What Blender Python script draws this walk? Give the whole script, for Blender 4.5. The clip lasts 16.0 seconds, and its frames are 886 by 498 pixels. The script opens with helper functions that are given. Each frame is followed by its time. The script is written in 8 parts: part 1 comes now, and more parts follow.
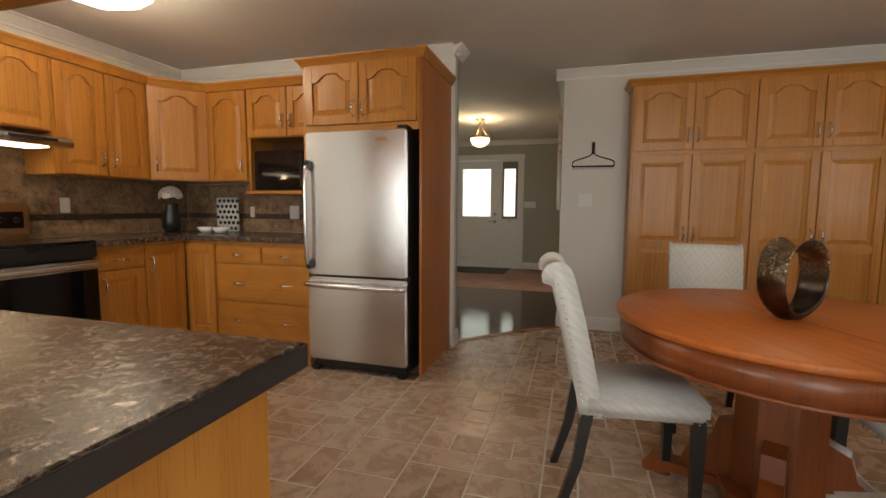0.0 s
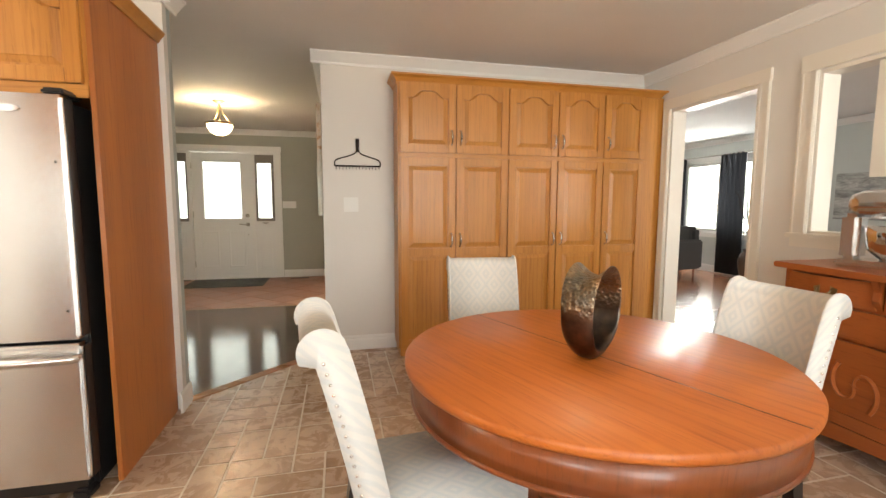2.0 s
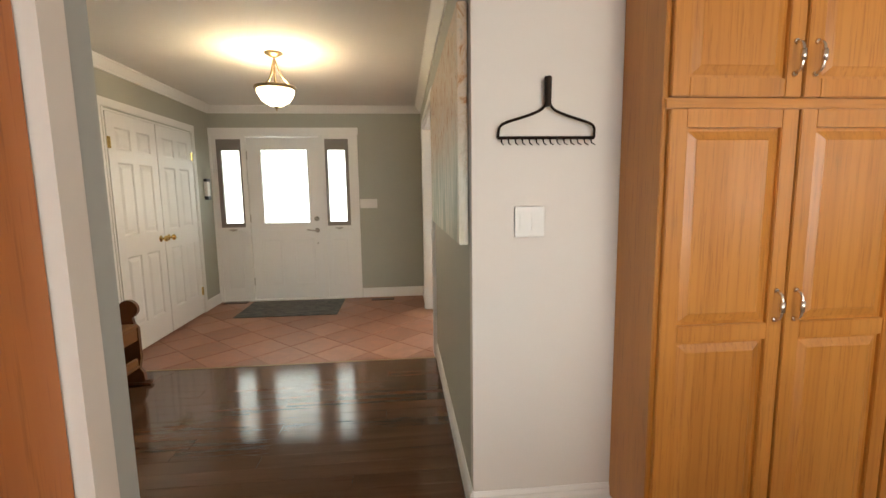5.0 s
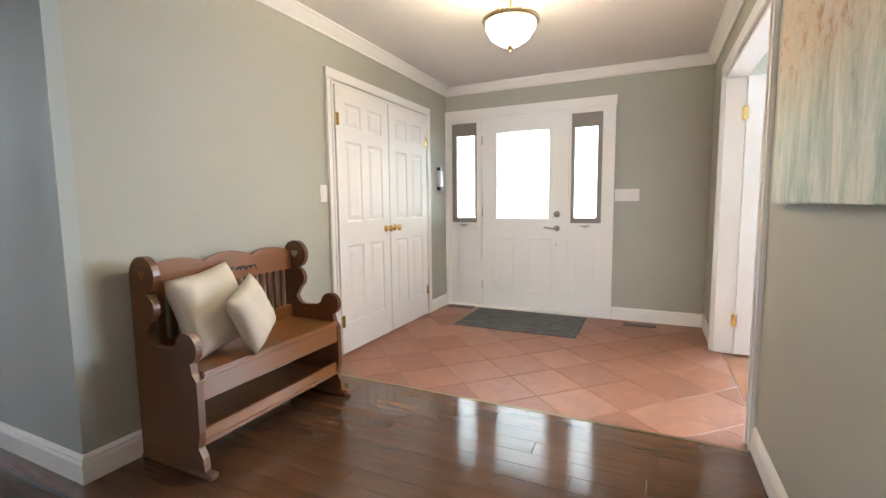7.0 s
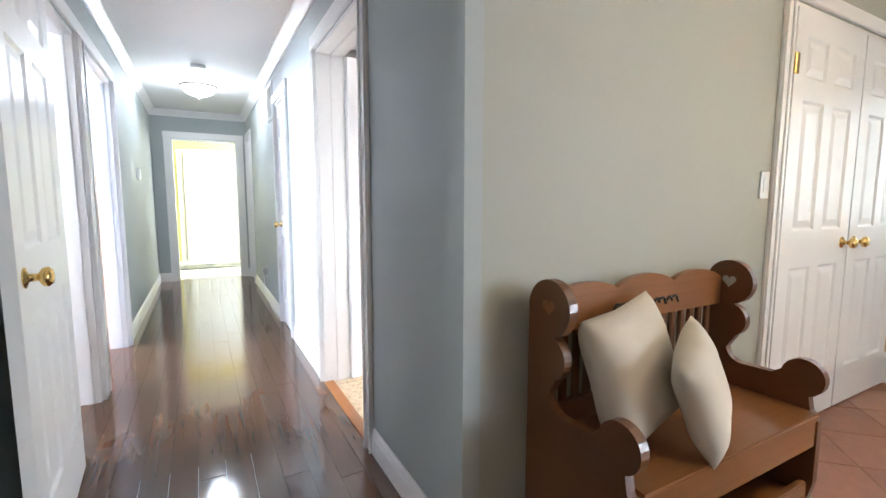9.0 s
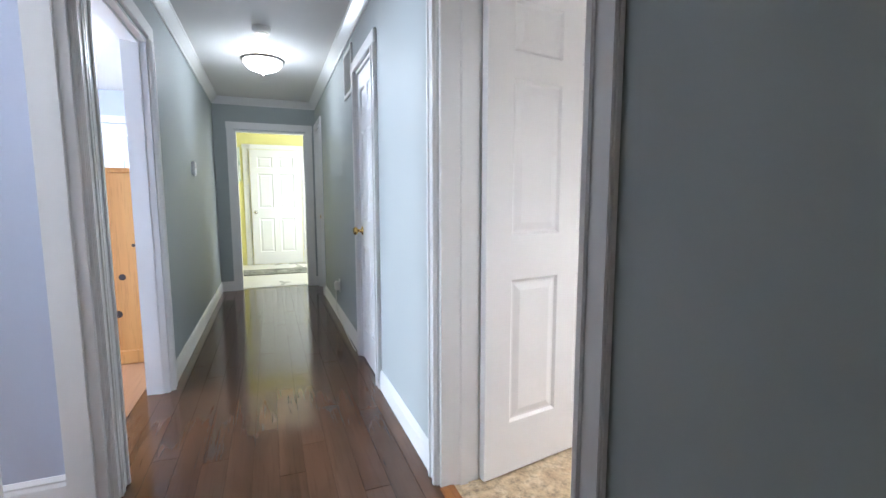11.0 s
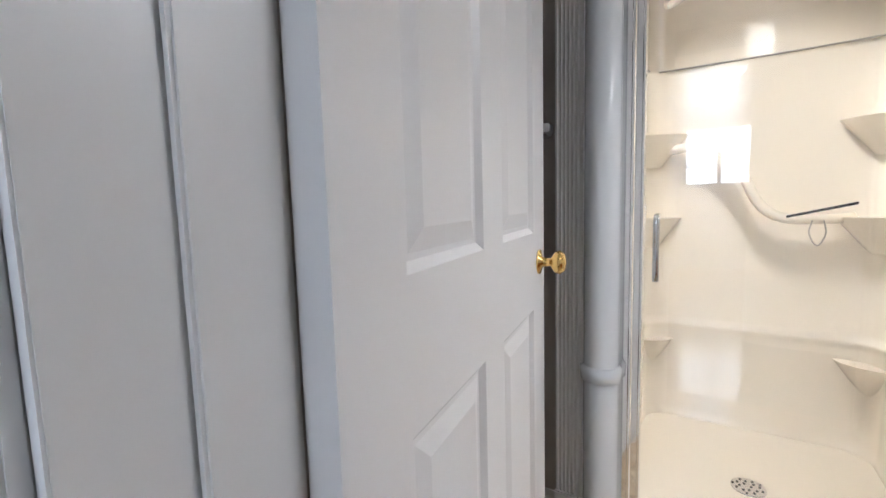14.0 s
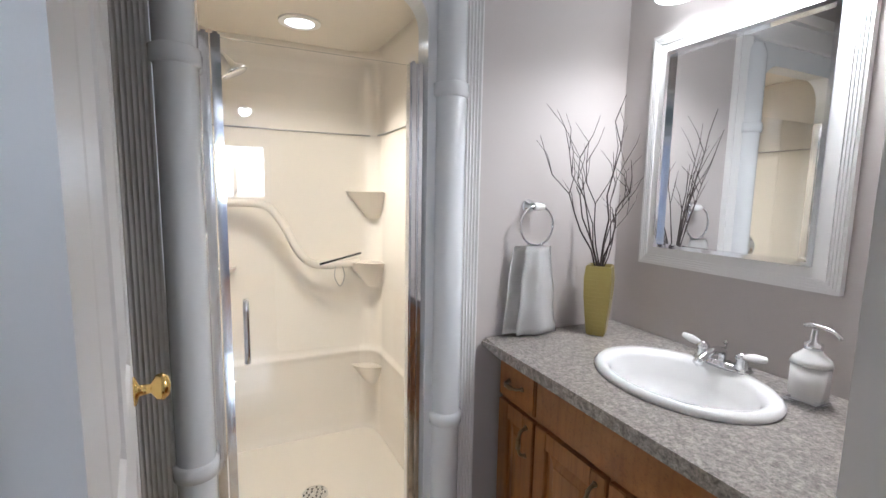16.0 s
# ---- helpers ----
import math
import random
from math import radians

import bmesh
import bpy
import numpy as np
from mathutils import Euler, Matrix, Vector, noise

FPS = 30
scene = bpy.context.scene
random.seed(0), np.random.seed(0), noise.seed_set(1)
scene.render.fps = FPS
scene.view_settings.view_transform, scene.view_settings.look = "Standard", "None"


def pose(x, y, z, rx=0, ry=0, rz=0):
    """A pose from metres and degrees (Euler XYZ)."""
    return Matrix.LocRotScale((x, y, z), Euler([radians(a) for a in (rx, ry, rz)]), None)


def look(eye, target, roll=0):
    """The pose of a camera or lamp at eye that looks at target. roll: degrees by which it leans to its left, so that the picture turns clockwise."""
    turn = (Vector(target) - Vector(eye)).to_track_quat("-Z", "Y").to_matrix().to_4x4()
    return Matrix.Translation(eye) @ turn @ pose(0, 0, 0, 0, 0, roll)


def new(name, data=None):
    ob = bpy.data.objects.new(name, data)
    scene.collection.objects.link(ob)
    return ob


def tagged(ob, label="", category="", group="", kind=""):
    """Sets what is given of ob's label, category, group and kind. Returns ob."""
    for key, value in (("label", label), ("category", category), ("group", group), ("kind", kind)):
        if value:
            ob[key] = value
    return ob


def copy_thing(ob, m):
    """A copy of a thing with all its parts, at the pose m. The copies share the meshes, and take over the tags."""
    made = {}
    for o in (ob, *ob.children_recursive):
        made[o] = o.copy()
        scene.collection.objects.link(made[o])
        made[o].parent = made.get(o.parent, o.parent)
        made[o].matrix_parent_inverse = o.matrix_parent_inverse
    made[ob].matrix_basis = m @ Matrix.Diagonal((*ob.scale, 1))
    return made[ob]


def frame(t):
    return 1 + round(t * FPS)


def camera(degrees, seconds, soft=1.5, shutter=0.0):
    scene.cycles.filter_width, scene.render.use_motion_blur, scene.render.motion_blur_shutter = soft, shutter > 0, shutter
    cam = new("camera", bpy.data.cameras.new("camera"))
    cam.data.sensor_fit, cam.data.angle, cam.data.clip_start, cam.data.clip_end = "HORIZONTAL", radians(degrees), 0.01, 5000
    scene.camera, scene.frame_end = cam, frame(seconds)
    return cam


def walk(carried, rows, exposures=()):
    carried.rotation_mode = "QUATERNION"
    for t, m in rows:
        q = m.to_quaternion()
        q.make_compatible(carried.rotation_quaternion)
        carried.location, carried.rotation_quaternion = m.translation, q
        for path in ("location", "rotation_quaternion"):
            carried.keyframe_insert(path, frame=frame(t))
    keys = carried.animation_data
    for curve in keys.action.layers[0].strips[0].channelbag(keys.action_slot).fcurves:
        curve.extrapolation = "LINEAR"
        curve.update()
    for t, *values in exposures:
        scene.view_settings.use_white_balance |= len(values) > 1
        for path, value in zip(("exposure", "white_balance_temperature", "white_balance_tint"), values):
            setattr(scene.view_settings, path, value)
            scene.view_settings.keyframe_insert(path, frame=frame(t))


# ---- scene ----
cam = camera(89.9, 16.0)
PATH = [
    (0, (0.057, -0.315, 1.139), (-0.507, 1.595, 0.955), 0.4),
    (0.5, (0.053, -0.252, 1.148), (-0.093, 1.735, 0.975), 0.1),
    (1, (0.067, -0.14, 1.149), (0.255, 1.843, 0.966), -0.0),
    (1.5, (0.075, 0.11, 1.155), (0.455, 2.063, 0.958), 0.0),
    (2, (0.048, 0.323, 1.224), (0.501, 2.261, 1.024), 0.2),
    (2.5, (0.003, 0.554, 1.272), (0.462, 2.489, 1.064), 0.3),
    (3, (-0.071, 0.846, 1.303), (0.388, 2.781, 1.092), 0.3),
    (3.5, (-0.157, 1.191, 1.322), (0.285, 3.13, 1.108), 0.3),
    (4, (-0.241, 1.532, 1.327), (0.129, 3.486, 1.11), 0.4),
    (4.2, (-0.307, 1.718, 1.375), (0.042, 3.671, 1.118), 0.1),
    (6.3, (-0.366, 3.245, 1.207), (-0.757, 5.194, 0.985), -0.5),
    (6.5, (-0.393, 3.36, 1.191), (-0.899, 5.282, 0.971), -0.5),
    (7, (-0.534, 3.529, 1.14), (-1.38, 5.331, 0.94), -0.6),
    (7.5, (-0.748, 3.663, 1.146), (-1.896, 5.287, 0.936), -0.2),
    (8, (-1.01, 3.769, 1.112), (-2.418, 5.174, 0.903), 0.0),
    (8.5, (-1.265, 3.838, 1.138), (-2.879, 5.001, 0.927), 0.1),
    (9, (-1.565, 3.823, 1.153), (-3.311, 4.774, 0.938), 0.1),
    (9.5, (-1.884, 3.825, 1.152), (-3.701, 4.635, 0.944), 0.2),
    (12, (-3.295, 3.956, 1.151), (-5.149, 4.671, 0.93), -0.1),
    (12.5, (-3.543, 4.025, 1.134), (-5.37, 4.809, 0.918), -0.2),
    (13, (-3.72, 4.14, 1.107), (-5.432, 5.151, 0.892), -0.4),
    (13.5, (-3.859, 4.301, 1.086), (-5.364, 5.603, 0.881), -0.4),
    (14, (-4.008, 4.398, 1.086), (-5.098, 6.063, 0.881), -1.6),
    (14.5, (-4.098, 4.441, 1.136), (-4.508, 6.382, 0.883), 0.3),
    (15, (-4.126, 4.431, 1.19), (-3.971, 6.41, 0.951), 0.5),
    (15.5, (-4.172, 4.382, 1.279), (-3.618, 6.289, 1.038), 0.8),
    (16, (-4.196, 4.37, 1.351), (-3.359, 6.17, 1.109), 1.0),
]
EXPOSURES = [(0.0, -0.6, 7100, 8), (0.5, 0.15, 7050, 8), (1.3, 0.45, 7050, 8), (3.0, 0.8, 7050, 8), (4.2, 0.72, 7050, 8), (6.3, 1.05, 6050, 10), (7.0, 1.5, 5850, 10), (8.0, 1.55, 5800, 10), (9.0, 1.42, 5700, 10), (9.7, 1.15, 5600, 10), (11.8, 0.05, 5600, 10), (13.0, 0.0, 5600, 10), (14.0, -0.3, 5600, 10), (16.0, -0.5, 5650, 10)]
walk(cam, [(t, look(eye, target, roll)) for t, eye, target, roll in PATH], EXPOSURES)

# ---- world, sun, large lights ----
H = 2.40          # ceiling height
world = bpy.data.worlds.new("sky")
scene.world = world
world.use_nodes = True
wn = world.node_tree
sky = wn.nodes.new("ShaderNodeTexSky")
sky.sky_type, sky.sun_disc = "NISHITA", False
sky.sun_elevation, sky.sun_rotation = radians(62), radians(180)
wn.links.new(sky.outputs[0], wn.nodes["Background"].inputs[0])
wn.nodes["Background"].inputs[1].default_value = 0.12

sun = new("sun", bpy.data.lights.new("sun", "SUN"))
sun.data.energy, sun.data.angle, sun.data.color = 1.2, radians(10), (1, 0.96, 0.9)
sun.matrix_world = look((0, -10, 18.8), (0, 0, 0))


def area_lamp(name, eye, target, w, h, watts, colour=(1, 1, 1)):
    """Sky light coming in through one window."""
    ob = new(name, bpy.data.lights.new(name, "AREA"))
    ob.data.shape, ob.data.size, ob.data.size_y = "RECTANGLE", w, h
    ob.data.energy, ob.data.color = watts, colour
    ob.matrix_world = look(eye, target)
    return ob


def bulb(name, place, watts, colour=(1, 0.8, 0.55), r=0.05):
    ob = new(name, bpy.data.lights.new(name, "POINT"))
    ob.data.energy, ob.data.color, ob.data.shadow_soft_size = watts, colour, r
    ob.location = place
    return ob


DAY = (0.93, 0.97, 1.0)
# South dining window is unseen; added so that daylight reaches the table.
area_lamp("added_window_light_dining", (1.2, -2.55, 1.35), (1.2, 0, 1.0), 2.6, 1.8, 88, DAY)
area_lamp("window_light_sink", (-2.3, -2.6, 1.55), (-2.2, 1, 1.0), 1.7, 1.1, 60, DAY)
area_lamp("window_light_living", (6.66, 7.1, 1.45), (3, 6.5, 1.0), 1.5, 1.3, 80, DAY)
# No window is known on this side; added to brighten the living room.
area_lamp("added_light_living_south", (5.0, -2.5, 1.4), (5, 2, 1), 2.4, 1.6, 105, DAY)
area_lamp("window_light_landing", (-4.2, -0.55, 1.65), (-4.1, 3, 1.0), 0.84, 0.8, 48, (0.9, 0.95, 1.0))
area_lamp("window_light_bedroom", (-6.2, -0.4, 1.4), (-5.6, 3, 1.2), 1.8, 1.3, 230, (0.85, 0.92, 1.0))
# Back entry and office: unseen windows added to light these rooms.
area_lamp("added_light_porch", (-10.2, 5.4, 1.5), (-10.4, 3.8, 0.9), 1.4, 1.4, 40, (1, 1, 0.95))
area_lamp("added_light_office", (1.5, 8.0, 1.5), (1.2, 6, 1), 1.4, 1.2, 70, DAY)
bulb("kitchen_bulb", (-2.45, 1.55, 2.24), 27)
bulb("foyer_bulb", (-1.27, 6.0, 2.17), 20, (1, 0.78, 0.5), 0.04)
bulb("dining_bulb", (0.87, 1.77, 2.07), 9, (1, 0.8, 0.55), 0.06)
bulb("hall_bulb", (-7.0, 3.87, 2.21), 10, (0.94, 0.97, 1.0), 0.06)
for y, watts in ((5.02, 42), (5.24, 32), (5.46, 8)):
    lamp = new("vanity_bulb", bpy.data.lights.new("vanity_bulb", "SPOT"))
    lamp.data.energy, lamp.data.color, lamp.data.shadow_soft_size = watts, (1, 0.95, 0.9), 0.05
    lamp.data.spot_size, lamp.data.spot_blend = radians(160), 0.9
    lamp.matrix_world = look((-2.862, y, 2.0), (-2.9, y + 0.001, 0))
bulb("landing_bulb", (-4.08, 1.75, 2.22), 38, (0.95, 0.97, 1.0), 0.06)
downlight = new("shower_downlight", bpy.data.lights.new("shower_downlight", "SPOT"))
downlight.data.energy, downlight.data.color, downlight.data.shadow_soft_size = 95, (1, 0.91, 0.78), 0.05
downlight.data.spot_size, downlight.data.spot_blend = radians(130), 0.9
downlight.matrix_world = look((-3.92, 6.3, 1.98), (-3.92, 6.301, 0))
bulb("hood_bulb", (-3.2, 1.45, 1.49), 1.6, (1, 0.75, 0.45), 0.03)


# ---- materials ----
def material(name, rough=0.5, metal=0.0, colour=(0.5, 0.5, 0.5)):
    m = bpy.data.materials.new(name)
    m.use_nodes = True
    b = m.node_tree.nodes["Principled BSDF"]
    b.inputs["Base Color"].default_value = (*colour, 1)
    b.inputs["Roughness"].default_value, b.inputs["Metallic"].default_value = rough, metal
    return m, m.node_tree, b


def nd(nt, kind, **values):
    n = nt.nodes.new(kind)
    for k, v in values.items():
        n.inputs[k].default_value = v
    return n


def coords(nt, scale=(1, 1, 1), rot=(0, 0, 0), seed=False):
    tc, mp = nt.nodes.new("ShaderNodeTexCoord"), nt.nodes.new("ShaderNodeMapping")
    mp.inputs["Scale"].default_value, mp.inputs["Rotation"].default_value = scale, rot
    if seed:
        oi = nt.nodes.new("ShaderNodeObjectInfo")
        mul = nt.nodes.new("ShaderNodeVectorMath")
        mul.operation = "SCALE"
        mul.inputs[0].default_value = (13.0, 7.0, 3.0)
        nt.links.new(oi.outputs["Random"], mul.inputs["Scale"])
        nt.links.new(mul.outputs[0], mp.inputs["Location"])
    nt.links.new(tc.outputs["Object"], mp.inputs["Vector"])
    return mp.outputs[0]


def ramp(nt, src, stops):
    r = nt.nodes.new("ShaderNodeValToRGB")
    e = r.color_ramp.elements
    while len(e) < len(stops):
        e.new(0.5)
    for k, (p, c) in zip(e, stops):
        k.position, k.color = p, (*c, 1)
    nt.links.new(src, r.inputs[0])
    return r.outputs[0]


def mix(nt, fac, a, b, mode="MIX"):
    m = nt.nodes.new("ShaderNodeMix")
    m.data_type, m.blend_type = "RGBA", mode
    for sock, v in ((m.inputs[0], fac), (m.inputs[6], a), (m.inputs[7], b)):
        if isinstance(v, (int, float)):
            sock.default_value = v
        elif isinstance(v, tuple):
            sock.default_value = (*v, 1)
        else:
            nt.links.new(v, sock)
    return m.outputs[2]


def noise_of(nt, vec, scale, detail=4.0, rough=0.6, distort=0.0):
    n = nd(nt, "ShaderNodeTexNoise", Scale=scale, Detail=detail, Roughness=rough, Distortion=distort)
    nt.links.new(vec, n.inputs["Vector"])
    return n.outputs["Fac"]


def bump(nt, b, src, strength, dist=0.01):
    n = nt.nodes.new("ShaderNodeBump")
    n.inputs["Strength"].default_value, n.inputs["Distance"].default_value = strength, dist
    nt.links.new(src, n.inputs["Height"])
    nt.links.new(n.outputs[0], b.inputs["Normal"])


def rough_vary(nt, b, src, lo, hi):
    n = nt.nodes.new("ShaderNodeMapRange")
    n.inputs["To Min"].default_value, n.inputs["To Max"].default_value = lo, hi
    nt.links.new(src, n.inputs["Value"])
    nt.links.new(n.outputs[0], b.inputs["Roughness"])


def wood(name, dark, mid, light, axis="z", rough=0.35, grain=1.0, coat=0.0, seed=True, contrast=1.0):
    """Open-grained wood with the grain along one axis."""
    m, nt, b = material(name, rough)
    long, across = 0.9 * grain, 14.0 * grain
    sc = [across, across, across]
    sc["xyz".index(axis)] = long
    v = coords(nt, tuple(sc), seed=seed)
    broad = noise_of(nt, v, 0.32, 3, 0.5, 2.2)
    sc2 = [120.0 * grain] * 3
    sc2["xyz".index(axis)] = 5.0 * grain
    v2 = coords(nt, tuple(sc2), seed=seed)
    fine = noise_of(nt, v2, 1.0, 3, 0.7)
    base = ramp(nt, broad, [(0.15, dark), (0.5, mid), (0.85, light)])
    pores = ramp(nt, fine, [(0.34, (0.6, 0.52, 0.44)), (0.46, (1, 1, 1))])
    # cathedral figure: thin darker growth lines
    sc3 = [26.0 * grain] * 3
    sc3["xyz".index(axis)] = 2.6 * grain
    wv = nd(nt, "ShaderNodeTexWave", Scale=0.32, Distortion=7.0, Detail=2.0)
    wv.inputs["Detail Scale"].default_value = 0.35
    nt.links.new(coords(nt, tuple(sc3), seed=seed), wv.inputs["Vector"])
    lines = ramp(nt, wv.outputs["Fac"], [(0.0, (0.84, 0.79, 0.72)), (0.3, (1, 1, 1))])
    col = mix(nt, 0.5 * contrast, base, pores, "MULTIPLY")
    col = mix(nt, 0.5 * contrast, col, lines, "MULTIPLY")
    if seed:
        oi = nt.nodes.new("ShaderNodeObjectInfo")
        tone = ramp(nt, oi.outputs["Random"], [(0.0, (0.92, 0.92, 0.92)), (1.0, (1.0, 1.0, 1.0))])
        col = mix(nt, 1.0, col, tone, "MULTIPLY")
    nt.links.new(col, b.inputs["Base Color"])
    rough_vary(nt, b, broad, rough - 0.06, rough + 0.1)
    bump(nt, b, fine, 0.12, 0.002)
    b.inputs["Coat Weight"].default_value = coat
    b.inputs["Coat Roughness"].default_value = 0.12
    return m


def plaster(name, colour, rough=0.6, strength=0.05, scale=60.0, spread=0.05):
    m, nt, b = material(name, rough)
    v = coords(nt)
    n1, n2 = noise_of(nt, v, 1.3, 3), noise_of(nt, v, scale, 3)
    lo = tuple(c * (1 - spread) for c in colour)
    nt.links.new(ramp(nt, n1, [(0.3, lo), (0.7, colour)]), b.inputs["Base Color"])
    rough_vary(nt, b, n1, rough - 0.08, rough + 0.06)
    bump(nt, b, n2, strength, 0.003)
    return m


def metal(name, colour, rough, brushed=None):
    m, nt, b = material(name, rough, 1.0, colour)
    sc = (40, 40, 40) if brushed is None else brushed
    n = noise_of(nt, coords(nt, sc), 6.0, 3)
    rough_vary(nt, b, n, max(0.03, rough - 0.05), rough + 0.06)
    if brushed is not None:
        bump(nt, b, n, 0.05, 0.001)
    return m


def stone(name, cols, scale, rough=0.3, strength=0.1):
    m, nt, b = material(name, rough)
    v = coords(nt)
    a, c = noise_of(nt, v, scale, 8, 0.75, 0.6), noise_of(nt, v, scale * 2.6, 4, 0.8)
    base = ramp(nt, a, [(0.3, cols[0]), (0.5, cols[1]), (0.68, cols[2])])
    speck = ramp(nt, c, [(0.35, (0.35, 0.33, 0.32)), (0.5, (1, 1, 1)), (0.72, (1.5, 1.45, 1.4))])
    nt.links.new(mix(nt, 0.8, base, speck, "MULTIPLY"), b.inputs["Base Color"])
    rough_vary(nt, b, a, rough - 0.08, rough + 0.12)
    bump(nt, b, a, strength, 0.002)
    return m


def tile_material(name, cols, rough=0.35):
    """Fired or printed tile, each piece its own tone."""
    m, nt, b = material(name, rough)
    v = coords(nt, seed=True)
    oi = nt.nodes.new("ShaderNodeObjectInfo")
    tone = ramp(nt, oi.outputs["Random"], [(0.0, cols[0]), (0.5, cols[1]), (1.0, cols[2])])
    n1, n2 = noise_of(nt, v, 9.0, 6, 0.7, 0.8), noise_of(nt, v, 70.0, 3)
    mot = ramp(nt, n1, [(0.3, (0.72, 0.7, 0.68)), (0.55, (1, 1, 1)), (0.75, (1.25, 1.22, 1.18))])
    nt.links.new(mix(nt, 0.85, tone, mot, "MULTIPLY"), b.inputs["Base Color"])
    rough_vary(nt, b, n1, rough - 0.08, rough + 0.15)
    bump(nt, b, n1, 0.15, 0.004)
    return m


def glass(name, rough=0.0, tint=(1, 1, 1)):
    m, nt, b = material(name, rough, 0, tint)
    b.inputs["Transmission Weight"].default_value, b.inputs["IOR"].default_value = 1.0, 1.45
    return m


def glow(name, colour, strength):
    m, nt, b = material(name, 0.4, 0, colour)
    b.inputs["Emission Color"].default_value = (*colour, 1)
    b.inputs["Emission Strength"].default_value = strength
    return m


OAK = wood("honey_oak", (0.40, 0.155, 0.027), (0.51, 0.212, 0.04), (0.60, 0.27, 0.058), "z", 0.34, 1.0, 0.05)
OAK_X = wood("honey_oak_across", (0.40, 0.155, 0.027), (0.51, 0.212, 0.04), (0.60, 0.27, 0.058), "x", 0.34, 1.0, 0.05)
OAK_Y = wood("honey_oak_deep", (0.40, 0.155, 0.027), (0.51, 0.212, 0.04), (0.60, 0.27, 0.058), "y", 0.34, 1.0, 0.05)
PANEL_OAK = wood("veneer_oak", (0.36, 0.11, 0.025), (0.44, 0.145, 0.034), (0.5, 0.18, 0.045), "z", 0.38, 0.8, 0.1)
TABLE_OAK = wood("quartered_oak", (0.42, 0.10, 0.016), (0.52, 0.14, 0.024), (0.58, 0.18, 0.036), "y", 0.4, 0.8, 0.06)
# Apron and pedestal: upright grain, about half the tabletop's value.
TABLE_OAK_Z = wood("quartered_oak_darker", (0.18, 0.045, 0.012), (0.25, 0.065, 0.017), (0.31, 0.09, 0.024), "z", 0.3, 0.8, 0.2)
ANTIQUE = wood("antique_oak", (0.26, 0.06, 0.014), (0.35, 0.09, 0.02), (0.42, 0.12, 0.03), "y", 0.34, 0.8, 0.2)
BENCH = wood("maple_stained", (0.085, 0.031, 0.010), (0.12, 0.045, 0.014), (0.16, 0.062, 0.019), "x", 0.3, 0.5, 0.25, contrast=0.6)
# Seat, rails and shelf: about twice the value of ends and slats.
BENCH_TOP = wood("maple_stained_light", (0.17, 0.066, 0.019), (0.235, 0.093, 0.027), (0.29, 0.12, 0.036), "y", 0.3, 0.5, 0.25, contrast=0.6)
PINE = wood("knotty_pine", (0.45, 0.2, 0.05), (0.6, 0.3, 0.09), (0.68, 0.38, 0.13), "z", 0.4, 0.6)
FLOOR_DARK = wood("walnut_floor", (0.055, 0.026, 0.013), (0.095, 0.045, 0.023), (0.14, 0.068, 0.036), "x", 0.08, 0.7, 0.12, contrast=0.7)
FLOOR_LIVING = wood("cherry_floor", (0.22, 0.085, 0.04), (0.3, 0.125, 0.06), (0.37, 0.165, 0.085), "x", 0.2, 0.5, 0.2, seed=False)
FLOOR_BED = wood("laminate_floor", (0.26, 0.13, 0.06), (0.36, 0.19, 0.1), (0.44, 0.25, 0.14), "x", 0.35, 0.5, seed=False)
NOSING = wood("threshold_oak", (0.2, 0.075, 0.02), (0.28, 0.11, 0.03), (0.33, 0.14, 0.04), "x", 0.25, 0.8, seed=False)
BLACK_WOOD = wood("black_legs", (0.008, 0.006, 0.005), (0.012, 0.009, 0.008), (0.018, 0.013, 0.011), "z", 0.3)
DARK_WOOD = wood("dark_table_wood", (0.09, 0.03, 0.012), (0.13, 0.045, 0.018), (0.17, 0.06, 0.024), "x", 0.3)

PAINT_KITCHEN = plaster("kitchen_paint", (0.72, 0.69, 0.65))
PAINT_FOYER = plaster("sage_paint", (0.40, 0.40, 0.34))
PAINT_HALL = plaster("grey_green_paint", (0.40, 0.43, 0.42))
PAINT_LIVING = plaster("pale_grey_paint", (0.60, 0.63, 0.61))
PAINT_BED = plaster("lavender_grey_paint", (0.48, 0.51, 0.60))
PAINT_BATH = plaster("taupe_paint", (0.53, 0.49, 0.465))
PAINT_YELLOW = plaster("yellow_paint", (0.80, 0.74, 0.30))
CEILING = plaster("ceiling_paint", (0.76, 0.74, 0.71), 0.8, 0.12, 90)
WHITE = plaster("white_trim", (0.80, 0.79, 0.77), 0.32, 0.02, 30, 0.02)
WHITE_DOOR = plaster("white_door_paint", (0.80, 0.79, 0.78), 0.35, 0.04, 120, 0.02)
CREAM_TRIM = plaster("cream_trim", (0.78, 0.73, 0.65), 0.35, 0.02, 30, 0.02)
PLASTIC = plaster("white_plastic", (0.78, 0.77, 0.74), 0.3, 0.0, 10, 0.01)
ACRYLIC = plaster("cream_acrylic", (0.84, 0.77, 0.66), 0.07, 0.01, 8, 0.02)
ACRYLIC_WHITE = plaster("white_acrylic", (0.76, 0.77, 0.77), 0.12, 0.01, 8, 0.02)
CERAMIC = plaster("white_ceramic", (0.84, 0.83, 0.81), 0.07, 0.0, 8, 0.01)
LAMINATE = stone("dark_laminate", ((0.012, 0.008, 0.007), (0.07, 0.043, 0.032), (0.36, 0.28, 0.22)), 48, 0.2, 0.3)
EDGE_BAND = plaster("dark_edge_band", (0.035, 0.028, 0.026), 0.4, 0.1, 200, 0.3)
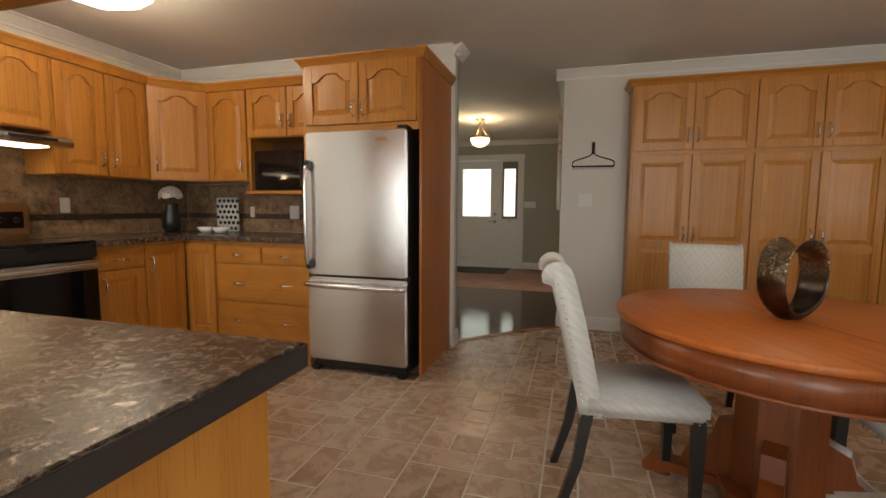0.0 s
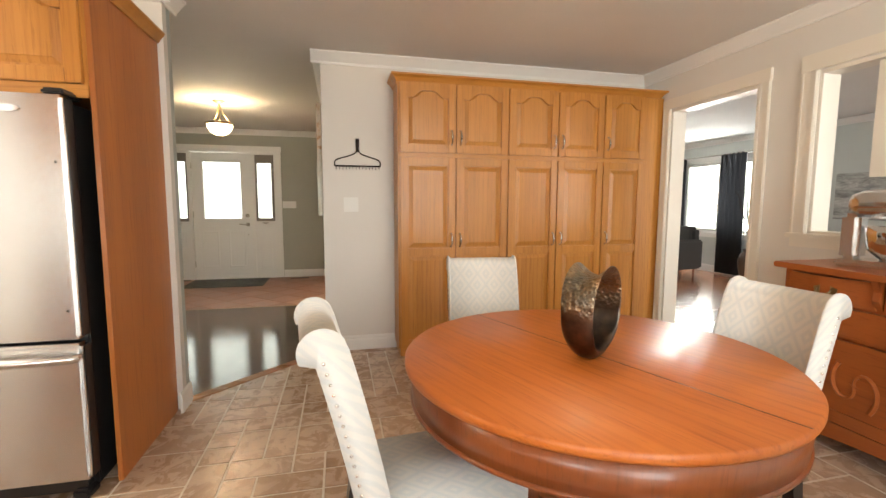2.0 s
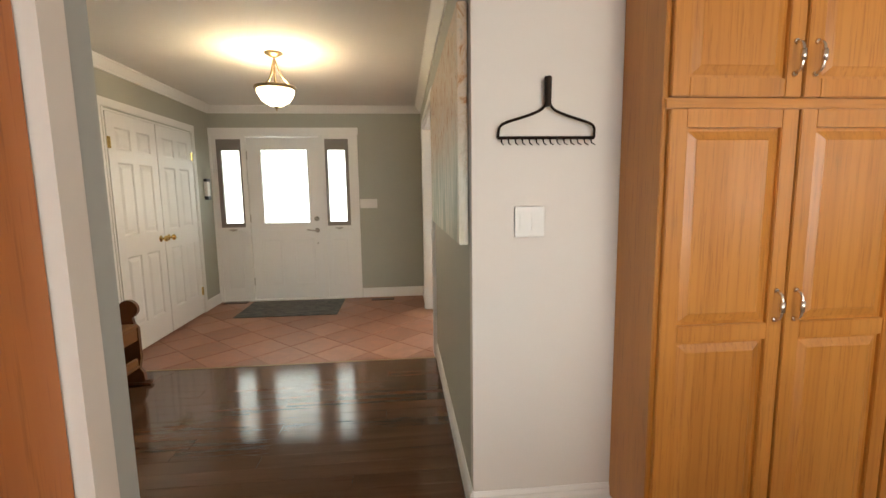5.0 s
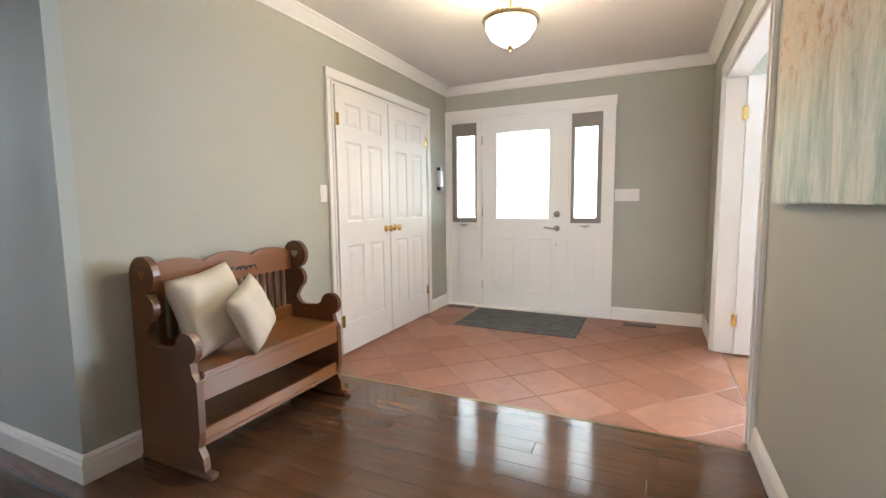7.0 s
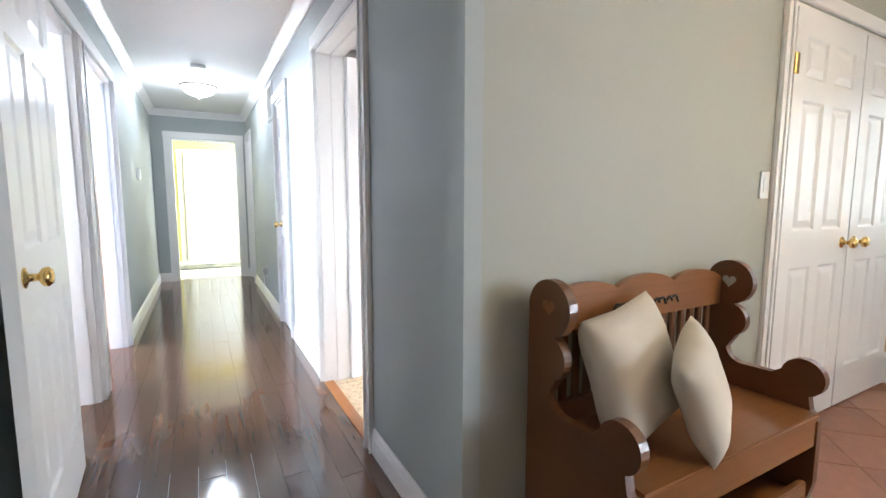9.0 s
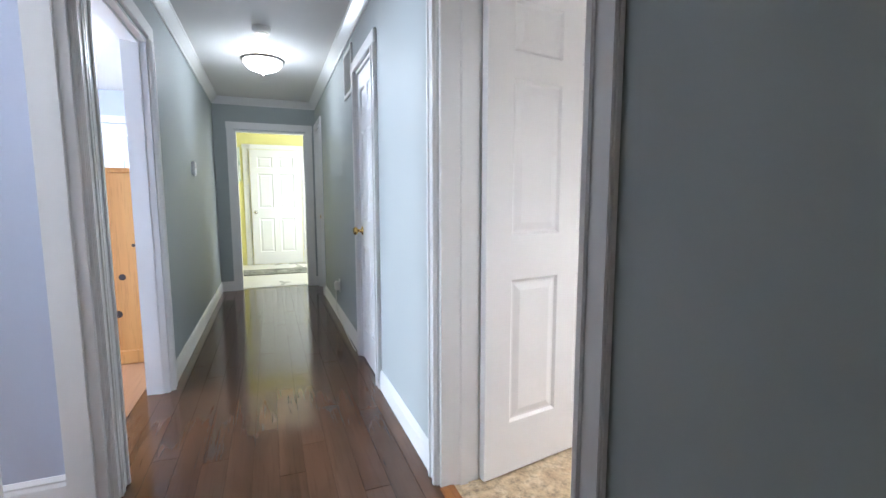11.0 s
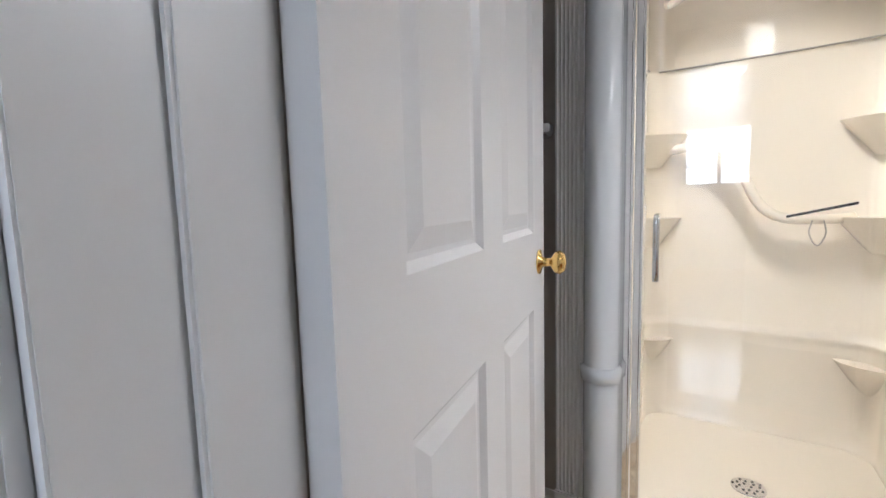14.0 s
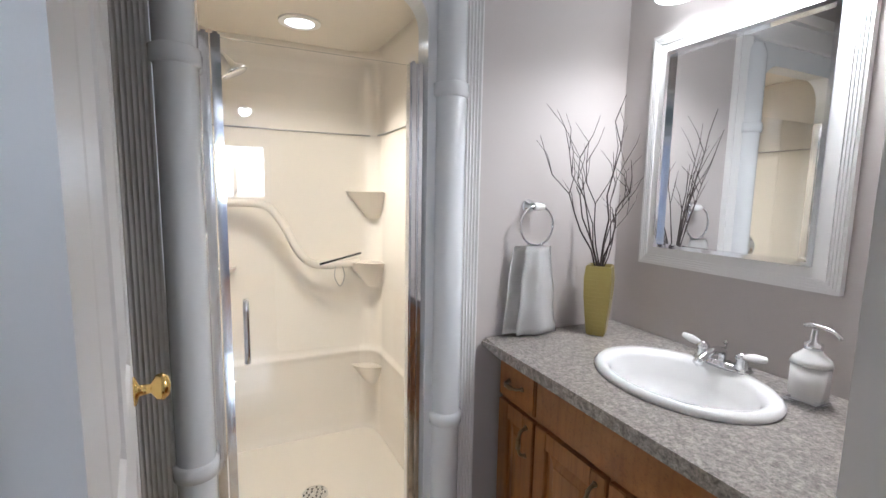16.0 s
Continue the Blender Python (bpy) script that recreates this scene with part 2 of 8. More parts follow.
VANITY_TOP = stone("grey_laminate", ((0.12, 0.105, 0.095), (0.28, 0.255, 0.23), (0.46, 0.42, 0.38)), 48, 0.3)
BACKSPLASH = stone("slate_backsplash", ((0.16, 0.095, 0.05), (0.26, 0.165, 0.095), (0.36, 0.25, 0.16)), 6, 0.4)
SPLASH_BAND = stone("mosaic_band", ((0.02, 0.015, 0.012), (0.05, 0.035, 0.025), (0.14, 0.1, 0.07)), 40, 0.3)
STEEL = metal("brushed_steel", (0.62, 0.61, 0.6), 0.24, (2, 2, 160))
sb_ = STEEL.node_tree.nodes["Principled BSDF"]
tan_ = STEEL.node_tree.nodes.new("ShaderNodeTangent")
tan_.direction_type, tan_.axis = "RADIAL", "Z"
STEEL.node_tree.links.new(tan_.outputs[0], sb_.inputs["Tangent"])
sb_.inputs["Anisotropic"].default_value, sb_.inputs["Anisotropic Rotation"].default_value = 0.8, 0.25
STEEL_BAR = metal("satin_steel", (0.68, 0.67, 0.66), 0.22)
CHROME = metal("chrome", (0.82, 0.83, 0.85), 0.06)
BRASS = metal("polished_brass", (0.80, 0.56, 0.2), 0.2)
ANTIQUE_BRASS = metal("antique_brass", (0.32, 0.25, 0.15), 0.32)
PEWTER = metal("pewter", (0.72, 0.69, 0.64), 0.25)
NICKEL = metal("satin_nickel", (0.45, 0.42, 0.38), 0.3)
IRON = metal("rusted_iron", (0.03, 0.022, 0.018), 0.5)
BRONZE = metal("hammered_bronze", (0.24, 0.18, 0.13), 0.25)
BLACK = plaster("black_plastic", (0.012, 0.012, 0.013), 0.3, 0.02, 60)
BLACK_GLASS = plaster("black_glass", (0.006, 0.006, 0.007), 0.05, 0.0, 10)
GROUT = plaster("grout", (0.74, 0.68, 0.6), 0.8, 0.1, 120)
GROUT_DARK = plaster("tan_grout", (0.26, 0.17, 0.12), 0.8, 0.1, 120)
KITCHEN_TILE = tile_material("stone_tile", ((0.42, 0.285, 0.195), (0.50, 0.36, 0.26), (0.57, 0.43, 0.33)), 0.24)
TERRACOTTA = tile_material("terracotta_tile", ((0.25, 0.105, 0.06), (0.31, 0.135, 0.08), (0.36, 0.18, 0.115)), 0.36)
BATH_TILE = stone("bath_vinyl", ((0.3, 0.21, 0.12), (0.42, 0.32, 0.2), (0.52, 0.43, 0.3)), 12, 0.35)
WHITE_FLOOR = plaster("pale_vinyl", (0.72, 0.7, 0.66), 0.3)
CURTAIN = plaster("charcoal_curtain", (0.07, 0.072, 0.08), 0.9, 0.2, 300)
SOFA = plaster("charcoal_upholstery", (0.065, 0.06, 0.058), 0.9, 0.2, 300)
CUSHION = plaster("cream_linen", (0.60, 0.535, 0.44), 0.9, 0.25, 400)
TOWEL = plaster("white_terry", (0.82, 0.81, 0.79), 0.95, 0.6, 350)
LEAF_WHITE = plaster("white_petals", (0.75, 0.72, 0.66), 0.8, 0.2, 60)
TWIG = plaster("dark_twigs", (0.035, 0.022, 0.018), 0.7, 0.2, 80)
URN = plaster("brown_glaze", (0.10, 0.06, 0.04), 0.35, 0.2, 30, 0.4)
GLASS = glass("clear_glass")
SHADE_WARM = glow("lit_alabaster_glass", (1.0, 0.80, 0.52), 5.0)
SHADE_WHITE = glow("lit_frosted_glass", (1.0, 0.97, 0.92), 7.0)
LAMP_STRIP = glow("lit_lens", (1.0, 0.85, 0.6), 6.0)
DAYLIGHT = glow("bright_outdoors", (0.93, 1.0, 0.95), 4.0)


def weave_material():
    """Woven fabric with nested diamonds in pale blue-grey on cream."""
    m, nt, b = material("diamond_weave", 0.9)
    v = coords(nt, (11, 11, 11))
    sep = nt.nodes.new("ShaderNodeSeparateXYZ")
    nt.links.new(v, sep.inputs[0])

    def op(kind, a, c):
        n = nt.nodes.new("ShaderNodeMath")
        n.operation = kind
        for s, q in zip(n.inputs, (a, c)):
            if isinstance(q, (int, float)):
                s.default_value = q
            else:
                nt.links.new(q, s)
        return n.outputs[0]

    def tri(x):
        return op("PINGPONG", x, 0.5)
    u = op("ADD", op("ADD", sep.outputs["X"], sep.outputs["Z"]), sep.outputs["Y"])
    w = op("SUBTRACT", op("ADD", op("MULTIPLY", sep.outputs["X"], 0.5), sep.outputs["Z"]), sep.outputs["Y"])
    d = op("MAXIMUM", tri(u), tri(w))
    rings = op("PINGPONG", op("MULTIPLY", d, 3.0), 0.5)
    n = noise_of(nt, coords(nt), 500, 2)
    col = ramp(nt, rings, [(0.2, (0.66, 0.64, 0.605)), (0.34, (0.59, 0.595, 0.585))])
    nt.links.new(mix(nt, 0.25, col, ramp(nt, n, [(0.3, (0.6, 0.6, 0.6)), (0.7, (1, 1, 1))]), "MULTIPLY"), b.inputs["Base Color"])
    bump(nt, b, n, 0.25, 0.002)
    return m


WEAVE = weave_material()


def art_material(name, stops, scale, axis_scale):
    m, nt, b = material(name, 0.55)
    v = coords(nt, axis_scale)
    n, n2 = noise_of(nt, v, scale, 8, 0.75, 0.5), noise_of(nt, v, scale * 6, 4, 0.8)
    nt.links.new(mix(nt, 0.4, ramp(nt, n, stops), ramp(nt, n2, [(0.35, (0.5, 0.5, 0.5)), (0.65, (1.3, 1.3, 1.3))]), "MULTIPLY"), b.inputs["Base Color"])
    bump(nt, b, n2, 0.3, 0.004)
    return m


def birch_art():
    """Abstract canvas: rust leaves above, pale green and white uprights below."""
    m, nt, b = material("birch_canvas", 0.5)
    sep = nt.nodes.new("ShaderNodeSeparateXYZ")
    tc = nt.nodes.new("ShaderNodeTexCoord")
    nt.links.new(tc.outputs["Object"], sep.inputs[0])
    v = coords(nt, (9, 9, 1.6))
    streak, blot = noise_of(nt, v, 1.5, 6, 0.7, 0.4), noise_of(nt, coords(nt, (8, 8, 8)), 1.5, 6, 0.75, 1.0)
    low = ramp(nt, streak, [(0.3, (0.2, 0.25, 0.19)), (0.46, (0.42, 0.48, 0.4)), (0.6, (0.66, 0.65, 0.57)), (0.75, (0.46, 0.44, 0.28))])
    high = ramp(nt, blot, [(0.3, (0.34, 0.3, 0.23)), (0.46, (0.58, 0.48, 0.37)), (0.56, (0.5, 0.36, 0.22)), (0.62, (0.36, 0.14, 0.045)), (0.74, (0.6, 0.4, 0.16))])
    mr = nt.nodes.new("ShaderNodeMapRange")
    mr.inputs["From Min"].default_value, mr.inputs["From Max"].default_value = 1.38, 1.66
    nt.links.new(sep.outputs["Z"], mr.inputs["Value"])
    nt.links.new(mix(nt, mr.outputs[0], low, high), b.inputs["Base Color"])
    bump(nt, b, blot, 0.5, 0.006)
    return m


def mat_material(name, dark, light, sc):
    m, nt, b = material(name, 0.95)
    n = noise_of(nt, coords(nt, sc), 5, 5, 0.8, 1.5)
    n2 = noise_of(nt, coords(nt), 400, 2)
    nt.links.new(mix(nt, 0.5, ramp(nt, n, [(0.4, dark), (0.6, light)]), ramp(nt, n2, [(0.3, (0.5, 0.5, 0.5)), (0.7, (1.2, 1.2, 1.2))]), "MULTIPLY"), b.inputs["Base Color"])
    bump(nt, b, n2, 0.5, 0.004)
    return m


BIRCH = birch_art()
GREY_ART = art_material("grey_abstract_canvas", [(0.3, (0.05, 0.05, 0.05)), (0.45, (0.3, 0.3, 0.29)), (0.6, (0.6, 0.6, 0.58)), (0.7, (0.2, 0.2, 0.2))], 2.0, (1, 1.2, 5))
PALE_ART = art_material("pale_flower_canvas", [(0.3, (0.6, 0.66, 0.6)), (0.5, (0.72, 0.75, 0.7)), (0.7, (0.5, 0.6, 0.5))], 3.0, (2, 2, 2))
MAT_GREY = mat_material("grey_doormat", (0.07, 0.075, 0.075), (0.16, 0.165, 0.16), (1, 3, 1))
MAT_PATTERN = mat_material("patterned_mat", (0.12, 0.12, 0.11), (0.4, 0.4, 0.36), (1, 1, 1))
PRINT = plaster("grey_print_board", (0.6, 0.6, 0.58), 0.4)


# ---- building helpers ----
def mesh_of(name, bm, mat, smooth=False):
    me = bpy.data.meshes.new(name)
    bmesh.ops.recalc_face_normals(bm, faces=bm.faces)
    if smooth:
        for f in bm.faces:
            f.smooth = True
    bm.to_mesh(me)
    bm.free()
    me.materials.append(mat)
    return me


def part(name, bm, mat, parent, label="", smooth=False):
    ob = new(name, mesh_of(name, bm, mat, smooth))
    ob.parent = parent
    if label:
        ob["label"] = label
    return ob


def thing(name, label, category, group="", kind=""):
    return tagged(new(name), label, category, group, kind)


def solo(name, bm, mat, label, category, group="", kind="", smooth=False):
    return tagged(new(name, mesh_of(name, bm, mat, smooth)), label, category, group, kind)


def box(x0, x1, y0, y1, z0, z1, bevel=0.0, bm=None):
    """A box, with its edges rounded off, added to bm."""
    own = bmesh.new()
    bmesh.ops.create_cube(own, size=1.0)
    for v in own.verts:
        v.co = Vector((x0 + (v.co.x + 0.5) * (x1 - x0), y0 + (v.co.y + 0.5) * (y1 - y0), z0 + (v.co.z + 0.5) * (z1 - z0)))
    if bevel:
        bmesh.ops.bevel(own, geom=own.edges[:], offset=bevel, segments=2, affect="EDGES", clamp_overlap=True)
    if bm is None:
        return own
    return join(bm, own)


def join(bm, other, m=None):
    if m is not None:
        bmesh.ops.transform(other, matrix=m, verts=other.verts)
    me = bpy.data.meshes.new("joined")
    other.to_mesh(me)
    other.free()
    bm.from_mesh(me)
    bpy.data.meshes.remove(me)
    return bm


def turned(profile, seg=32, cap=True):
    """A turned solid from (radius, height) pairs, about z."""
    bm = bmesh.new()
    rings = [[bm.verts.new((r * math.cos(2 * math.pi * k / seg), r * math.sin(2 * math.pi * k / seg), z)) for k in range(seg)] for r, z in profile]
    for a, b in zip(rings, rings[1:]):
        for k in range(seg):
            bm.faces.new((a[k], a[(k + 1) % seg], b[(k + 1) % seg], b[k]))
    if cap:
        bm.faces.new(rings[0][::-1])
        bm.faces.new(rings[-1])
    return bm


def prism(pts, depth, place=None):
    """A flat outline (x, z) pulled out along y from 0 to depth."""
    bm = bmesh.new()
    a = [bm.verts.new((x, 0, z)) for x, z in pts]
    b = [bm.verts.new((x, depth, z)) for x, z in pts]
    bm.faces.new(a)
    bm.faces.new(b[::-1])
    n = len(pts)
    for k in range(n):
        bm.faces.new((a[k], a[(k + 1) % n], b[(k + 1) % n], b[k]))
    if place is not None:
        bmesh.ops.transform(bm, matrix=place, verts=bm.verts)
    return bm


def tube(points, r, seg=10, taper=1.0):
    """A round bar that follows points."""
    bm = bmesh.new()
    pts = [Vector(p) for p in points]
    rings, up = [], None
    for k, p in enumerate(pts):
        d = (pts[min(k + 1, len(pts) - 1)] - pts[max(k - 1, 0)]).normalized()
        if up is None or abs(d.dot(up)) > 0.98:
            up = Vector((0, 0, 1)) if abs(d.z) < 0.9 else Vector((1, 0, 0))
        s = d.cross(up).normalized()
        u = s.cross(d).normalized()
        up = u
        rr = r * (1 + (taper - 1) * k / (len(pts) - 1))
        rings.append([bm.verts.new(p + rr * (math.cos(a) * s + math.sin(a) * u)) for a in [2 * math.pi * q / seg for q in range(seg)]])
    for a, b in zip(rings, rings[1:]):
        for k in range(seg):
            bm.faces.new((a[k], a[(k + 1) % seg], b[(k + 1) % seg], b[k]))
    bm.faces.new(rings[0][::-1])
    bm.faces.new(rings[-1])
    return bm


def curve_pts(ctrl, n=24):
    """Points on a smooth line through the control points."""
    c = [Vector(p) for p in ctrl]
    c = [2 * c[0] - c[1]] + c + [2 * c[-1] - c[-2]]
    out, spans = [], len(c) - 3
    for k in range(n + 1):
        s = min(k / n * spans, spans - 1e-6)
        i, t = int(s), s - int(s)
        p0, p1, p2, p3 = c[i:i + 4]
        out.append(0.5 * (2 * p1 + (p2 - p0) * t + (2 * p0 - 5 * p1 + 4 * p2 - p3) * t * t + (3 * p1 - p0 - 3 * p2 + p3) * t ** 3))
    return out


def put(ob, m):
    ob.matrix_world = m
    return ob


def wall_boxes(axis, p0, p1, a0, a1, z0, z1, holes=()):
    """A wall between p0 and p1 on one axis that runs a0 to a1 along the other, with openings (b0, b1, z0, z1) cut through it."""
    bm = bmesh.new()

    def add(s0, s1, t0, t1):
        if s1 - s0 < 1e-4 or t1 - t0 < 1e-4:
            return
        if axis == "x":
            box(p0, p1, s0, s1, t0, t1, 0, bm)
        else:
            box(s0, s1, p0, p1, t0, t1, 0, bm)
    at = a0
    for b0, b1, c0, c1 in sorted(holes):
        add(at, b0, z0, z1)
        add(b0, b1, z0, c0)
        add(b0, b1, c1, z1)
        at = b1
    add(at, a1, z0, z1)
    return bm


def wall(name, mat, label, *args):
    return solo(name, wall_boxes(*args), mat, label, "wall", kind="structure")


def moulding(name, profile, runs, mat, label, category):
    """A moulding: profile of (out from the wall, z) swept along straight runs (x0, y0, x1, y1, nx, ny) with the wall's normal."""
    bm = bmesh.new()
    for x0, y0, x1, y1, nx, ny in runs:
        a = [bm.verts.new((x0 + o * nx, y0 + o * ny, z)) for o, z in profile]
        b = [bm.verts.new((x1 + o * nx, y1 + o * ny, z)) for o, z in profile]
        n = len(profile)
        for k in range(n):
            bm.faces.new((a[k], a[(k + 1) % n], b[(k + 1) % n], b[k]))
        bm.faces.new(a)
        bm.faces.new(b[::-1])
    return solo(name, bm, mat, label, category, kind="structure")


BASE_PROFILE = [(0, 0), (0.014, 0), (0.014, 0.085), (0.010, 0.1), (0.012, 0.108), (0.004, 0.125), (0, 0.125)]
CROWN_PROFILE = [(0, H - 0.085), (0.012, H - 0.085), (0.016, H - 0.07), (0.05, H - 0.03), (0.062, H - 0.016), (0.07, H - 0.012), (0.07, H), (0, H)]

# ---- structure: floors ----
KN, NIB, RX, BX = 3.15, 4.04, -0.075, -2.63      # kitchen back wall, pantry wall, foyer walls
FY, HL, HR, HE = 8.10, 3.27, 4.47, -8.92         # front wall, hall's two sides, hall's end
WX, DX, SY = -3.57, 2.84, -2.7                   # kitchen's west wall, dining wall, south wall

solo("floor_kitchen", box(WX - 0.1, DX + 0.06, SY - 0.1, NIB, -0.1, 0.0005), GROUT, "pale grey grout bed of the kitchen floor", "floor", kind="structure")
solo("floor_hall", box(HE, RX + 0.04, HL - 0.17, 5.86, -0.09, -0.0035), FLOOR_DARK, "dark sub-floor under the hall planks", "floor", kind="structure")
solo("floor_foyer", box(BX - 0.7, RX + 0.06, 5.86, FY + 0.1, -0.1, 0.0), GROUT_DARK, "grout bed of the terracotta entry floor", "floor", kind="structure")
solo("floor_bath", box(-5.3, -2.7, HR, 5.9, -0.12, 0.002), BATH_TILE, "mottled tan sheet floor of the bathroom", "floor", kind="structure")
solo("floor_living", box(DX + 0.062, 6.9, SY - 0.1, 9.2, -0.1, 0.0), FLOOR_LIVING, "reddish polished wooden living room floor", "floor", kind="structure")
solo("floor_office", box(RX + 0.063, DX + 0.06, NIB + 0.1, FY + 0.1, -0.1, 0.0), FLOOR_LIVING, "reddish wooden office floor", "floor", kind="structure")
solo("floor_bedroom", box(-9.0, WX - 0.1, -0.7, HL - 0.155, -0.1, 0.0), FLOOR_BED, "light brown laminate bedroom floor", "floor", kind="structure")
solo("floor_porch", box(-11.5, HE - 0.12, 2.5, 5.6, -0.1, 0.0), WHITE_FLOOR, "pale vinyl floor of the back entry", "floor", kind="structure")
solo("ground", box(-400, 400, -400, 400, -0.6, -0.5), plaster("lawn", (0.05, 0.1, 0.025), 0.9, 0.3, 5, 0.4), "green lawn around the house", "ground", kind="structure")

# ---- structure: walls ----
wall("wall_kitchen_west", PAINT_KITCHEN, "painted kitchen wall behind the range", "x", WX - 0.1, WX, SY - 0.1, KN, 0, H)
wall("wall_kitchen_north", PAINT_KITCHEN, "painted wall behind the refrigerator", "y", KN, KN + 0.06, WX - 0.1, -0.875, 0, H)
# The wide opening is an added, unseen window for the dining lamp.
wall("wall_kitchen_south", PAINT_KITCHEN, "painted kitchen wall with a wide added window", "y", SY - 0.12, SY, WX - 0.1, DX + 0.06, 0, H, [(-0.2, 2.5, 0.3, 2.2), (-3.2, -1.4, 0.98, 2.12)])
wall("wall_pantry", PAINT_KITCHEN, "white wall with light switches beside the pantry", "y", NIB, NIB + 0.06, RX, DX + 0.06, 0, H)
wall("wall_dining", PAINT_KITCHEN, "cream wall with a doorway and a pass-through", "x", DX, DX + 0.06, SY, NIB, 0, H, [(2.85, 3.67, 0, 2.035), (0.9, 2.46, 1.055, 2.02)])
wall("wall_living_west", PAINT_LIVING, "pale grey living room wall", "x", DX + 0.06, DX + 0.12, SY, 9.1, 0, H, [(2.85, 3.67, 0, 2.035), (0.9, 2.46, 1.055, 2.02)])
wall("wall_living_east", PAINT_LIVING, "pale grey living room wall with a bright window", "x", 6.75, 6.87, SY - 0.12, 9.2, 0, H, [(6.3, 7.95, 0.72, 2.03)])
wall("wall_living_north", PAINT_LIVING, "pale grey living room end wall", "y", 9.1, 9.2, DX + 0.12, 6.75, 0, H)
wall("wall_living_south", PAINT_LIVING, "pale grey living room wall", "y", SY - 0.12, SY, DX + 0.12, 6.75, 0, H, [(3.8, 6.2, 0.5, 2.1)])
wall("wall_foyer_right", PAINT_FOYER, "sage green wall with a large canvas", "x", RX, RX + 0.06, NIB + 0.06, FY, 0, H, [(5.95, 7.40, 0, 2.04)])
wall("wall_office_west", PAINT_LIVING, "pale office wall", "x", RX + 0.06, RX + 0.12, NIB + 0.12, FY, 0, H, [(5.95, 7.40, 0, 2.04)])
wall("wall_office_south", PAINT_LIVING, "pale office wall", "y", NIB + 0.06, NIB + 0.12, RX + 0.06, DX + 0.06, 0, H)
wall("wall_office_east", PAINT_LIVING, "pale office wall", "x", DX, DX + 0.06, NIB + 0.12, FY, 0, H)
wall("wall_front", PAINT_FOYER, "sage green front wall around the entry door", "y", FY, FY + 0.14, BX - 0.7, DX + 0.06, 0, H, [(-2.62, -0.94, 0, 2.07), (0.9, 2.3, 0.9, 2.1)])
wall("wall_bench", PAINT_FOYER, "sage green wall behind the bench", "x", BX - 0.06, BX, HR + 0.06, FY, 0, H, [(6.14, 7.60, 0, 2.03)])
wall("wall_closet_back", PAINT_FOYER, "closet back wall", "x", BX - 0.72, BX - 0.66, 5.9, FY, 0, H)
wall("wall_hall_right", PAINT_HALL, "grey green hall wall with bathroom and closet doors", "y", HR, HR + 0.06, HE - 0.12, BX, 0, H, [(-4.33, -3.49, 0, 2.04), (-5.95, -5.40, 0, 2.03), (-8.82, -8.26, 0, 2.03)])
wall("wall_hall_left", PAINT_HALL, "grey green hall wall with a thermostat", "y", HL - 0.075, HL, HE - 0.12, -0.877, 0, H, [(-4.66, -3.89, 0, 2.04), (-5.76, -4.82, 0, 2.04)])
wall("wall_bedroom_side", PAINT_BED, "lavender grey bedroom wall", "y", HL - 0.12, HL - 0.075, -9.0, WX - 0.1, 0, H, [(-4.66, -3.89, 0, 2.04), (-5.76, -4.82, 0, 2.04)])
wall("wall_stair", PAINT_BED, "blue grey wall inside the nearer doorway", "x", -4.80, -4.74, -0.6, HL - 0.12, 0, H)
wall("wall_bedroom_south", PAINT_BED, "lavender grey bedroom wall with a window", "y", -0.7, -0.6, -9.0, WX - 0.1, 0, H, [(-7.1, -5.3, 0.8, 2.05), (-4.64, -3.76, 1.25, 2.05)])
wall("wall_bedroom_west", PAINT_BED, "lavender grey bedroom wall with a white door", "x", -9.1, -9.0, -0.7, HL - 0.15, 0, H)
wall("wall_hall_end", PAINT_HALL, "grey green wall at the end of the hall", "x", HE - 0.06, HE, HL, HR, 0, H, [(3.50, 4.34, 0, 2.02)])
wall("wall_porch_side", PAINT_YELLOW, "yellow wall of the back entry", "x", HE - 0.12, HE - 0.06, 2.5, 5.6, 0, H, [(3.50, 4.34, 0, 2.02)])
wall("wall_porch_far", PAINT_YELLOW, "yellow wall with a white door", "x", -11.4, -11.3, 2.5, 5.6, 0, H)
wall("wall_porch_south", PAINT_YELLOW, "yellow wall of the back entry", "y", 2.4, 2.5, -11.4, HE - 0.12, 0, H)
wall("wall_porch_north", PAINT_YELLOW, "yellow wall of the back entry with an added, unseen window", "y", 5.6, 5.7, -11.4, HE - 0.12, 0, H, [(-10.9, -9.5, 0.8, 2.2)])
wall("wall_bath_south", PAINT_BATH, "taupe bathroom wall around the doorway", "y", HR + 0.06, HR + 0.155, -5.3, BX - 0.06, 0, H, [(-4.33, -3.49, 0, 2.04)])
wall("wall_bath_north", PAINT_BATH, "taupe wall beside the shower", "y", 5.75, 5.81, -5.3, -2.69, 0, H, [(-4.40, -3.45, 0, 2.16)])
wall("wall_bath_east", PAINT_BATH, "taupe wall behind the vanity", "x", -2.75, BX - 0.06, HR + 0.12, 5.75, 0, H)
wall("wall_bath_west", PAINT_BATH, "taupe bathroom end wall", "x", -5.4, -5.3, HR + 0.06, 5.9, 0, H)
wall("wall_closet_side", PAINT_HALL, "plain wall behind the hall closet door", "y", 5.1, 5.16, -9.3, -5.4, 0, H)
